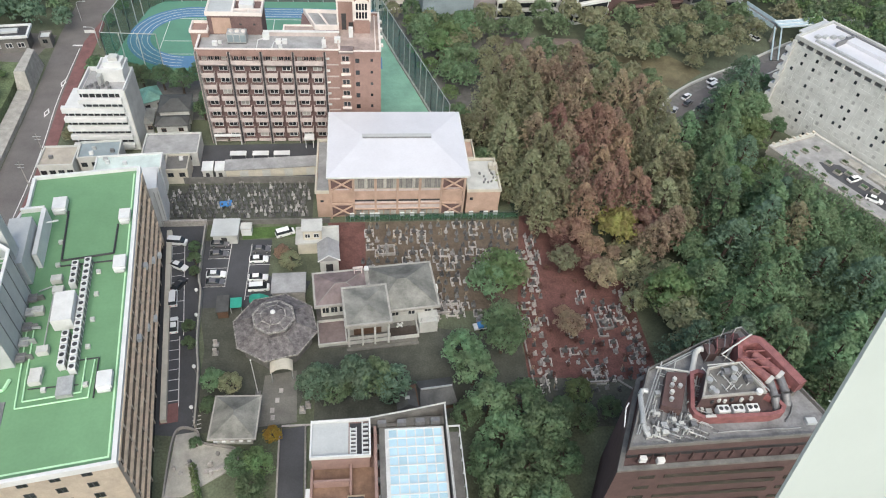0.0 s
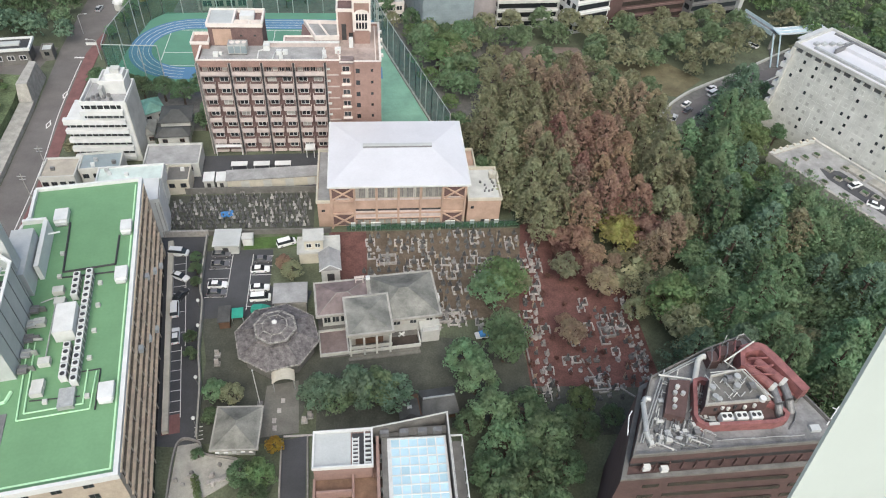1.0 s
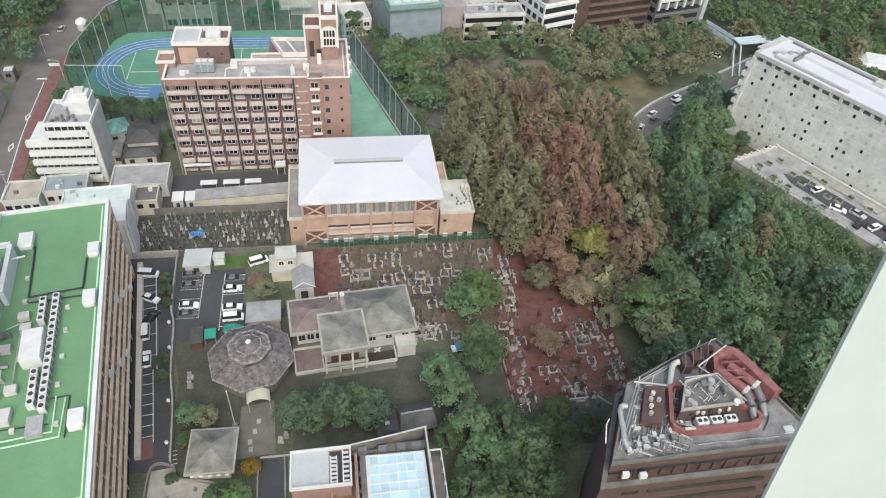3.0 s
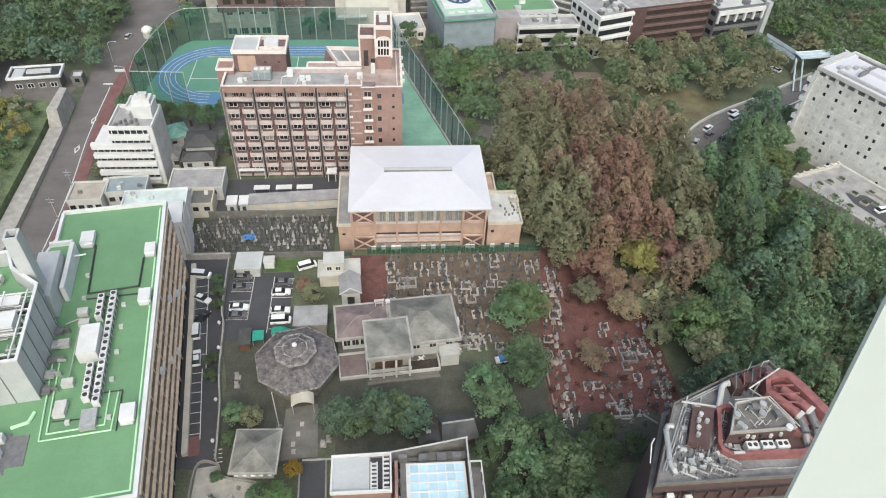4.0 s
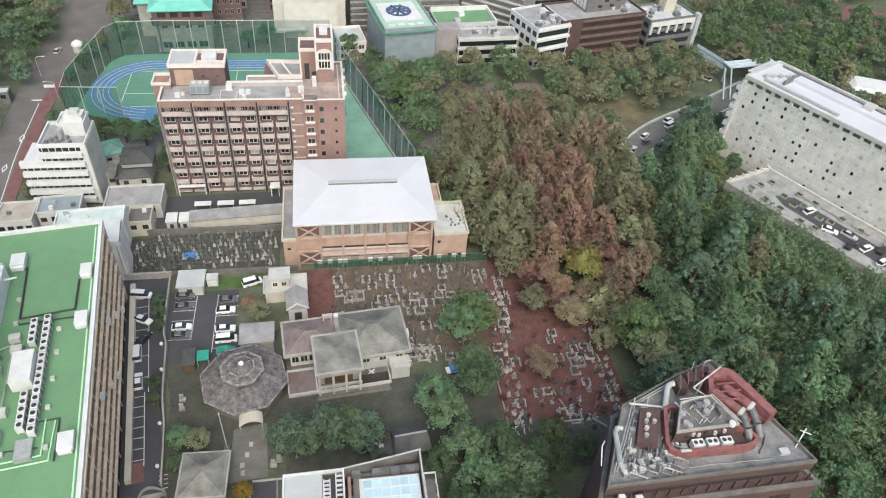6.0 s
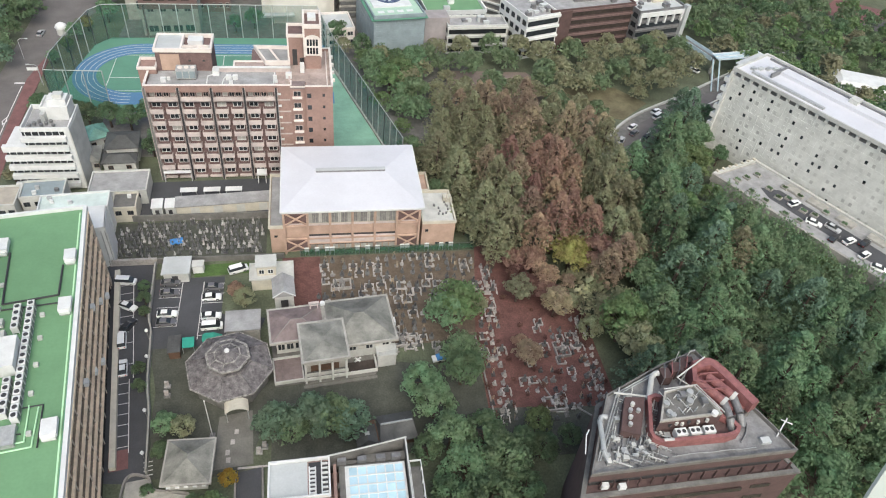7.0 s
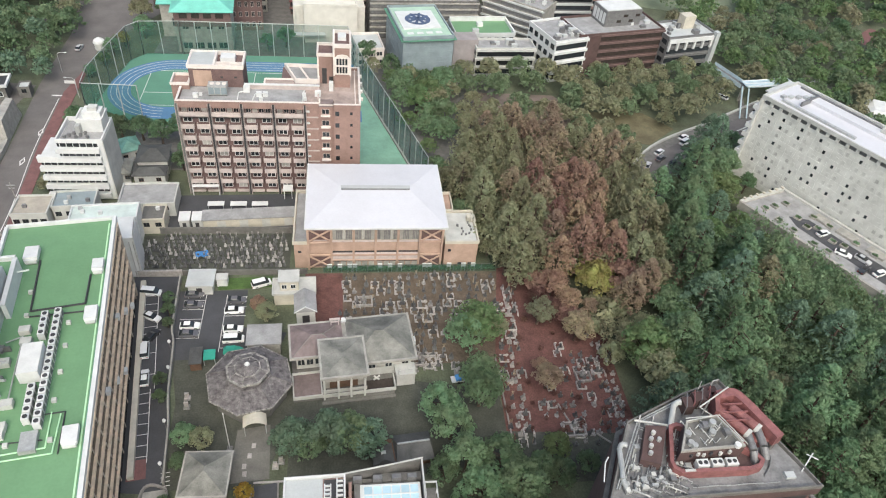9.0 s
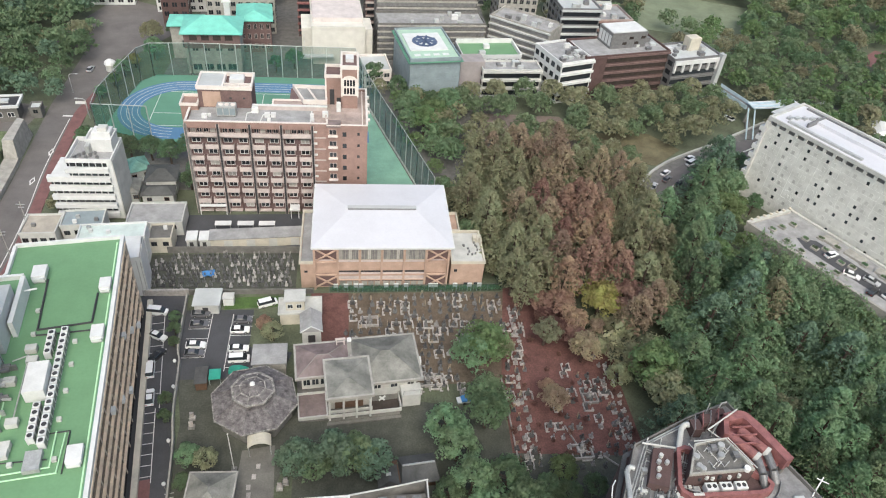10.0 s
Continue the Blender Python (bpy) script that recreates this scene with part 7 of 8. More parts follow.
# the wood of tall feathery conifers, olive to rust to green from west to east
def wood_tint(x, y):
    w_ = noise.noise(Vector((x * 0.06, y * 0.06, 3.0)))
    u = (x - 36) / 50 + w_ * 0.14 + random.uniform(-0.04, 0.04) + max(0.0, y - 150) * 0.004
    if u < 0.16:
        return "olive"
    if u < 0.27:
        return random.choice(("olive", "brown"))
    if u < 0.66:
        return random.choice(("rust", "brown", "rust") if y < 156 else ("brown", "olive", "brown"))
    if u < 0.86:
        return random.choice(("brown", "olive", "olive"))
    return random.choice(("green", "green", "olive") if y < 146 else ("olive", "olive", "brown"))


for x, y in scatter([(37, 132), (31, 152), (34, 178), (48, 184), (70, 180), (84, 163), (86, 138), (88, 122), (76, 112), (64, 103), (48, 106), (41, 118)], 5.0, 3):
    if 53.5 < x < 65.5 and y < 122:
        continue
    s_ = random.uniform(0.85, 1.2)
    if y < 117 and x < 57:
        tree("broad", random.choice(("rust", "rust", "red", "brown")), x, y, s_ * 0.72, s_ * 0.62, "conifer wood")
    elif y < 118 and random.random() < 0.4:
        tree("broad", random.choice(("rust", "brown", "brown")), x, y, s_ * 1.05, s_ * 0.95, "conifer wood")
    else:
        tree("plume", wood_tint(x, y), x, y, s_ * 1.06, s_ * random.uniform(0.84, 1.0), "conifer wood")
# the green wood between the tower and the hotel
for x, y in scatter([(62, 66), (74, 56), (100, 40), (140, 40), (150, 78), (134, 108), (112, 142), (108, 150), (120, 172), (114, 177), (100, 164), (93, 150), (90, 138), (90, 118), (66, 100)], 6.4, 8, (RED_A, [(112, 90), (126, 90), (132, 103), (114, 108)], HOTEL_A, ROAD_A)):
    k_ = noise.noise(Vector((x * 0.05, y * 0.05, 9.0))) + random.uniform(-0.12, 0.12)
    if k_ > 0.16:
        s_ = random.uniform(0.95, 1.4)
        tree("cone", random.choice(("green", "blue", "dark")), x, y, s_, s_ * random.uniform(0.95, 1.15), "green wood")
    elif k_ > -0.06:
        s_ = random.uniform(0.95, 1.35)
        tree("plume", random.choice(("green", "blue", "green")), x, y, s_ * 1.15, s_ * random.uniform(0.8, 1.0), "green wood")
    else:
        s_ = random.uniform(1.05, 1.6)
        tree(random.choice(("broad", "wide", "broad")), random.choice(("green", "dark", "green", "bright", "olive")), x, y, s_, s_ * random.uniform(0.85, 1.0), "green wood")
for kind, x, y, s, tint in (("plume", 93, 111, 1.3, "green"), ("plume", 89, 108, 1.1, "green"), ("plume", 97, 107, 1.2, "olive"), ("plume", 92, 105, 1.05, "green"), ("cone", 98, 118, 1.1, "blue"), ("cone", 103, 122, 1.0, "blue"),
                            ("plume", 106, 90, 1.2, "blue"), ("plume", 110, 86, 1.05, "green"), ("plume", 113, 83, 1.0, "blue"), ("plume", 117, 80, 0.95, "green"), ("plume", 86, 128, 1.2, "green"), ("plume", 90, 133, 1.15, "green"), ("plume", 88, 122, 1.1, "blue"), ("plume", 92, 140, 1.1, "green"), ("broad", 76, 98, 1.2, "green"), ("broad", 70, 92, 1.1, "bright"), ("wide", 82, 92, 1.3, "green"), ("wide", 90, 92, 1.4, "green")):
    tree(kind, tint, x, y, s * 1.1, s, "green wood")
for x, y in scatter([tuple((pose(118.8, 170.8, 0, 0, 0, -60.9) @ Vector((u, w, 0)))[:2]) for u, w in ((13, -28), (32, -40), (98, -40), (98, -24), (20, -23))], 5.4, 18):
    tree(random.choice(("broad", "wide")), random.choice(("green", "dark", "bright", "green")), x, y, random.uniform(0.9, 1.15), random.uniform(0.75, 0.98), "green wood")
# broad green trees between the curving road and the hotel's end
for x, y, s, tint in ((106.5, 161.0, 1.0, "green"), (112.6, 163.4, 1.05, "bright"), (118.6, 170.4, 0.95, "dark"), (105.0, 154.0, 1.1, "green"), (121.4, 177.6, 0.8, "dark"), (111.6, 154.4, 1.1, "bright"), (114.8, 169.0, 0.95, "dark"), (127.2, 183.4, 0.7, "dark")):
    tree("wide" if tint == "green" else "broad", tint, x, y, s * 1.15, s * 0.92, "green wood")
# single trees of the graveyard and the temple grounds
for kind, tint, x, y, s in (
        ("wide", "yellow", 60.6, 116.6, 1.05), ("broad", "yellow", 60.5, 116.4, 0.85), ("bush", "pale", 61.4, 106.0, 1.8), ("broad", "bright", 66.3, 92.5, 0.85), ("bush", "pale", 66.8, 92.0, 1.5),
        ("broad", "greyish", 44.8, 106.8, 0.75), ("broad", "brown", 52.5, 101.5, 0.8), ("broad", "red", 46.0, 113.4, 0.5), ("broad", "rust", 49.8, 115.4, 0.8),
        ("wide", "olive", 62.5, 97.5, 0.95), ("broad", "olive", 58.5, 94.0, 0.6), ("broad", "brown", 42.6, 88.2, 0.65), ("broad", "rust", 42.0, 92.0, 0.45),
        ("wide", "bright", 30.0, 102.5, 1.1), ("broad", "olive", 33.6, 103.4, 0.6), ("broad", "green", 26.4, 100.0, 0.9), ("wide", "green", 28.2, 89.6, 0.9), ("broad", "dark", 27.5, 84.5, 0.9), ("broad", "green", 18.6, 81.8, 0.85), ("broad", "green", 20.5, 77.0, 0.9),
        ("broad", "green", 22.5, 69.5, 0.9), ("wide", "green", 24.6, 63.2, 0.95), ("broad", "green", 32.0, 63.8, 1.0), ("broad", "dark", 29.0, 69.5, 0.85), ("broad", "green", 22.6, 51.6, 0.95), ("broad", "dark", 27.4, 55.5, 1.0), ("broad", "dark", 34.0, 57.0, 0.8), ("broad", "green", 28.0, 47.0, 0.9), ("broad", "dark", 20.4, 57.2, 0.85), ("broad", "dark", 20.0, 45.6, 0.8), ("broad", "green", 30.5, 50.5, 0.8), ("broad", "dark", 18.0, 68.0, 0.6), ("broad", "dark", 32.0, 64.7, 0.7),
        ("broad", "bright", 40.6, 72.0, 0.6), ("broad", "dark", 36.5, 67.0, 0.7), ("broad", "dark", 40.0, 66.0, 0.65), ("broad", "dark", 46.4, 68.2, 0.5),
        ("broad", "blue", -10.1, 75.4, 0.85), ("broad", "blue", -3.0, 75.6, 0.95), ("broad", "green", 0.8, 75.6, 0.9), ("broad", "blue", 4.4, 75.0, 0.8), ("broad", "green", -6.6, 74.2, 0.7),
        ("broad", "olive", -26.8, 77.4, 0.5), ("broad", "green", -30.4, 78.6, 0.5), ("broad", "dark", -30.6, 73.4, 0.38), ("broad", "bright", -20.2, 60.4, 0.62), ("broad", "dark", -23.4, 60.8, 0.55), ("broad", "dark", -20.8, 56.0, 0.6), ("broad", "gold", -18.3, 66.6, 0.36),
        ("broad", "olive", -17.4, 109.6, 0.5), ("broad", "rust", -19.4, 112.8, 0.42), ("broad", "dark", -39.6, 116, 0.3), ("broad", "dark", -39.0, 112, 0.34), ("broad", "dark", -38.6, 108.4, 0.28),
        ("broad", "dark", -37.3, 93, 0.3), ("broad", "dark", -36.6, 88.4, 0.32), ("broad", "dark", -32.0, 66, 0.26), ("wide", "olive", 36.6, 131, 0.6), ("wide", "olive", 36.2, 138, 0.7), ("wide", "green", 31.4, 144, 0.8), ("wide", "olive", 30, 158, 0.9), ("wide", "green", 27, 166, 0.7), ("broad", "olive", 42.6, 131.5, 0.6), ("broad", "olive", 45.2, 121.2, 0.5), ("broad", "rust", 47.6, 119.0, 0.5), ("broad", "rust", 51.2, 106.4, 0.6), ("broad", "rust", 52.4, 110.4, 0.7), ("bush", "olive", 57.0, 104.0, 2.2), ("broad", "brown", 57.6, 109.0, 0.5), ("broad", "olive", 62.0, 109.6, 0.48), ("broad", "brown", 64.8, 113.4, 0.5), ("bush", "olive", 60.0, 112.4, 2.0), ("bush", "olive", 65.4, 108.6, 2.4),
        ("broad", "dark", -64.5, 184, 0.7), ("broad", "dark", -58.4, 183, 0.75), ("broad", "dark", -52.6, 181, 0.75), ("broad", "dark", -47.6, 183.4, 0.8), ("broad", "dark", -68.6, 187, 0.6), ("broad", "dark", -78.8, 190.6, 0.6), ("broad", "dark", -74.6, 186.4, 0.55), ("broad", "olive", -77.4, 158, 0.45), ("broad", "olive", -77.6, 163, 0.4), ("broad", "dark", -44.6, 168, 0.6), ("broad", "dark", -43.8, 174, 0.6),
        ("broad", "bright", -80, 228, 0.5), ("broad", "green", -78.6, 236, 0.6), ("broad", "yellow", -76.4, 243, 0.5), ("broad", "green", -82, 220, 0.45), ("broad", "green", -71, 250, 0.8), ("broad", "olive", -74, 262, 0.9), ("broad", "dark", -66, 268, 0.8),
        ("broad", "bright", 24, 200, 1.0), ("broad", "bright", 27.5, 205, 1.05), ("bush", "pale", 28, 203, 1.5), ("wide", "green", 20, 213, 1.0), ("broad", "green", 33, 213, 1.0), ("broad", "dark", -20.6, 246.5, 0.7), ("broad", "dark", -27, 243, 0.6)):
    tree(kind, tint, x, y, s * 1.3, s * 1.15, "single trees")
tree("broad", "dark", 120.4, 157.8, 0.75, 0.8, "single trees")
for x, y in scatter([(-150, 112), (-101, 132), (-100, 140), (-101.5, 176), (-103, 190), (-138, 194), (-150, 180)], 3.4, 12):
    b = tree("bush", random.choice(("yellow", "green", "bright", "bright", "yellow", "olive")), x, y, random.uniform(0.9, 2.3), None, "garden shrubs")
    b.location.z = 3.35
for x, y in scatter([(-122, 150), (-106, 150), (-108, 170), (-120, 172)], 6.5, 14):
    b = tree("bush", "pale", x, y, 0.7, None, "garden shrubs")
    b.location.z = 3.6


def far_wood(name, label, polys, gap, seed, tints, size, avoid=(), kinds=("broad", "broad", "wide"), quads=430, grow=1.75, lift=-0.6):
    """Woods too far off to count, one mesh for each tint."""
    rs = np.random.RandomState(seed)
    pool = {t: [[], [], 0] for t in tints}
    for k, poly in enumerate(polys):
        for x, y in scatter(poly, gap, seed + k, avoid):
            t = tints[rs.randint(len(tints))]
            s = size * (0.75 + 0.5 * rs.rand())
            V, Fc = crown_shape(kinds[rs.randint(len(kinds))], rs.randint(9999), quads)
            c = V.reshape(-1, 4, 3).mean(1, keepdims=True)
            V = (c + (V.reshape(-1, 4, 3) - c) * grow).reshape(-1, 3)
            V = V * s * np.array((1, 1, 0.95)) + np.array((x, y, lift))
            pool[t][0].append(V)
            pool[t][1].append(Fc + pool[t][2])
            pool[t][2] += len(V)
    for t, (V, Fc, n) in pool.items():
        if n:
            tagged(part(name, raw_mesh(name, np.concatenate(V), np.concatenate(Fc), KINDS[t][0]), None), label, "wood", kind="stuff")


far_wood("far_wood", "mixed green woodland beyond the hotel", [[(142, 190), (160, 184), (176, 176), (190, 150), (260, 150), (330, 220), (340, 360), (190, 370), (120, 360), (132, 300), (150, 284), (128, 262), (118, 256), (144, 250), (150, 236), (156, 222)]], 6.8, 21, ("green", "bright", "olive", "green", "bright", "dark"), 1.15,
         (HOTEL_A, [(186, 190), (214, 186), (214, 212), (190, 212)], [(222, 264), (236, 254), (330, 262), (330, 280), (240, 288)], [(128, 300), (176, 286), (200, 330), (150, 350)]))
far_wood("far_wood", "dark green woodland across the road", [[(-94.5, 214), (-96, 232), (-93, 258), (-112, 262), (-100, 296), (-120, 330), (-300, 330), (-300, 210), (-150, 215), (-120, 214)]], 7.0, 31, ("dark", "dark", "green", "blue"), 1.25)
far_wood("far_wood", "street trees between the far buildings", [[(-62, 262), (-40, 266), (-40, 274), (-62, 274)], [(-130, 250), (-98, 262), (-96, 290), (-130, 300)], [(-60, 312), (130, 292), (130, 316), (-60, 330)], [(-96, 310), (-60, 312), (-60, 330), (-96, 330)]], 9.0, 41, ("dark", "green", "olive"), 1.0)
far_wood("clearing_wood", "olive and brown trees round the bare clearing", [[(24, 182), (34, 190), (70, 190), (90, 180), (106, 192), (122, 201), (138, 211), (136, 232), (60, 226), (30, 222)]], 6.2, 65, ("olive", "olive", "olive", "green", "green"), 1.05, (CLEARING, ROAD_A, rect(82, 104, 187, 199)), ("broad", "wide"), 800, 1.55)
far_wood("clearing_wood", "green trees beside the ball net", [[(26, 172), (34, 182), (30, 222), (12, 226), (6, 242), (10, 222), (18, 198)]], 5.6, 67, ("green", "bright", "olive", "dark"), 0.9, (), ("broad", "wide"), 800, 1.55)
# Wood clumps are oversized so gaps between the trees look lit, not dark.
for poly, seed, size, gap in (([(33, 96), (46, 128), (60, 104), (60, 78), (33, 76)], 51, 0.8, 4.2), ([(37, 130), (31, 152), (34, 178), (48, 184), (70, 180), (84, 163), (88, 124), (78, 121), (66, 123), (52, 122), (46, 128)], 52, 4.6, 3.6), ([(66, 70), (90, 60), (130, 50), (140, 90), (112, 140), (90, 120), (66, 98)], 53, 4.4, 4.0)):
    V_, F_, n_ = [], [], 0
    for x, y in scatter(poly, gap, seed):
        V, Fc = crown_shape("bush", int(x * 10) % 997, 110 if size < 2 else 330)
        if size > 2:
            c_ = V.reshape(-1, 4, 3).mean(1, keepdims=True)
            V = (c_ + (V.reshape(-1, 4, 3) - c_) * 0.34).reshape(-1, 3)
        V_.append(V * 0.9 * size * (0.8 + 0.4 * ((x * 7.3) % 1)) * np.array((1, 1, 1.0 if size < 2 else 1.25)) + np.array((x, y, 0)))
        F_.append(Fc + n_)
        n_ += len(V)
    tagged(part("undergrowth", raw_mesh("undergrowth", np.concatenate(V_), np.concatenate(F_), (L_redbush, L_olive, L_green)[seed - 51]), None), "dense understorey beneath the trees", "undergrowth", kind="stuff")

# ---- graves ----
M_kerbstone = material("pale_kerb_stone", (0.42, 0.4, 0.38), 0.7, vary=0.15, scale=1.5, stain=0.3, fine=7.0, objvary=0.2)


def rock_box(bm, x0, x1, y0, y1, z0, z1, b=0.05):
    """A block whose upper edge is chamfered."""
    lo = [bm.verts.new(p) for p in ((x0, y0, z0), (x1, y0, z0), (x1, y1, z0), (x0, y1, z0))]
    mi = [bm.verts.new(p) for p in ((x0, y0, z1 - b), (x1, y0, z1 - b), (x1, y1, z1 - b), (x0, y1, z1 - b))]
    hi = [bm.verts.new(p) for p in ((x0 + b, y0 + b, z1), (x1 - b, y0 + b, z1), (x1 - b, y1 - b, z1), (x0 + b, y1 - b, z1))]
    bm.faces.new(hi)
    for i in range(4):
        j = (i + 1) % 4
        bm.faces.new((lo[i], lo[j], mi[j], mi[i]))
        bm.faces.new((mi[i], mi[j], hi[j], hi[i]))
    return bm


def rocks(*bs):
    bm = bmesh.new()
    for b in bs:
        rock_box(bm, *b)
    return bm


def grave_a(stone, label):
    o = tagged(new("gravestone"), label, "gravestone", "graves")
    part("plinth", rocks((-0.55, 0.55, -0.55, 0.55, 0, 0.3), (-0.4, 0.4, -0.4, 0.4, 0.3, 0.62)), stone, o)
    part("pillar", rocks((-0.2, 0.2, -0.2, 0.2, 0.62, 1.65)), stone, o)
    part("offering_stone", rocks((-0.22, 0.22, -0.85, -0.6, 0, 0.35)), stone, o)
    return o


def grave_b(stone, kerb, label):
    o = tagged(new("grave_plot"), label, "grave", "graves")
    part("kerb", B((-1.15, -0.97, -1.2, 1.15, 0, 0.5), (0.97, 1.15, -1.2, 1.15, 0, 0.5), (-0.97, 0.97, 0.98, 1.15, 0, 0.55), (-0.97, -0.35, -1.2, -1.04, 0, 0.4)), kerb, o)
    part("plinth", rocks((-0.6, 0.6, 0.1, 1.0, 0, 0.45), (-0.42, 0.42, 0.25, 0.95, 0.45, 0.8)), stone, o)
    part("pillar", rocks((-0.22, 0.22, 0.38, 0.82, 0.8, 1.95)), stone, o)
    for x in (-0.85, 0.85):
        part("lantern", rocks((x - 0.14, x + 0.14, -0.9, -0.62, 0, 0.6), (x - 0.2, x + 0.2, -0.96, -0.56, 0.6, 0.95)), kerb, o)
    return o


def grave_c(stone, label):
    o = tagged(new("gravestone"), label, "gravestone", "graves")
    part("plinth", rocks((-0.5, 0.5, -0.45, 0.45, 0, 0.35)), stone, o)
    part("pillar", rocks((-0.18, 0.18, -0.16, 0.16, 0.35, 1.3)), stone, o)
    for k in range(3):
        part("wooden_tablet", B((-0.3 + k * 0.22, -0.2 + k * 0.22, 0.42, 0.46, 0.1, 2.0 + 0.1 * k)), M_sotoba, o)
    return o


G_a = grave_a(M_stone, "grey granite gravestone on a stepped plinth")
G_b = grave_b(M_stonedark, M_kerbstone, "grave plot with a pale stone kerb and lanterns")
G_c = grave_c(M_stonedark, "dark gravestone with wooden memorial tablets behind")
G_d = grave_a(M_stonelight, "pale granite gravestone on a stepped plinth")
G_e = grave_a(M_stonedark, "dark polished gravestone on a stepped plinth")


def put_graves(poly, gx, gy, seed, mix, avoid=(), skew=0.0, drop=0.12, sc=1.0):
    rs = random.Random(seed)
    xs, ys = [p[0] for p in poly], [p[1] for p in poly]
    n = 0
    y = min(ys)
    r = 0
    while y < max(ys):
        x = min(xs)
        while x < max(xs):
            p = (x + rs.uniform(-0.35, 0.35) + skew * (y - min(ys)), y + rs.uniform(-0.35, 0.35))
            if inside(p, poly) and not any(inside(p, a) for a in avoid) and rs.random() > drop:
                src = rs.choice(mix)
                s = sc * rs.uniform(0.85, 1.15)
                made = copy_thing(src, pose(p[0], p[1], 0.04, 0, 0, rs.choice((0, 0, 180, 90)) + rs.uniform(-5, 5)))
                made.scale = (s, s, s * rs.uniform(0.85, 1.2))
                n += 1
            x += gx * rs.uniform(0.85, 1.2)
        y += gy
        r += 1
    return n


def far_graves(poly, gx, gy, seed, mats, drop=0.1):
    """Closely packed graves beyond counting, one mesh for each stone."""
    rs = random.Random(seed)
    bms = [bmesh.new() for _ in mats]
    xs, ys = [p[0] for p in poly], [p[1] for p in poly]
    y = min(ys)
    while y < max(ys):
        x = min(xs)
        while x < max(xs):
            px_, py_ = x + rs.uniform(-0.3, 0.3), y + rs.uniform(-0.3, 0.3)
            if inside((px_, py_), poly) and rs.random() > drop:
                bm, h, w = rs.choice(bms), rs.uniform(0.5, 1.0), rs.uniform(0.26, 0.42)
                rock_box(bm, px_ - w, px_ + w, py_ - w, py_ + w, 0.02, 0.45)
                rock_box(bm, px_ - w * 0.45, px_ + w * 0.45, py_ - w * 0.4, py_ + w * 0.4, 0.45, 0.6 + h)
                if rs.random() < 0.5:
                    for k in range(2):
                        box(bms[-1], px_ - 0.25 + k * 0.3, px_ - 0.15 + k * 0.3, py_ + w + 0.05, py_ + w + 0.1, 0.05, 1.3 + h * 0.6)
            x += gx * rs.uniform(0.85, 1.2)
        y += gy
    for bm, m in zip(bms, mats):
        tagged(part("gravestones", bm, m), "closely packed old gravestones and wooden tablets", "gravestones", kind="stuff")


far_graves([(-48, 126.4), (-14.5, 127.4), (-14.2, 139.4), (-42.5, 139.4), (-48, 136.5)], 1.2, 1.5, 1, (M_stonedark, M_stonedark, M_stonedark, M_stonedark, M_stone))
NG = 0
NG += put_graves([(0.5, 103.2), (15.4, 103.6), (15.6, 93), (24, 93), (37, 96), (38, 124.4), (0.2, 124.4), (-1.5, 110)], 2.1, 2.3, 2, (G_b, G_b, G_c, G_e, G_e, G_a, G_c, G_e), ([(24, 97), (34, 97), (34, 106), (24, 106)],), drop=0.22, sc=0.9)
NG += put_graves([(33, 74), (37.4, 72.6), (38.4, 96), (42, 120), (39.4, 124), (36, 110), (34, 94)], 1.9, 2.2, 3, (G_b, G_a, G_d, G_c), drop=0.1, sc=0.9)
NG += put_graves([(39, 72), (58, 74), (58.6, 88), (52, 100), (45, 100), (41, 86)], 2.2, 2.3, 4, (G_b, G_b, G_e, G_a, G_c, G_e), drop=0.38, sc=0.85)
NG += put_graves([(28, 68.5), (38, 68.5), (39, 71), (33, 72.5)], 2.4, 2.4, 9, (G_b, G_e, G_a), drop=0.3, sc=0.85)
NG += put_graves([(56, 76), (59, 76), (60, 98), (56.5, 104), (54.5, 100)], 1.7, 2.2, 6, (G_a, G_d, G_b), drop=0.1, sc=0.85)
G_a.matrix_basis = pose(50, 76.4, 0.05)
G_b.matrix_basis = pose(53.4, 92.2, 0.05, 0, 0, 4)
G_c.matrix_basis = pose(36.4, 112, 0.04)
G_d.matrix_basis = pose(35.6, 90.2, 0.05)
G_e.matrix_basis = pose(35.4, 101, 0.04)
for x0, y0, w, d in ((46.4, 77.4, 4.6, 3.4), (51.8, 90.6, 3.4, 2.6), (4.4, 114.8, 4.2, 3.0), (16.6, 96.4, 6.4, 2.6)):
    e = thing("family_grave_wall", "low pale stone enclosure round family graves", "grave wall", x0, y0, 0.05, 2, "grave walls")
    part("wall", ring(bmesh.new(), rect(-w / 2, w / 2, -d / 2, d / 2), 0.3, 0, 0.8), M_stonelight, e)
    part("plinth", rocks((-0.7, 0.7, 0, d / 2 - 0.4, 0, 0.6)), M_stone, e)
    part("pillar", rocks((-0.28, 0.28, 0.3, 0.8, 0.6, 2.0)), M_stone, e)
tagged(part("path_kerb", B((33.0, 33.3, 72, 97, 0, 0.35)), M_stonelight), "pale kerb beside the graveyard path", "kerb", kind="structure")
for a_, b_ in (((47, 76), (44.5, 84)), ((50.8, 76.4), (56.8, 70.8))):
    tagged(part("path_kerb", tube(bmesh.new(), (*a_, 0.2), (*b_, 0.2), 0.22, seg=6), M_stonelight), "pale edging of a graveyard path", "kerb", kind="structure")
tp_ = thing("blue_sheet", "crumpled blue tarpaulin among the graves", "tarpaulin", -34.6, 131.4, 0.2, 10)
_bm = bmesh.new()
bmesh.ops.create_grid(_bm, x_segments=10, y_segments=7, size=1)
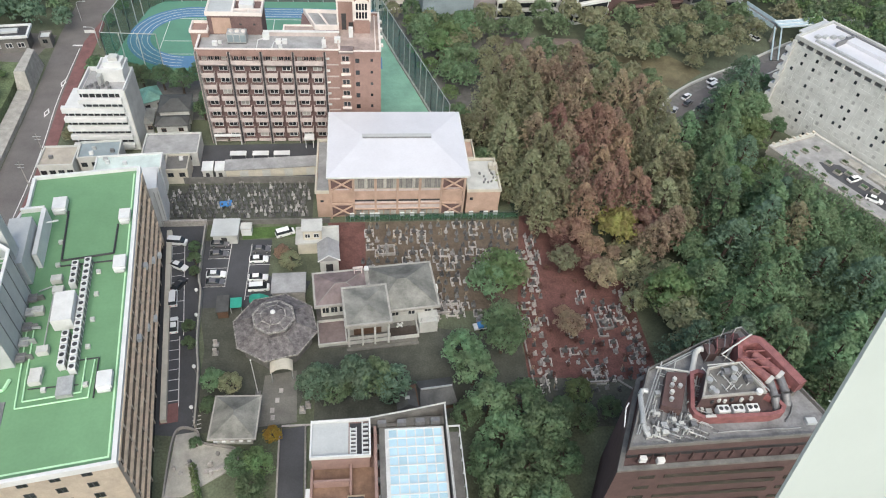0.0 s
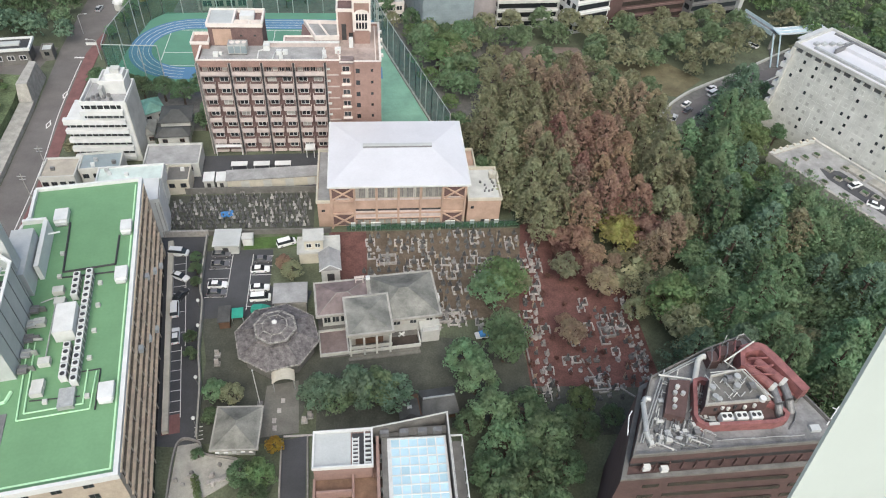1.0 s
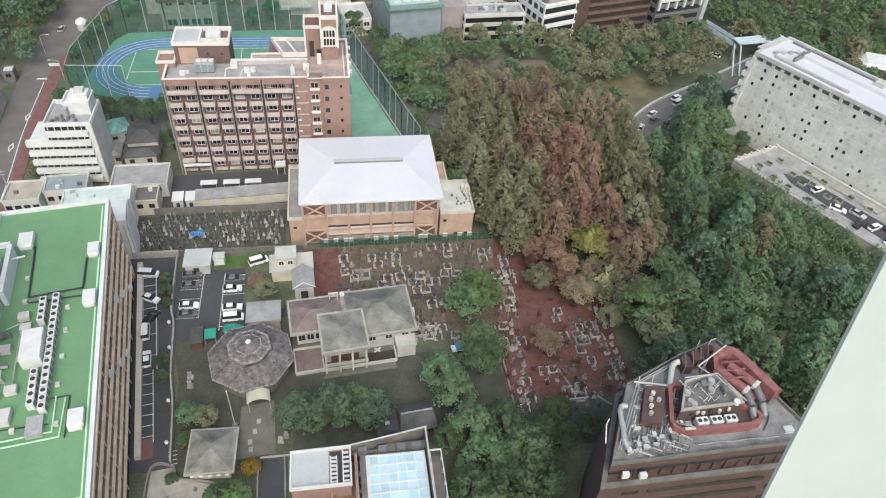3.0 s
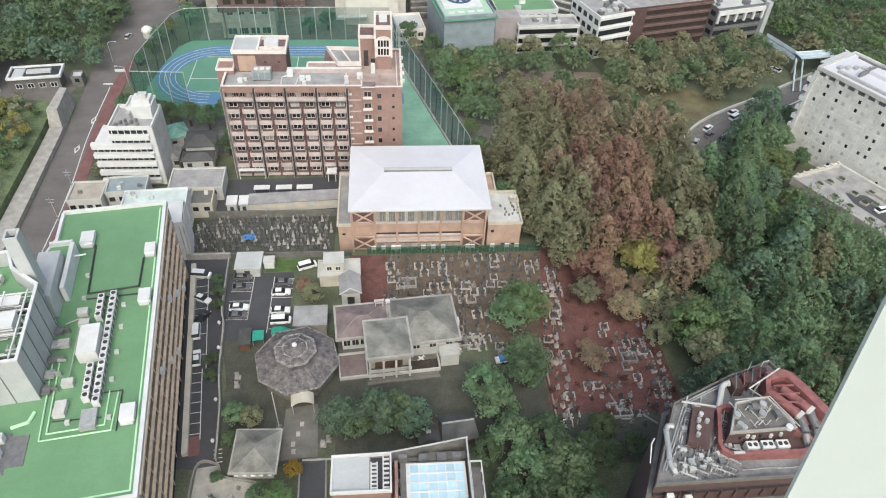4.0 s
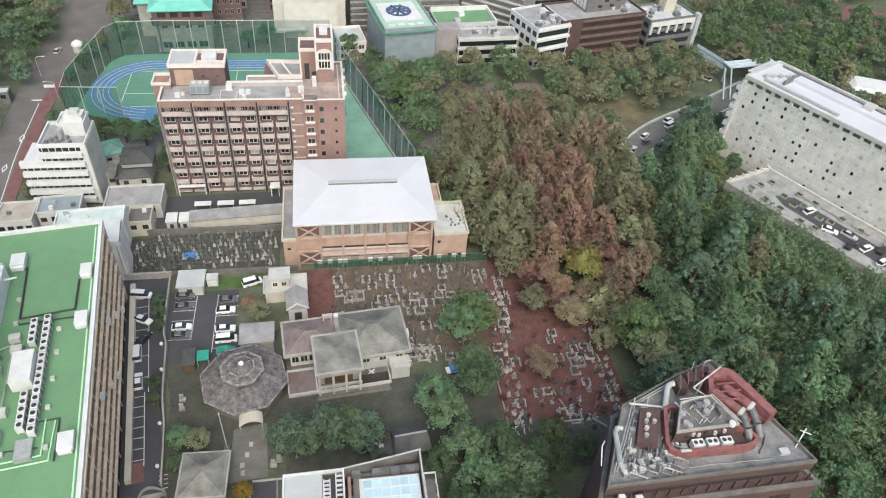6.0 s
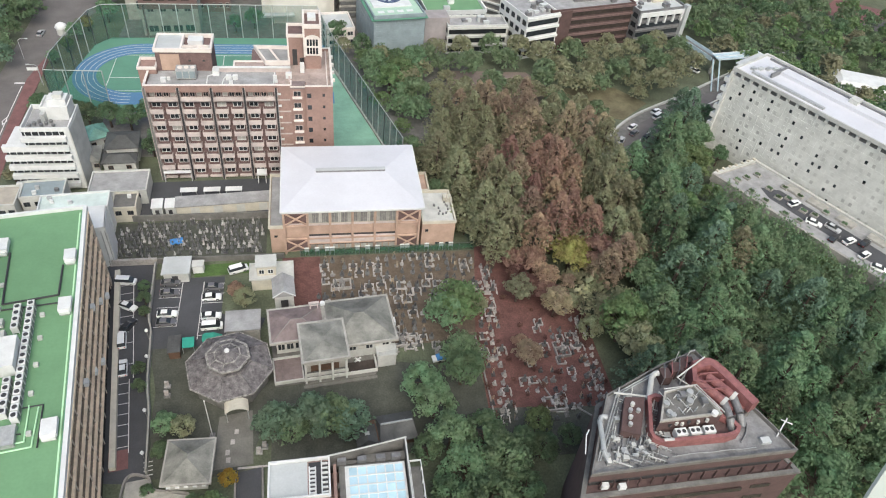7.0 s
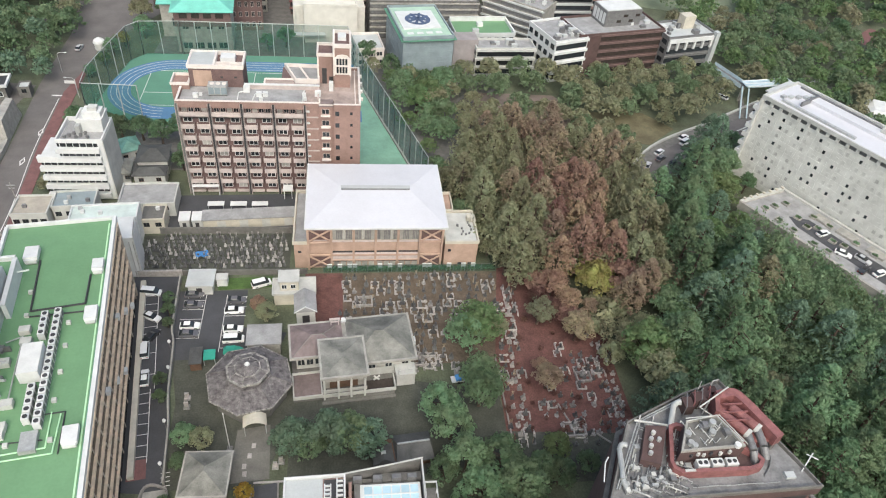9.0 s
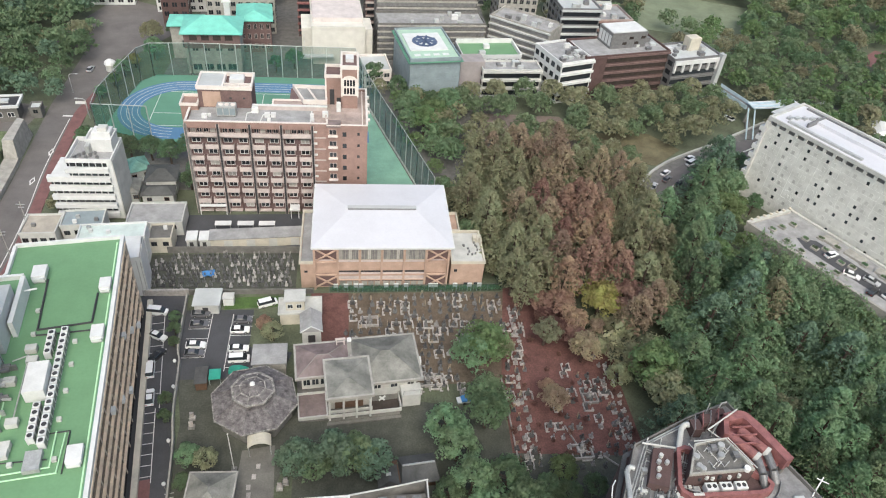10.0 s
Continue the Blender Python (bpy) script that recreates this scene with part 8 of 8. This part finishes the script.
for v in _bm.verts:
    v.co = Vector((v.co.x * 1.5, v.co.y * 1.0, 0.9 + 0.35 * noise.noise(v.co * 2.1)))
solid(_bm, 0.06)
part("sheet", _bm, M_bluetarp, tp_)
part("frame", B((-1.2, -1.1, -0.8, -0.7, 0, 0.85), (1.1, 1.2, -0.8, -0.7, 0, 0.85), (-1.2, -1.1, 0.7, 0.8, 0, 0.85), (1.1, 1.2, 0.7, 0.8, 0, 0.85)), M_wood, tp_)

# ---- cars ----
def car_paint(name, c):
    return material(name, c, 0.3, metal=0.0, vary=0.02, scale=1.0, stain=0.04, bump=0.0)


C_white, C_silver, C_grey, C_black, C_blue = (car_paint(*a) for a in (("white_car_paint", (0.75, 0.76, 0.76)), ("silver_car_paint", (0.42, 0.43, 0.44)), ("grey_car_paint", (0.12, 0.12, 0.13)), ("black_car_paint", (0.025, 0.025, 0.028)), ("blue_car_paint", (0.06, 0.12, 0.2))))
M_lamp = material("car_lamp", (0.7, 0.7, 0.68), 0.2, vary=0.02)
M_tail = material("tail_lamp", (0.4, 0.03, 0.02), 0.3, vary=0.02)


def loft(sections):
    """A closed body through cross-sections (x, half width, z0, z1, top half width)."""
    bm = bmesh.new()
    rings_ = []
    for x, w, z0, z1, tw in sections:
        rings_.append([bm.verts.new((x, y, z)) for y, z in ((-w, z0), (w, z0), (w, (z0 + z1) * 0.55), (tw, z1), (-tw, z1), (-w, (z0 + z1) * 0.55))])
    for a, b in zip(rings_, rings_[1:]):
        for i in range(6):
            j = (i + 1) % 6
            bm.faces.new((a[i], b[i], b[j], a[j]))
    bm.faces.new(rings_[0])
    bm.faces.new(rings_[-1][::-1])
    bmesh.ops.recalc_face_normals(bm, faces=bm.faces[:])
    return bm


def build_car(paint, label, van=False):
    o = tagged(new("van" if van else "car"), label, "van" if van else "car", "parked cars")
    L_, W_ = (2.3, 0.86) if van else (2.15, 0.84)
    if van:
        body = loft([(-L_, 0.8, 0.35, 1.0, 0.75), (-L_ + 0.1, W_, 0.25, 1.05, 0.82), (1.2, W_, 0.25, 1.05, 0.82), (L_ - 0.1, 0.82, 0.28, 0.95, 0.74), (L_, 0.7, 0.4, 0.8, 0.66)])
        cab = loft([(-L_ + 0.05, 0.8, 0.98, 1.3, 0.78), (-L_ + 0.25, 0.8, 0.98, 1.82, 0.7), (0.9, 0.8, 0.98, 1.84, 0.7), (1.75, 0.76, 0.9, 1.0, 0.72)])
        top = B((-L_ + 0.3, 0.95, -0.68, 0.68, 1.82, 1.88))
    else:
        body = loft([(-L_, 0.72, 0.4, 0.85, 0.66), (-L_ + 0.15, W_, 0.26, 0.92, 0.78), (0.6, W_, 0.22, 0.92, 0.8), (L_ - 0.25, 0.82, 0.26, 0.78, 0.72), (L_, 0.66, 0.38, 0.64, 0.6)])
        cab = loft([(-L_ + 0.2, 0.76, 0.86, 0.95, 0.72), (-1.2, 0.74, 0.88, 1.4, 0.58), (0.15, 0.74, 0.88, 1.42, 0.58), (0.95, 0.74, 0.84, 0.9, 0.7)])
        top = B((-1.2, 0.15, -0.56, 0.56, 1.38, 1.45))
    b = part("body", body, paint, o)
    part("glasshouse", cab, M_glass, o)
    part("roof", top, paint, o)
    for x in (-1.3, 1.3):
        for y in (-0.82, 0.82):
            wv = part("wheel", shared("car_tyre", lambda: tube(bmesh.new(), (0, -0.1, 0), (0, 0.1, 0), 0.31, seg=12)), M_tyre, o, at=pose(x, y, 0.31))
            part("rim", shared("car_rim", lambda: tube(bmesh.new(), (0, -0.112, 0), (0, 0.112, 0), 0.18, seg=8)), M_metal, wv)
    for y in (-0.56, 0.56):
        part("headlight", B((L_ - 0.22, L_ - 0.02, y - 0.14, y + 0.14, 0.58, 0.72)), M_lamp, b)
        part("tail_light", B((-L_ - 0.02, -L_ + 0.12, y - 0.12, y + 0.12, 0.62, 0.8)), M_tail, b)
    return o


CARS = {"white": build_car(C_white, "white saloon car parked or standing"), "silver": build_car(C_silver, "silver saloon car parked or standing"), "grey": build_car(C_grey, "dark grey saloon car parked in a bay"), "black": build_car(C_black, "black saloon car parked or standing"), "van": build_car(C_white, "white van parked in the open", True), "svan": build_car(C_silver, "silver van parked in the open", True)}
_used = set()


def car(kind, x, y, rz, z=0.06):
    if kind not in _used:
        _used.add(kind)
        CARS[kind].matrix_basis = pose(x, y, z, 0, 0, rz)
        return CARS[kind]
    return copy_thing(CARS[kind], pose(x, y, z, 0, 0, rz))


for c_ in (("van", -44.2, 118.9, -8), ("white", -42.6, 111.2, -28), ("black", -41.6, 105.6, 60), ("van", -42.2, 101.6, 98), ("white", -40.8, 94.2, 98),
           ("grey", -34.4, 118.0, 0), ("grey", -34.2, 114.6, 2), ("white", -34.0, 108.3, 0), ("grey", -33.9, 105.9, 1),
           ("grey", -24.7, 115.9, 0), ("white", -25.0, 112.7, 2), ("white", -24.6, 107.0, 1), ("van", -24.2, 104.0, 2), ("van", -19.6, 121.2, 20), ("svan", -51.6, 141.0, 80)):
    car(*c_)
for c_ in (("white", 101.2, 178.9, 40), ("grey", 100.4, 175.4, 40), ("white", 113.0, 188.0, 32), ("van", 112.4, 184.9, 32), ("black", 103.6, 172.9, 42), ("silver", 94.6, 171.4, 55), ("white", 139.4, 216, 120), ("grey", 128.0, 193.6, 30), ("white", 148, 205.6, 30), ("white", 262, 260, 5), ):
    car(c_[0], c_[1], c_[2], c_[3], 0.125)
car("silver", -91.0, 240, 85, 0.055)
for kind, u, w, turn in (("white", 39.6, -9.2, 80), ("white", 47.4, -12.2, 20), ("silver", 51.6, -9.6, 4), ("black", 54.0, -13.4, 90), ("white", 57.0, -10.8, 80), ("black", 59.8, -7.8, 90), ("white", 62.2, -12.6, 85), ("white", 67.0, -14.2, 20), ("silver", 69.4, -9.4, 85)):
    a_ = math.radians(-60.9)
    car(kind, 118.8 + u * math.cos(a_) - w * math.sin(a_), 170.8 + u * math.sin(a_) + w * math.cos(a_), -60.9 + turn, 5.69)
for u, w in ((24.0, -13.6), (24.8, -10.2), (25.8, -6.2), (29.4, -14.8), (34.2, -15.2), (40.6, -15.4), (44.6, -14.8), (33.8, -4.6), (38.6, -4.4), (46.8, -4.6), (52.4, -4.8), (31.6, -9.0), (35.4, -10.4), (37.4, -8.2), (42.8, -9.6), (45.6, -8.6)):
    a_ = math.radians(-60.9)
    pb = thing("planter_box", "square concrete planter with a dark shrub on the terrace", "planter", 118.8 + u * math.cos(a_) - w * math.sin(a_), 170.8 + u * math.sin(a_) + w * math.cos(a_), 5.69, -60.9, "terrace planters")
    part("box", ring(bmesh.new(), rect(-1.0, 1.0, -0.8, 0.8), 0.2, 0, 0.55), M_concrete, pb)
    V_, F_ = cards([np.array((-0.35, 0, 0.5)), np.array((0.35, 0.1, 0.55))], [0.62, 0.58], [70, 70], 0.13, 0.0, 0.8, np.random.RandomState(int(u * 7)), 0.5)
    part("shrub", raw_mesh("shrub", V_, F_, L_dark), None, pb)
for x, y, rz in ((196, 199, 0), (199, 200.6, 0), (202, 202, 0), (205, 203.4, 0)):
    car("white", x, y + 8, rz - 20, 0.02)
gc = thing("covered_car", "car under a teal dust sheet beside the hall", "covered car", -24.0, 100.9, 0.06, 0)
part("sheet", loft([(-2.0, 0.75, 0.05, 0.8, 0.6), (-1.4, 0.9, 0.02, 1.3, 0.6), (0.4, 0.9, 0.02, 1.4, 0.62), (1.3, 0.88, 0.02, 0.95, 0.66), (2.1, 0.7, 0.05, 0.7, 0.5)]), M_tealdark, gc)
ts = thing("teal_shelter", "low shelter with a teal sheet roof beside the hall", "shelter", -29.8, 98.4, 0.05, 4)
part("sheet", B((0.2, 2.6, -1.2, 1.6, 1.9, 2.0)), M_tealdark, ts)
part("shed_roof", B((-2.6, 0.0, -2.4, 2.2, 2.2, 2.4)), M_tiledark, ts)
part("shed_wall", B((-2.4, -0.2, -2.2, 2.0, 0, 2.2)), M_wood, ts)
for x in (0.3, 2.5):
    part("post", B((x - 0.06, x + 0.06, -1.1, -0.98, 0, 1.9)), M_metal, ts)
bt = thing("handcart", "blue and white covered handcart in the yard", "handcart", 23.7, 91.0, 0.05, 8)
part("bed", B((-1.3, 1.4, -0.8, 0.8, 0.5, 0.9)), M_white, bt)
part("cover", loft([(-0.4, 0.8, 0.9, 1.2, 0.5), (0.6, 0.8, 0.9, 1.7, 0.5), (1.5, 0.7, 0.9, 1.2, 0.4)]), M_bluetarp, bt)
for y in (-0.85, 0.85):
    part("wheel", tube(bmesh.new(), (0.2, y - 0.06, 0.35), (0.2, y + 0.06, 0.35), 0.35, seg=12), M_tyre, bt)

# parking bay lines
lot = thing("parking_lines", "white painted parking bay lines", "road marking", -47.5, 119.2, 0.062, 8.5, kind="structure")
for x0, x1, y0, y1 in ((4.7, 4.85, -28.4, -1.4), (1.9, 2.05, -20.2, -1.6), (3.95, 4.1, -45.5, -28.4)):
    part("line", B((x0, x1, y0, y1, 0, 0.012)), M_line, lot)
for k, y in enumerate((-1.6, -4.2, -6.4, -11.2, -13.2, -18.8, -24.6)):
    part("line", B((1.9, 4.8, y, y + 0.13, 0, 0.012)), M_line, lot)
for k in range(7):
    part("line", B((1.5, 4.0, -29.4 - k * 2.45, -29.27 - k * 2.45, 0, 0.012)), M_line, lot)
part("line", B((1.5, 1.63, -44.2, -29.3, 0, 0.012)), M_line, lot)
part("red_patch", B((0.6, 4.0, -48.8, -44.6, 0, 0.008)), M_redpave, lot)
for k in range(4):
    part("line", B((6.6, 8.2, -48.4 - k * 0.9, -48.25 - k * 0.9, 0, 0.012)), M_line, lot)
lot2 = thing("parking_lines", "white painted bay lines of the temple car park", "road marking", -35, 112, 0.062, 0, kind="structure")
for y in (-7.0, -1.4, 1.6, 4.4):
    part("line", B((-1.6, 3.2, y, y + 0.13, 0, 0.012)), M_line, lot2)
part("line", B((3.1, 3.25, -7.0, 6.2, 0, 0.012)), M_line, lot2)
for y in (-10.0, -6.4, -3.6, -0.6, 2.2, 5.4):
    part("line", B((7.8, 12.6, y, y + 0.13, 0, 0.012)), M_line, lot2)
part("line", B((7.8, 7.95, -11, 6.2, 0, 0.012)), M_line, lot2)

# ---- fences, nets, posts ----
def net_run(name, label, pts, h, net, post_gap=4.5, post_r=0.12, post_mat=M_metal, rail=True):
    o = thing(name, label, "fence", 0, 0, 0)
    for (x0, y0), (x1, y1) in zip(pts, pts[1:]):
        a, b = Vector((x0, y0, 0)), Vector((x1, y1, 0))
        d = (b - a).normalized()
        nn = Vector((-d.y, d.x, 0)) * 0.02
        bm = bmesh.new()
        v = [bm.verts.new(p) for p in (a, b, b + Vector((0, 0, h)), a + Vector((0, 0, h)))]
        bm.faces.new(v)
        part("net", bm, net, o)
        if rail:
            part("rail", tube(bmesh.new(), a + Vector((0, 0, h)), b + Vector((0, 0, h)), post_r * 0.8, seg=6), post_mat, o)
        n = max(1, int((b - a).length / post_gap))
        for k in range(n + 1):
            p = a + (b - a) * k / n
            part("post", tube(bmesh.new(), p, p + Vector((0, 0, h)), post_r, seg=6), post_mat, o)
    return o


net_run("ball_net", "tall green ball net on steel posts round the sports ground", [(-60.5, 193.5), (-76.4, 194.2), (-77.2, 204), (-75.3, 216.5), (-72.3, 233), (-69, 237.4), (-56, 238.6), (2, 239.4)], 12.2, M_net, 5.0, 0.16)
net_run("ball_net", "blue-green ball net on tall posts beside the wood", [(23.2, 158.5), (19.4, 172.0), (15.6, 185.6), (11.4, 200.2), (6.6, 217.6), (2.2, 239)], 11.6, M_netblue, 4.6, 0.15, M_metal)
tagged(part("low_wall", ribbon([(22.8, 158.6), (19.0, 172.0), (15.2, 185.6), (11.0, 200.2), (6.2, 217.8)], 0.5, 0, 0.8), M_concrete), "low concrete wall beside the ball net", "wall", kind="structure")
net_run("mesh_fence", "green mesh fence before the gymnasium", [(-5.2, 125.3), (37.8, 125.3), (35.4, 140), (33.4, 152)], 2.4, M_net, 3.4, 0.05, M_dconcrete)
hd = thing("hedge", "clipped green hedge along the graveyard", "hedge", 17, 125.9, 0)
V_, F_ = cards([np.array((x, 0, 0.7)) for x in np.arange(-21, 21, 0.8)], [0.8] * 53, [46] * 53, 0.18, 0.0, 0.9, np.random.RandomState(3), 0.5)
part("foliage", raw_mesh("hedge", V_, F_, L_dark), None, hd)
for k in range(18):
    x = -3.6 + k * 2.05 + (k % 3) * 0.4
    if k in (4, 5, 9, 10, 13, 15):
        continue
    a_ = thing("air_unit", "white outdoor air unit behind the hedge", "air unit", x, 126.05 - 0.5, 0, 0, "air units")
    part("case", B((-0.55, 0.55, -0.2, 0.2, 1.5, 2.5)), M_white, a_)
    part("stand", B((-0.5, -0.4, -0.2, 0.2, 0, 1.5), (0.4, 0.5, -0.2, 0.2, 0, 1.5)), M_metal, a_)
tagged(part("boundary_wall", ribbon([(-38.4, 124), (-37.6, 108), (-36.5, 102.7), (-35.4, 90), (-34, 81.8), (-32.9, 70)], 0.35, 0, 1.5), M_concrete), "low concrete wall between the two car parks", "wall", kind="structure")
for x, y in ((-37.0, 101.9), (-34.5, 82.0), (-33.6, 72.8), (-36.0, 95.0)):
    l_ = thing("lamp_post", "short lamp post with a white globe", "lamp post", x, y, 0, 0, "globe lamps")
    part("pole", tube(bmesh.new(), (0, 0, 0), (0, 0, 2.6), 0.07), M_steel, l_)
    part("globe", prism(prism(bmesh.new(), ngon(0.3, 10), 2.6, 2.95, 1.25), ngon(0.375, 10), 2.95, 3.3, 0.5), M_white, l_)
for x, y, rz in ((-92.1, 223.1, 0), (-82.4, 206.6, 180)):
    l_ = thing("street_lamp", "curved grey street lamp beside the road", "street lamp", x, y, 0, rz, "street lamps")
    part("pole", tube(tube(bmesh.new(), (0, 0, 0), (0, 0, 6.4), 0.12, 0.09), (0, 0, 6.4), (0.7, 0, 7.0), 0.09), M_metal, l_)
    part("arm", tube(bmesh.new(), (0.7, 0, 7.0), (2.6, 0, 7.1), 0.08), M_metal, l_)
    part("head", B((2.2, 3.0, -0.16, 0.16, 7.0, 7.2)), M_panel, l_)
for x, y in ((-80.2, 152), (-79.6, 163)):
    u_ = thing("utility_pole", "grey concrete utility pole beside the road", "utility pole", x - 2, y - 14, 0, 0, "utility poles")
    part("pole", tube(bmesh.new(), (0, 0, 0), (0, 0, 9.5), 0.16, 0.11), M_concrete, u_)
    part("crossarm", B((-1.0, 1.0, -0.06, 0.06, 8.6, 8.75), (-0.7, 0.7, -0.06, 0.06, 7.7, 7.82)), M_metal, u_)
sg = thing("road_sign", "white road sign board on a gantry", "road sign", -83.2, 208.2, 0, 0)
part("pole", tube(bmesh.new(), (0, 0, 0), (0, 0, 5.2), 0.1), M_metal, sg)
part("board", B((-3.0, 0.2, -0.08, 0.0, 4.2, 5.2)), M_white, sg)
kk = thing("guard_box", "white domed booth at the junction", "booth", -84.2, 240.5, 0, 0)
part("body", prism(bmesh.new(), ngon(1.7, 8), 0, 2.6), M_offwhite, kk)
part("dome", prism(prism(bmesh.new(), ngon(2.1, 8), 2.6, 3.4, 0.85), ngon(1.78, 8), 3.4, 4.2, 0.35), M_white, kk)
fp = thing("flag_pole", "tall pale flag pole beside the hut", "flag pole", -22.0, 76.9, 0, 0)
part("pole", tube(bmesh.new(), (0, 0, 0), (0, 0, 11.4), 0.11, 0.07), M_offwhite, fp)
part("base", rocks((-0.5, 0.5, -0.5, 0.5, 0, 0.4)), M_stone, fp)
part("knob", prism(bmesh.new(), ngon(0.14, 8), 11.4, 11.7, 0.5), M_white, fp)

# the patio before the hut and the lane side
sheet("patio", [(-36.2, 56.5), (-33.0, 56.5), (-26.2, 60.6), (-24.6, 63.2), (-25.4, 65.0), (-31.0, 66.4), (-32.6, 69.0), (-36.2, 68.6)], 0.35, M_concrete, "pale stone patio with a low kerb", "patio")
tagged(part("patio_kerb", ribbon([(-36.3, 56), (-36.4, 68.8), (-32.6, 69.2), (-31.0, 66.6), (-25.2, 65.2), (-24.4, 63)], 0.3, 0, 0.75), M_stonelight), "pale stone kerb round the patio", "kerb", kind="structure")
for k in range(9):
    x, y = random.uniform(-35.6, -27), random.uniform(60, 66)
    p_ = thing("garden_rock", "weathered grey garden rock on the patio", "rock", x, y, 0.3, random.uniform(0, 90), "garden rocks")
    part("stone", prism(bmesh.new(), [(q[0] * random.uniform(0.7, 1.2), q[1] * random.uniform(0.7, 1.2)) for q in ngon(0.5, 7)], 0, random.uniform(0.5, 1.0), 0.6), M_stonelight if k % 3 else M_stone, p_)
sb = thing("stone_bench", "long pale stone bench at the patio edge", "bench", -27.6, 61.2, 0.0, 12)
part("seat", rocks((-2.4, 2.4, -0.4, 0.4, 0.7, 0.95)), M_stonelight, sb)
part("support", rocks((-2.0, -1.5, -0.35, 0.35, 0, 0.7), (1.5, 2.0, -0.35, 0.35, 0, 0.7)), M_stonelight, sb)
h2 = thing("hedge", "narrow clipped yellow-green hedge", "hedge", -30.6, 57.2, 0, 18)
V_, F_ = cards([np.array((0, y, 0.8)) for y in np.arange(-5, 5, 0.7)], [0.8] * 15, [60] * 15, 0.16, 0.0, 1.0, np.random.RandomState(8), 0.6)
part("foliage", raw_mesh("hedge", V_, F_, L_bright), None, h2)
tagged(part("lane_kerb", ribbon([(-17.3, 68.6), (-16.6, 40), (-16.6, 20)], 0.3, 0, 0.5), M_stonelight), "pale kerb of the lane", "kerb", kind="structure")
tagged(part("lane_kerb", ribbon([(-12.5, 69.2), (-11.4, 40), (-11.4, 20)], 0.3, 0, 0.5), M_stonelight), "pale kerb of the lane", "kerb", kind="structure")
tagged(part("gate_track", B((-17, -9.6, 69.3, 69.7, 0, 0.1)), M_stonelight), "pale threshold across the lane", "kerb", kind="structure")
for x, y in ((-19.0, 73.0), (-18.2, 75.2), (-17.6, 77.4), (-18.8, 71.4)):
    st_ = tagged(part("stepping_stone", rocks((x - 0.4, x + 0.4, y - 0.55, y + 0.55, 0.02, 0.12)), M_stonelight), "pale stepping stone in the paved court", "stepping stone", "stepping stones")
for x, y in ((-13.2, 72.4), (-12.2, 73.4), (-31.4, 86.8), (-31.6, 89)):
    m_ = thing("stone_monument", "small pale stone monument beside the path", "monument", x, y, 0.05, 0, "monuments")
    part("base", rocks((-0.6, 0.6, -0.5, 0.5, 0, 0.5)), M_stone, m_)
    part("slab", rocks((-0.4, 0.4, -0.2, 0.2, 0.5, 1.9)), M_stonelight, m_)

# ---- the plain tower under the window, and the white frame through which the view is seen ----
tagged(part("wall_south", B((-2.5, 2.5, -4, 0.25, 0, 118.3)), M_dconcrete), "plain grey concrete tower wall below the window", "wall", kind="structure")
# ---- the white frame of the window through which the view is seen ----
_axis = Vector((0.0014, 0.1477, 0.989))
_near = Vector((0.3384, 0.2441, 119.5688))
_side = Vector((1.0, 0.0, 0.0)) - _axis * _axis.x
_side.normalize()
_deep = _axis.cross(_side)
_bm = bmesh.new()
rock_box(_bm, 0.0, 0.5, -0.003, 0.0, -1.2, 1.2, 0.0008)
_ob = tagged(part("window_1", _bm, M_jamb), "white window jamb close beside the viewer", "window frame", kind="structure")
_ob.matrix_basis = Matrix.Translation(_near) @ Matrix((_side, _deep, _axis)).transposed().to_4x4()
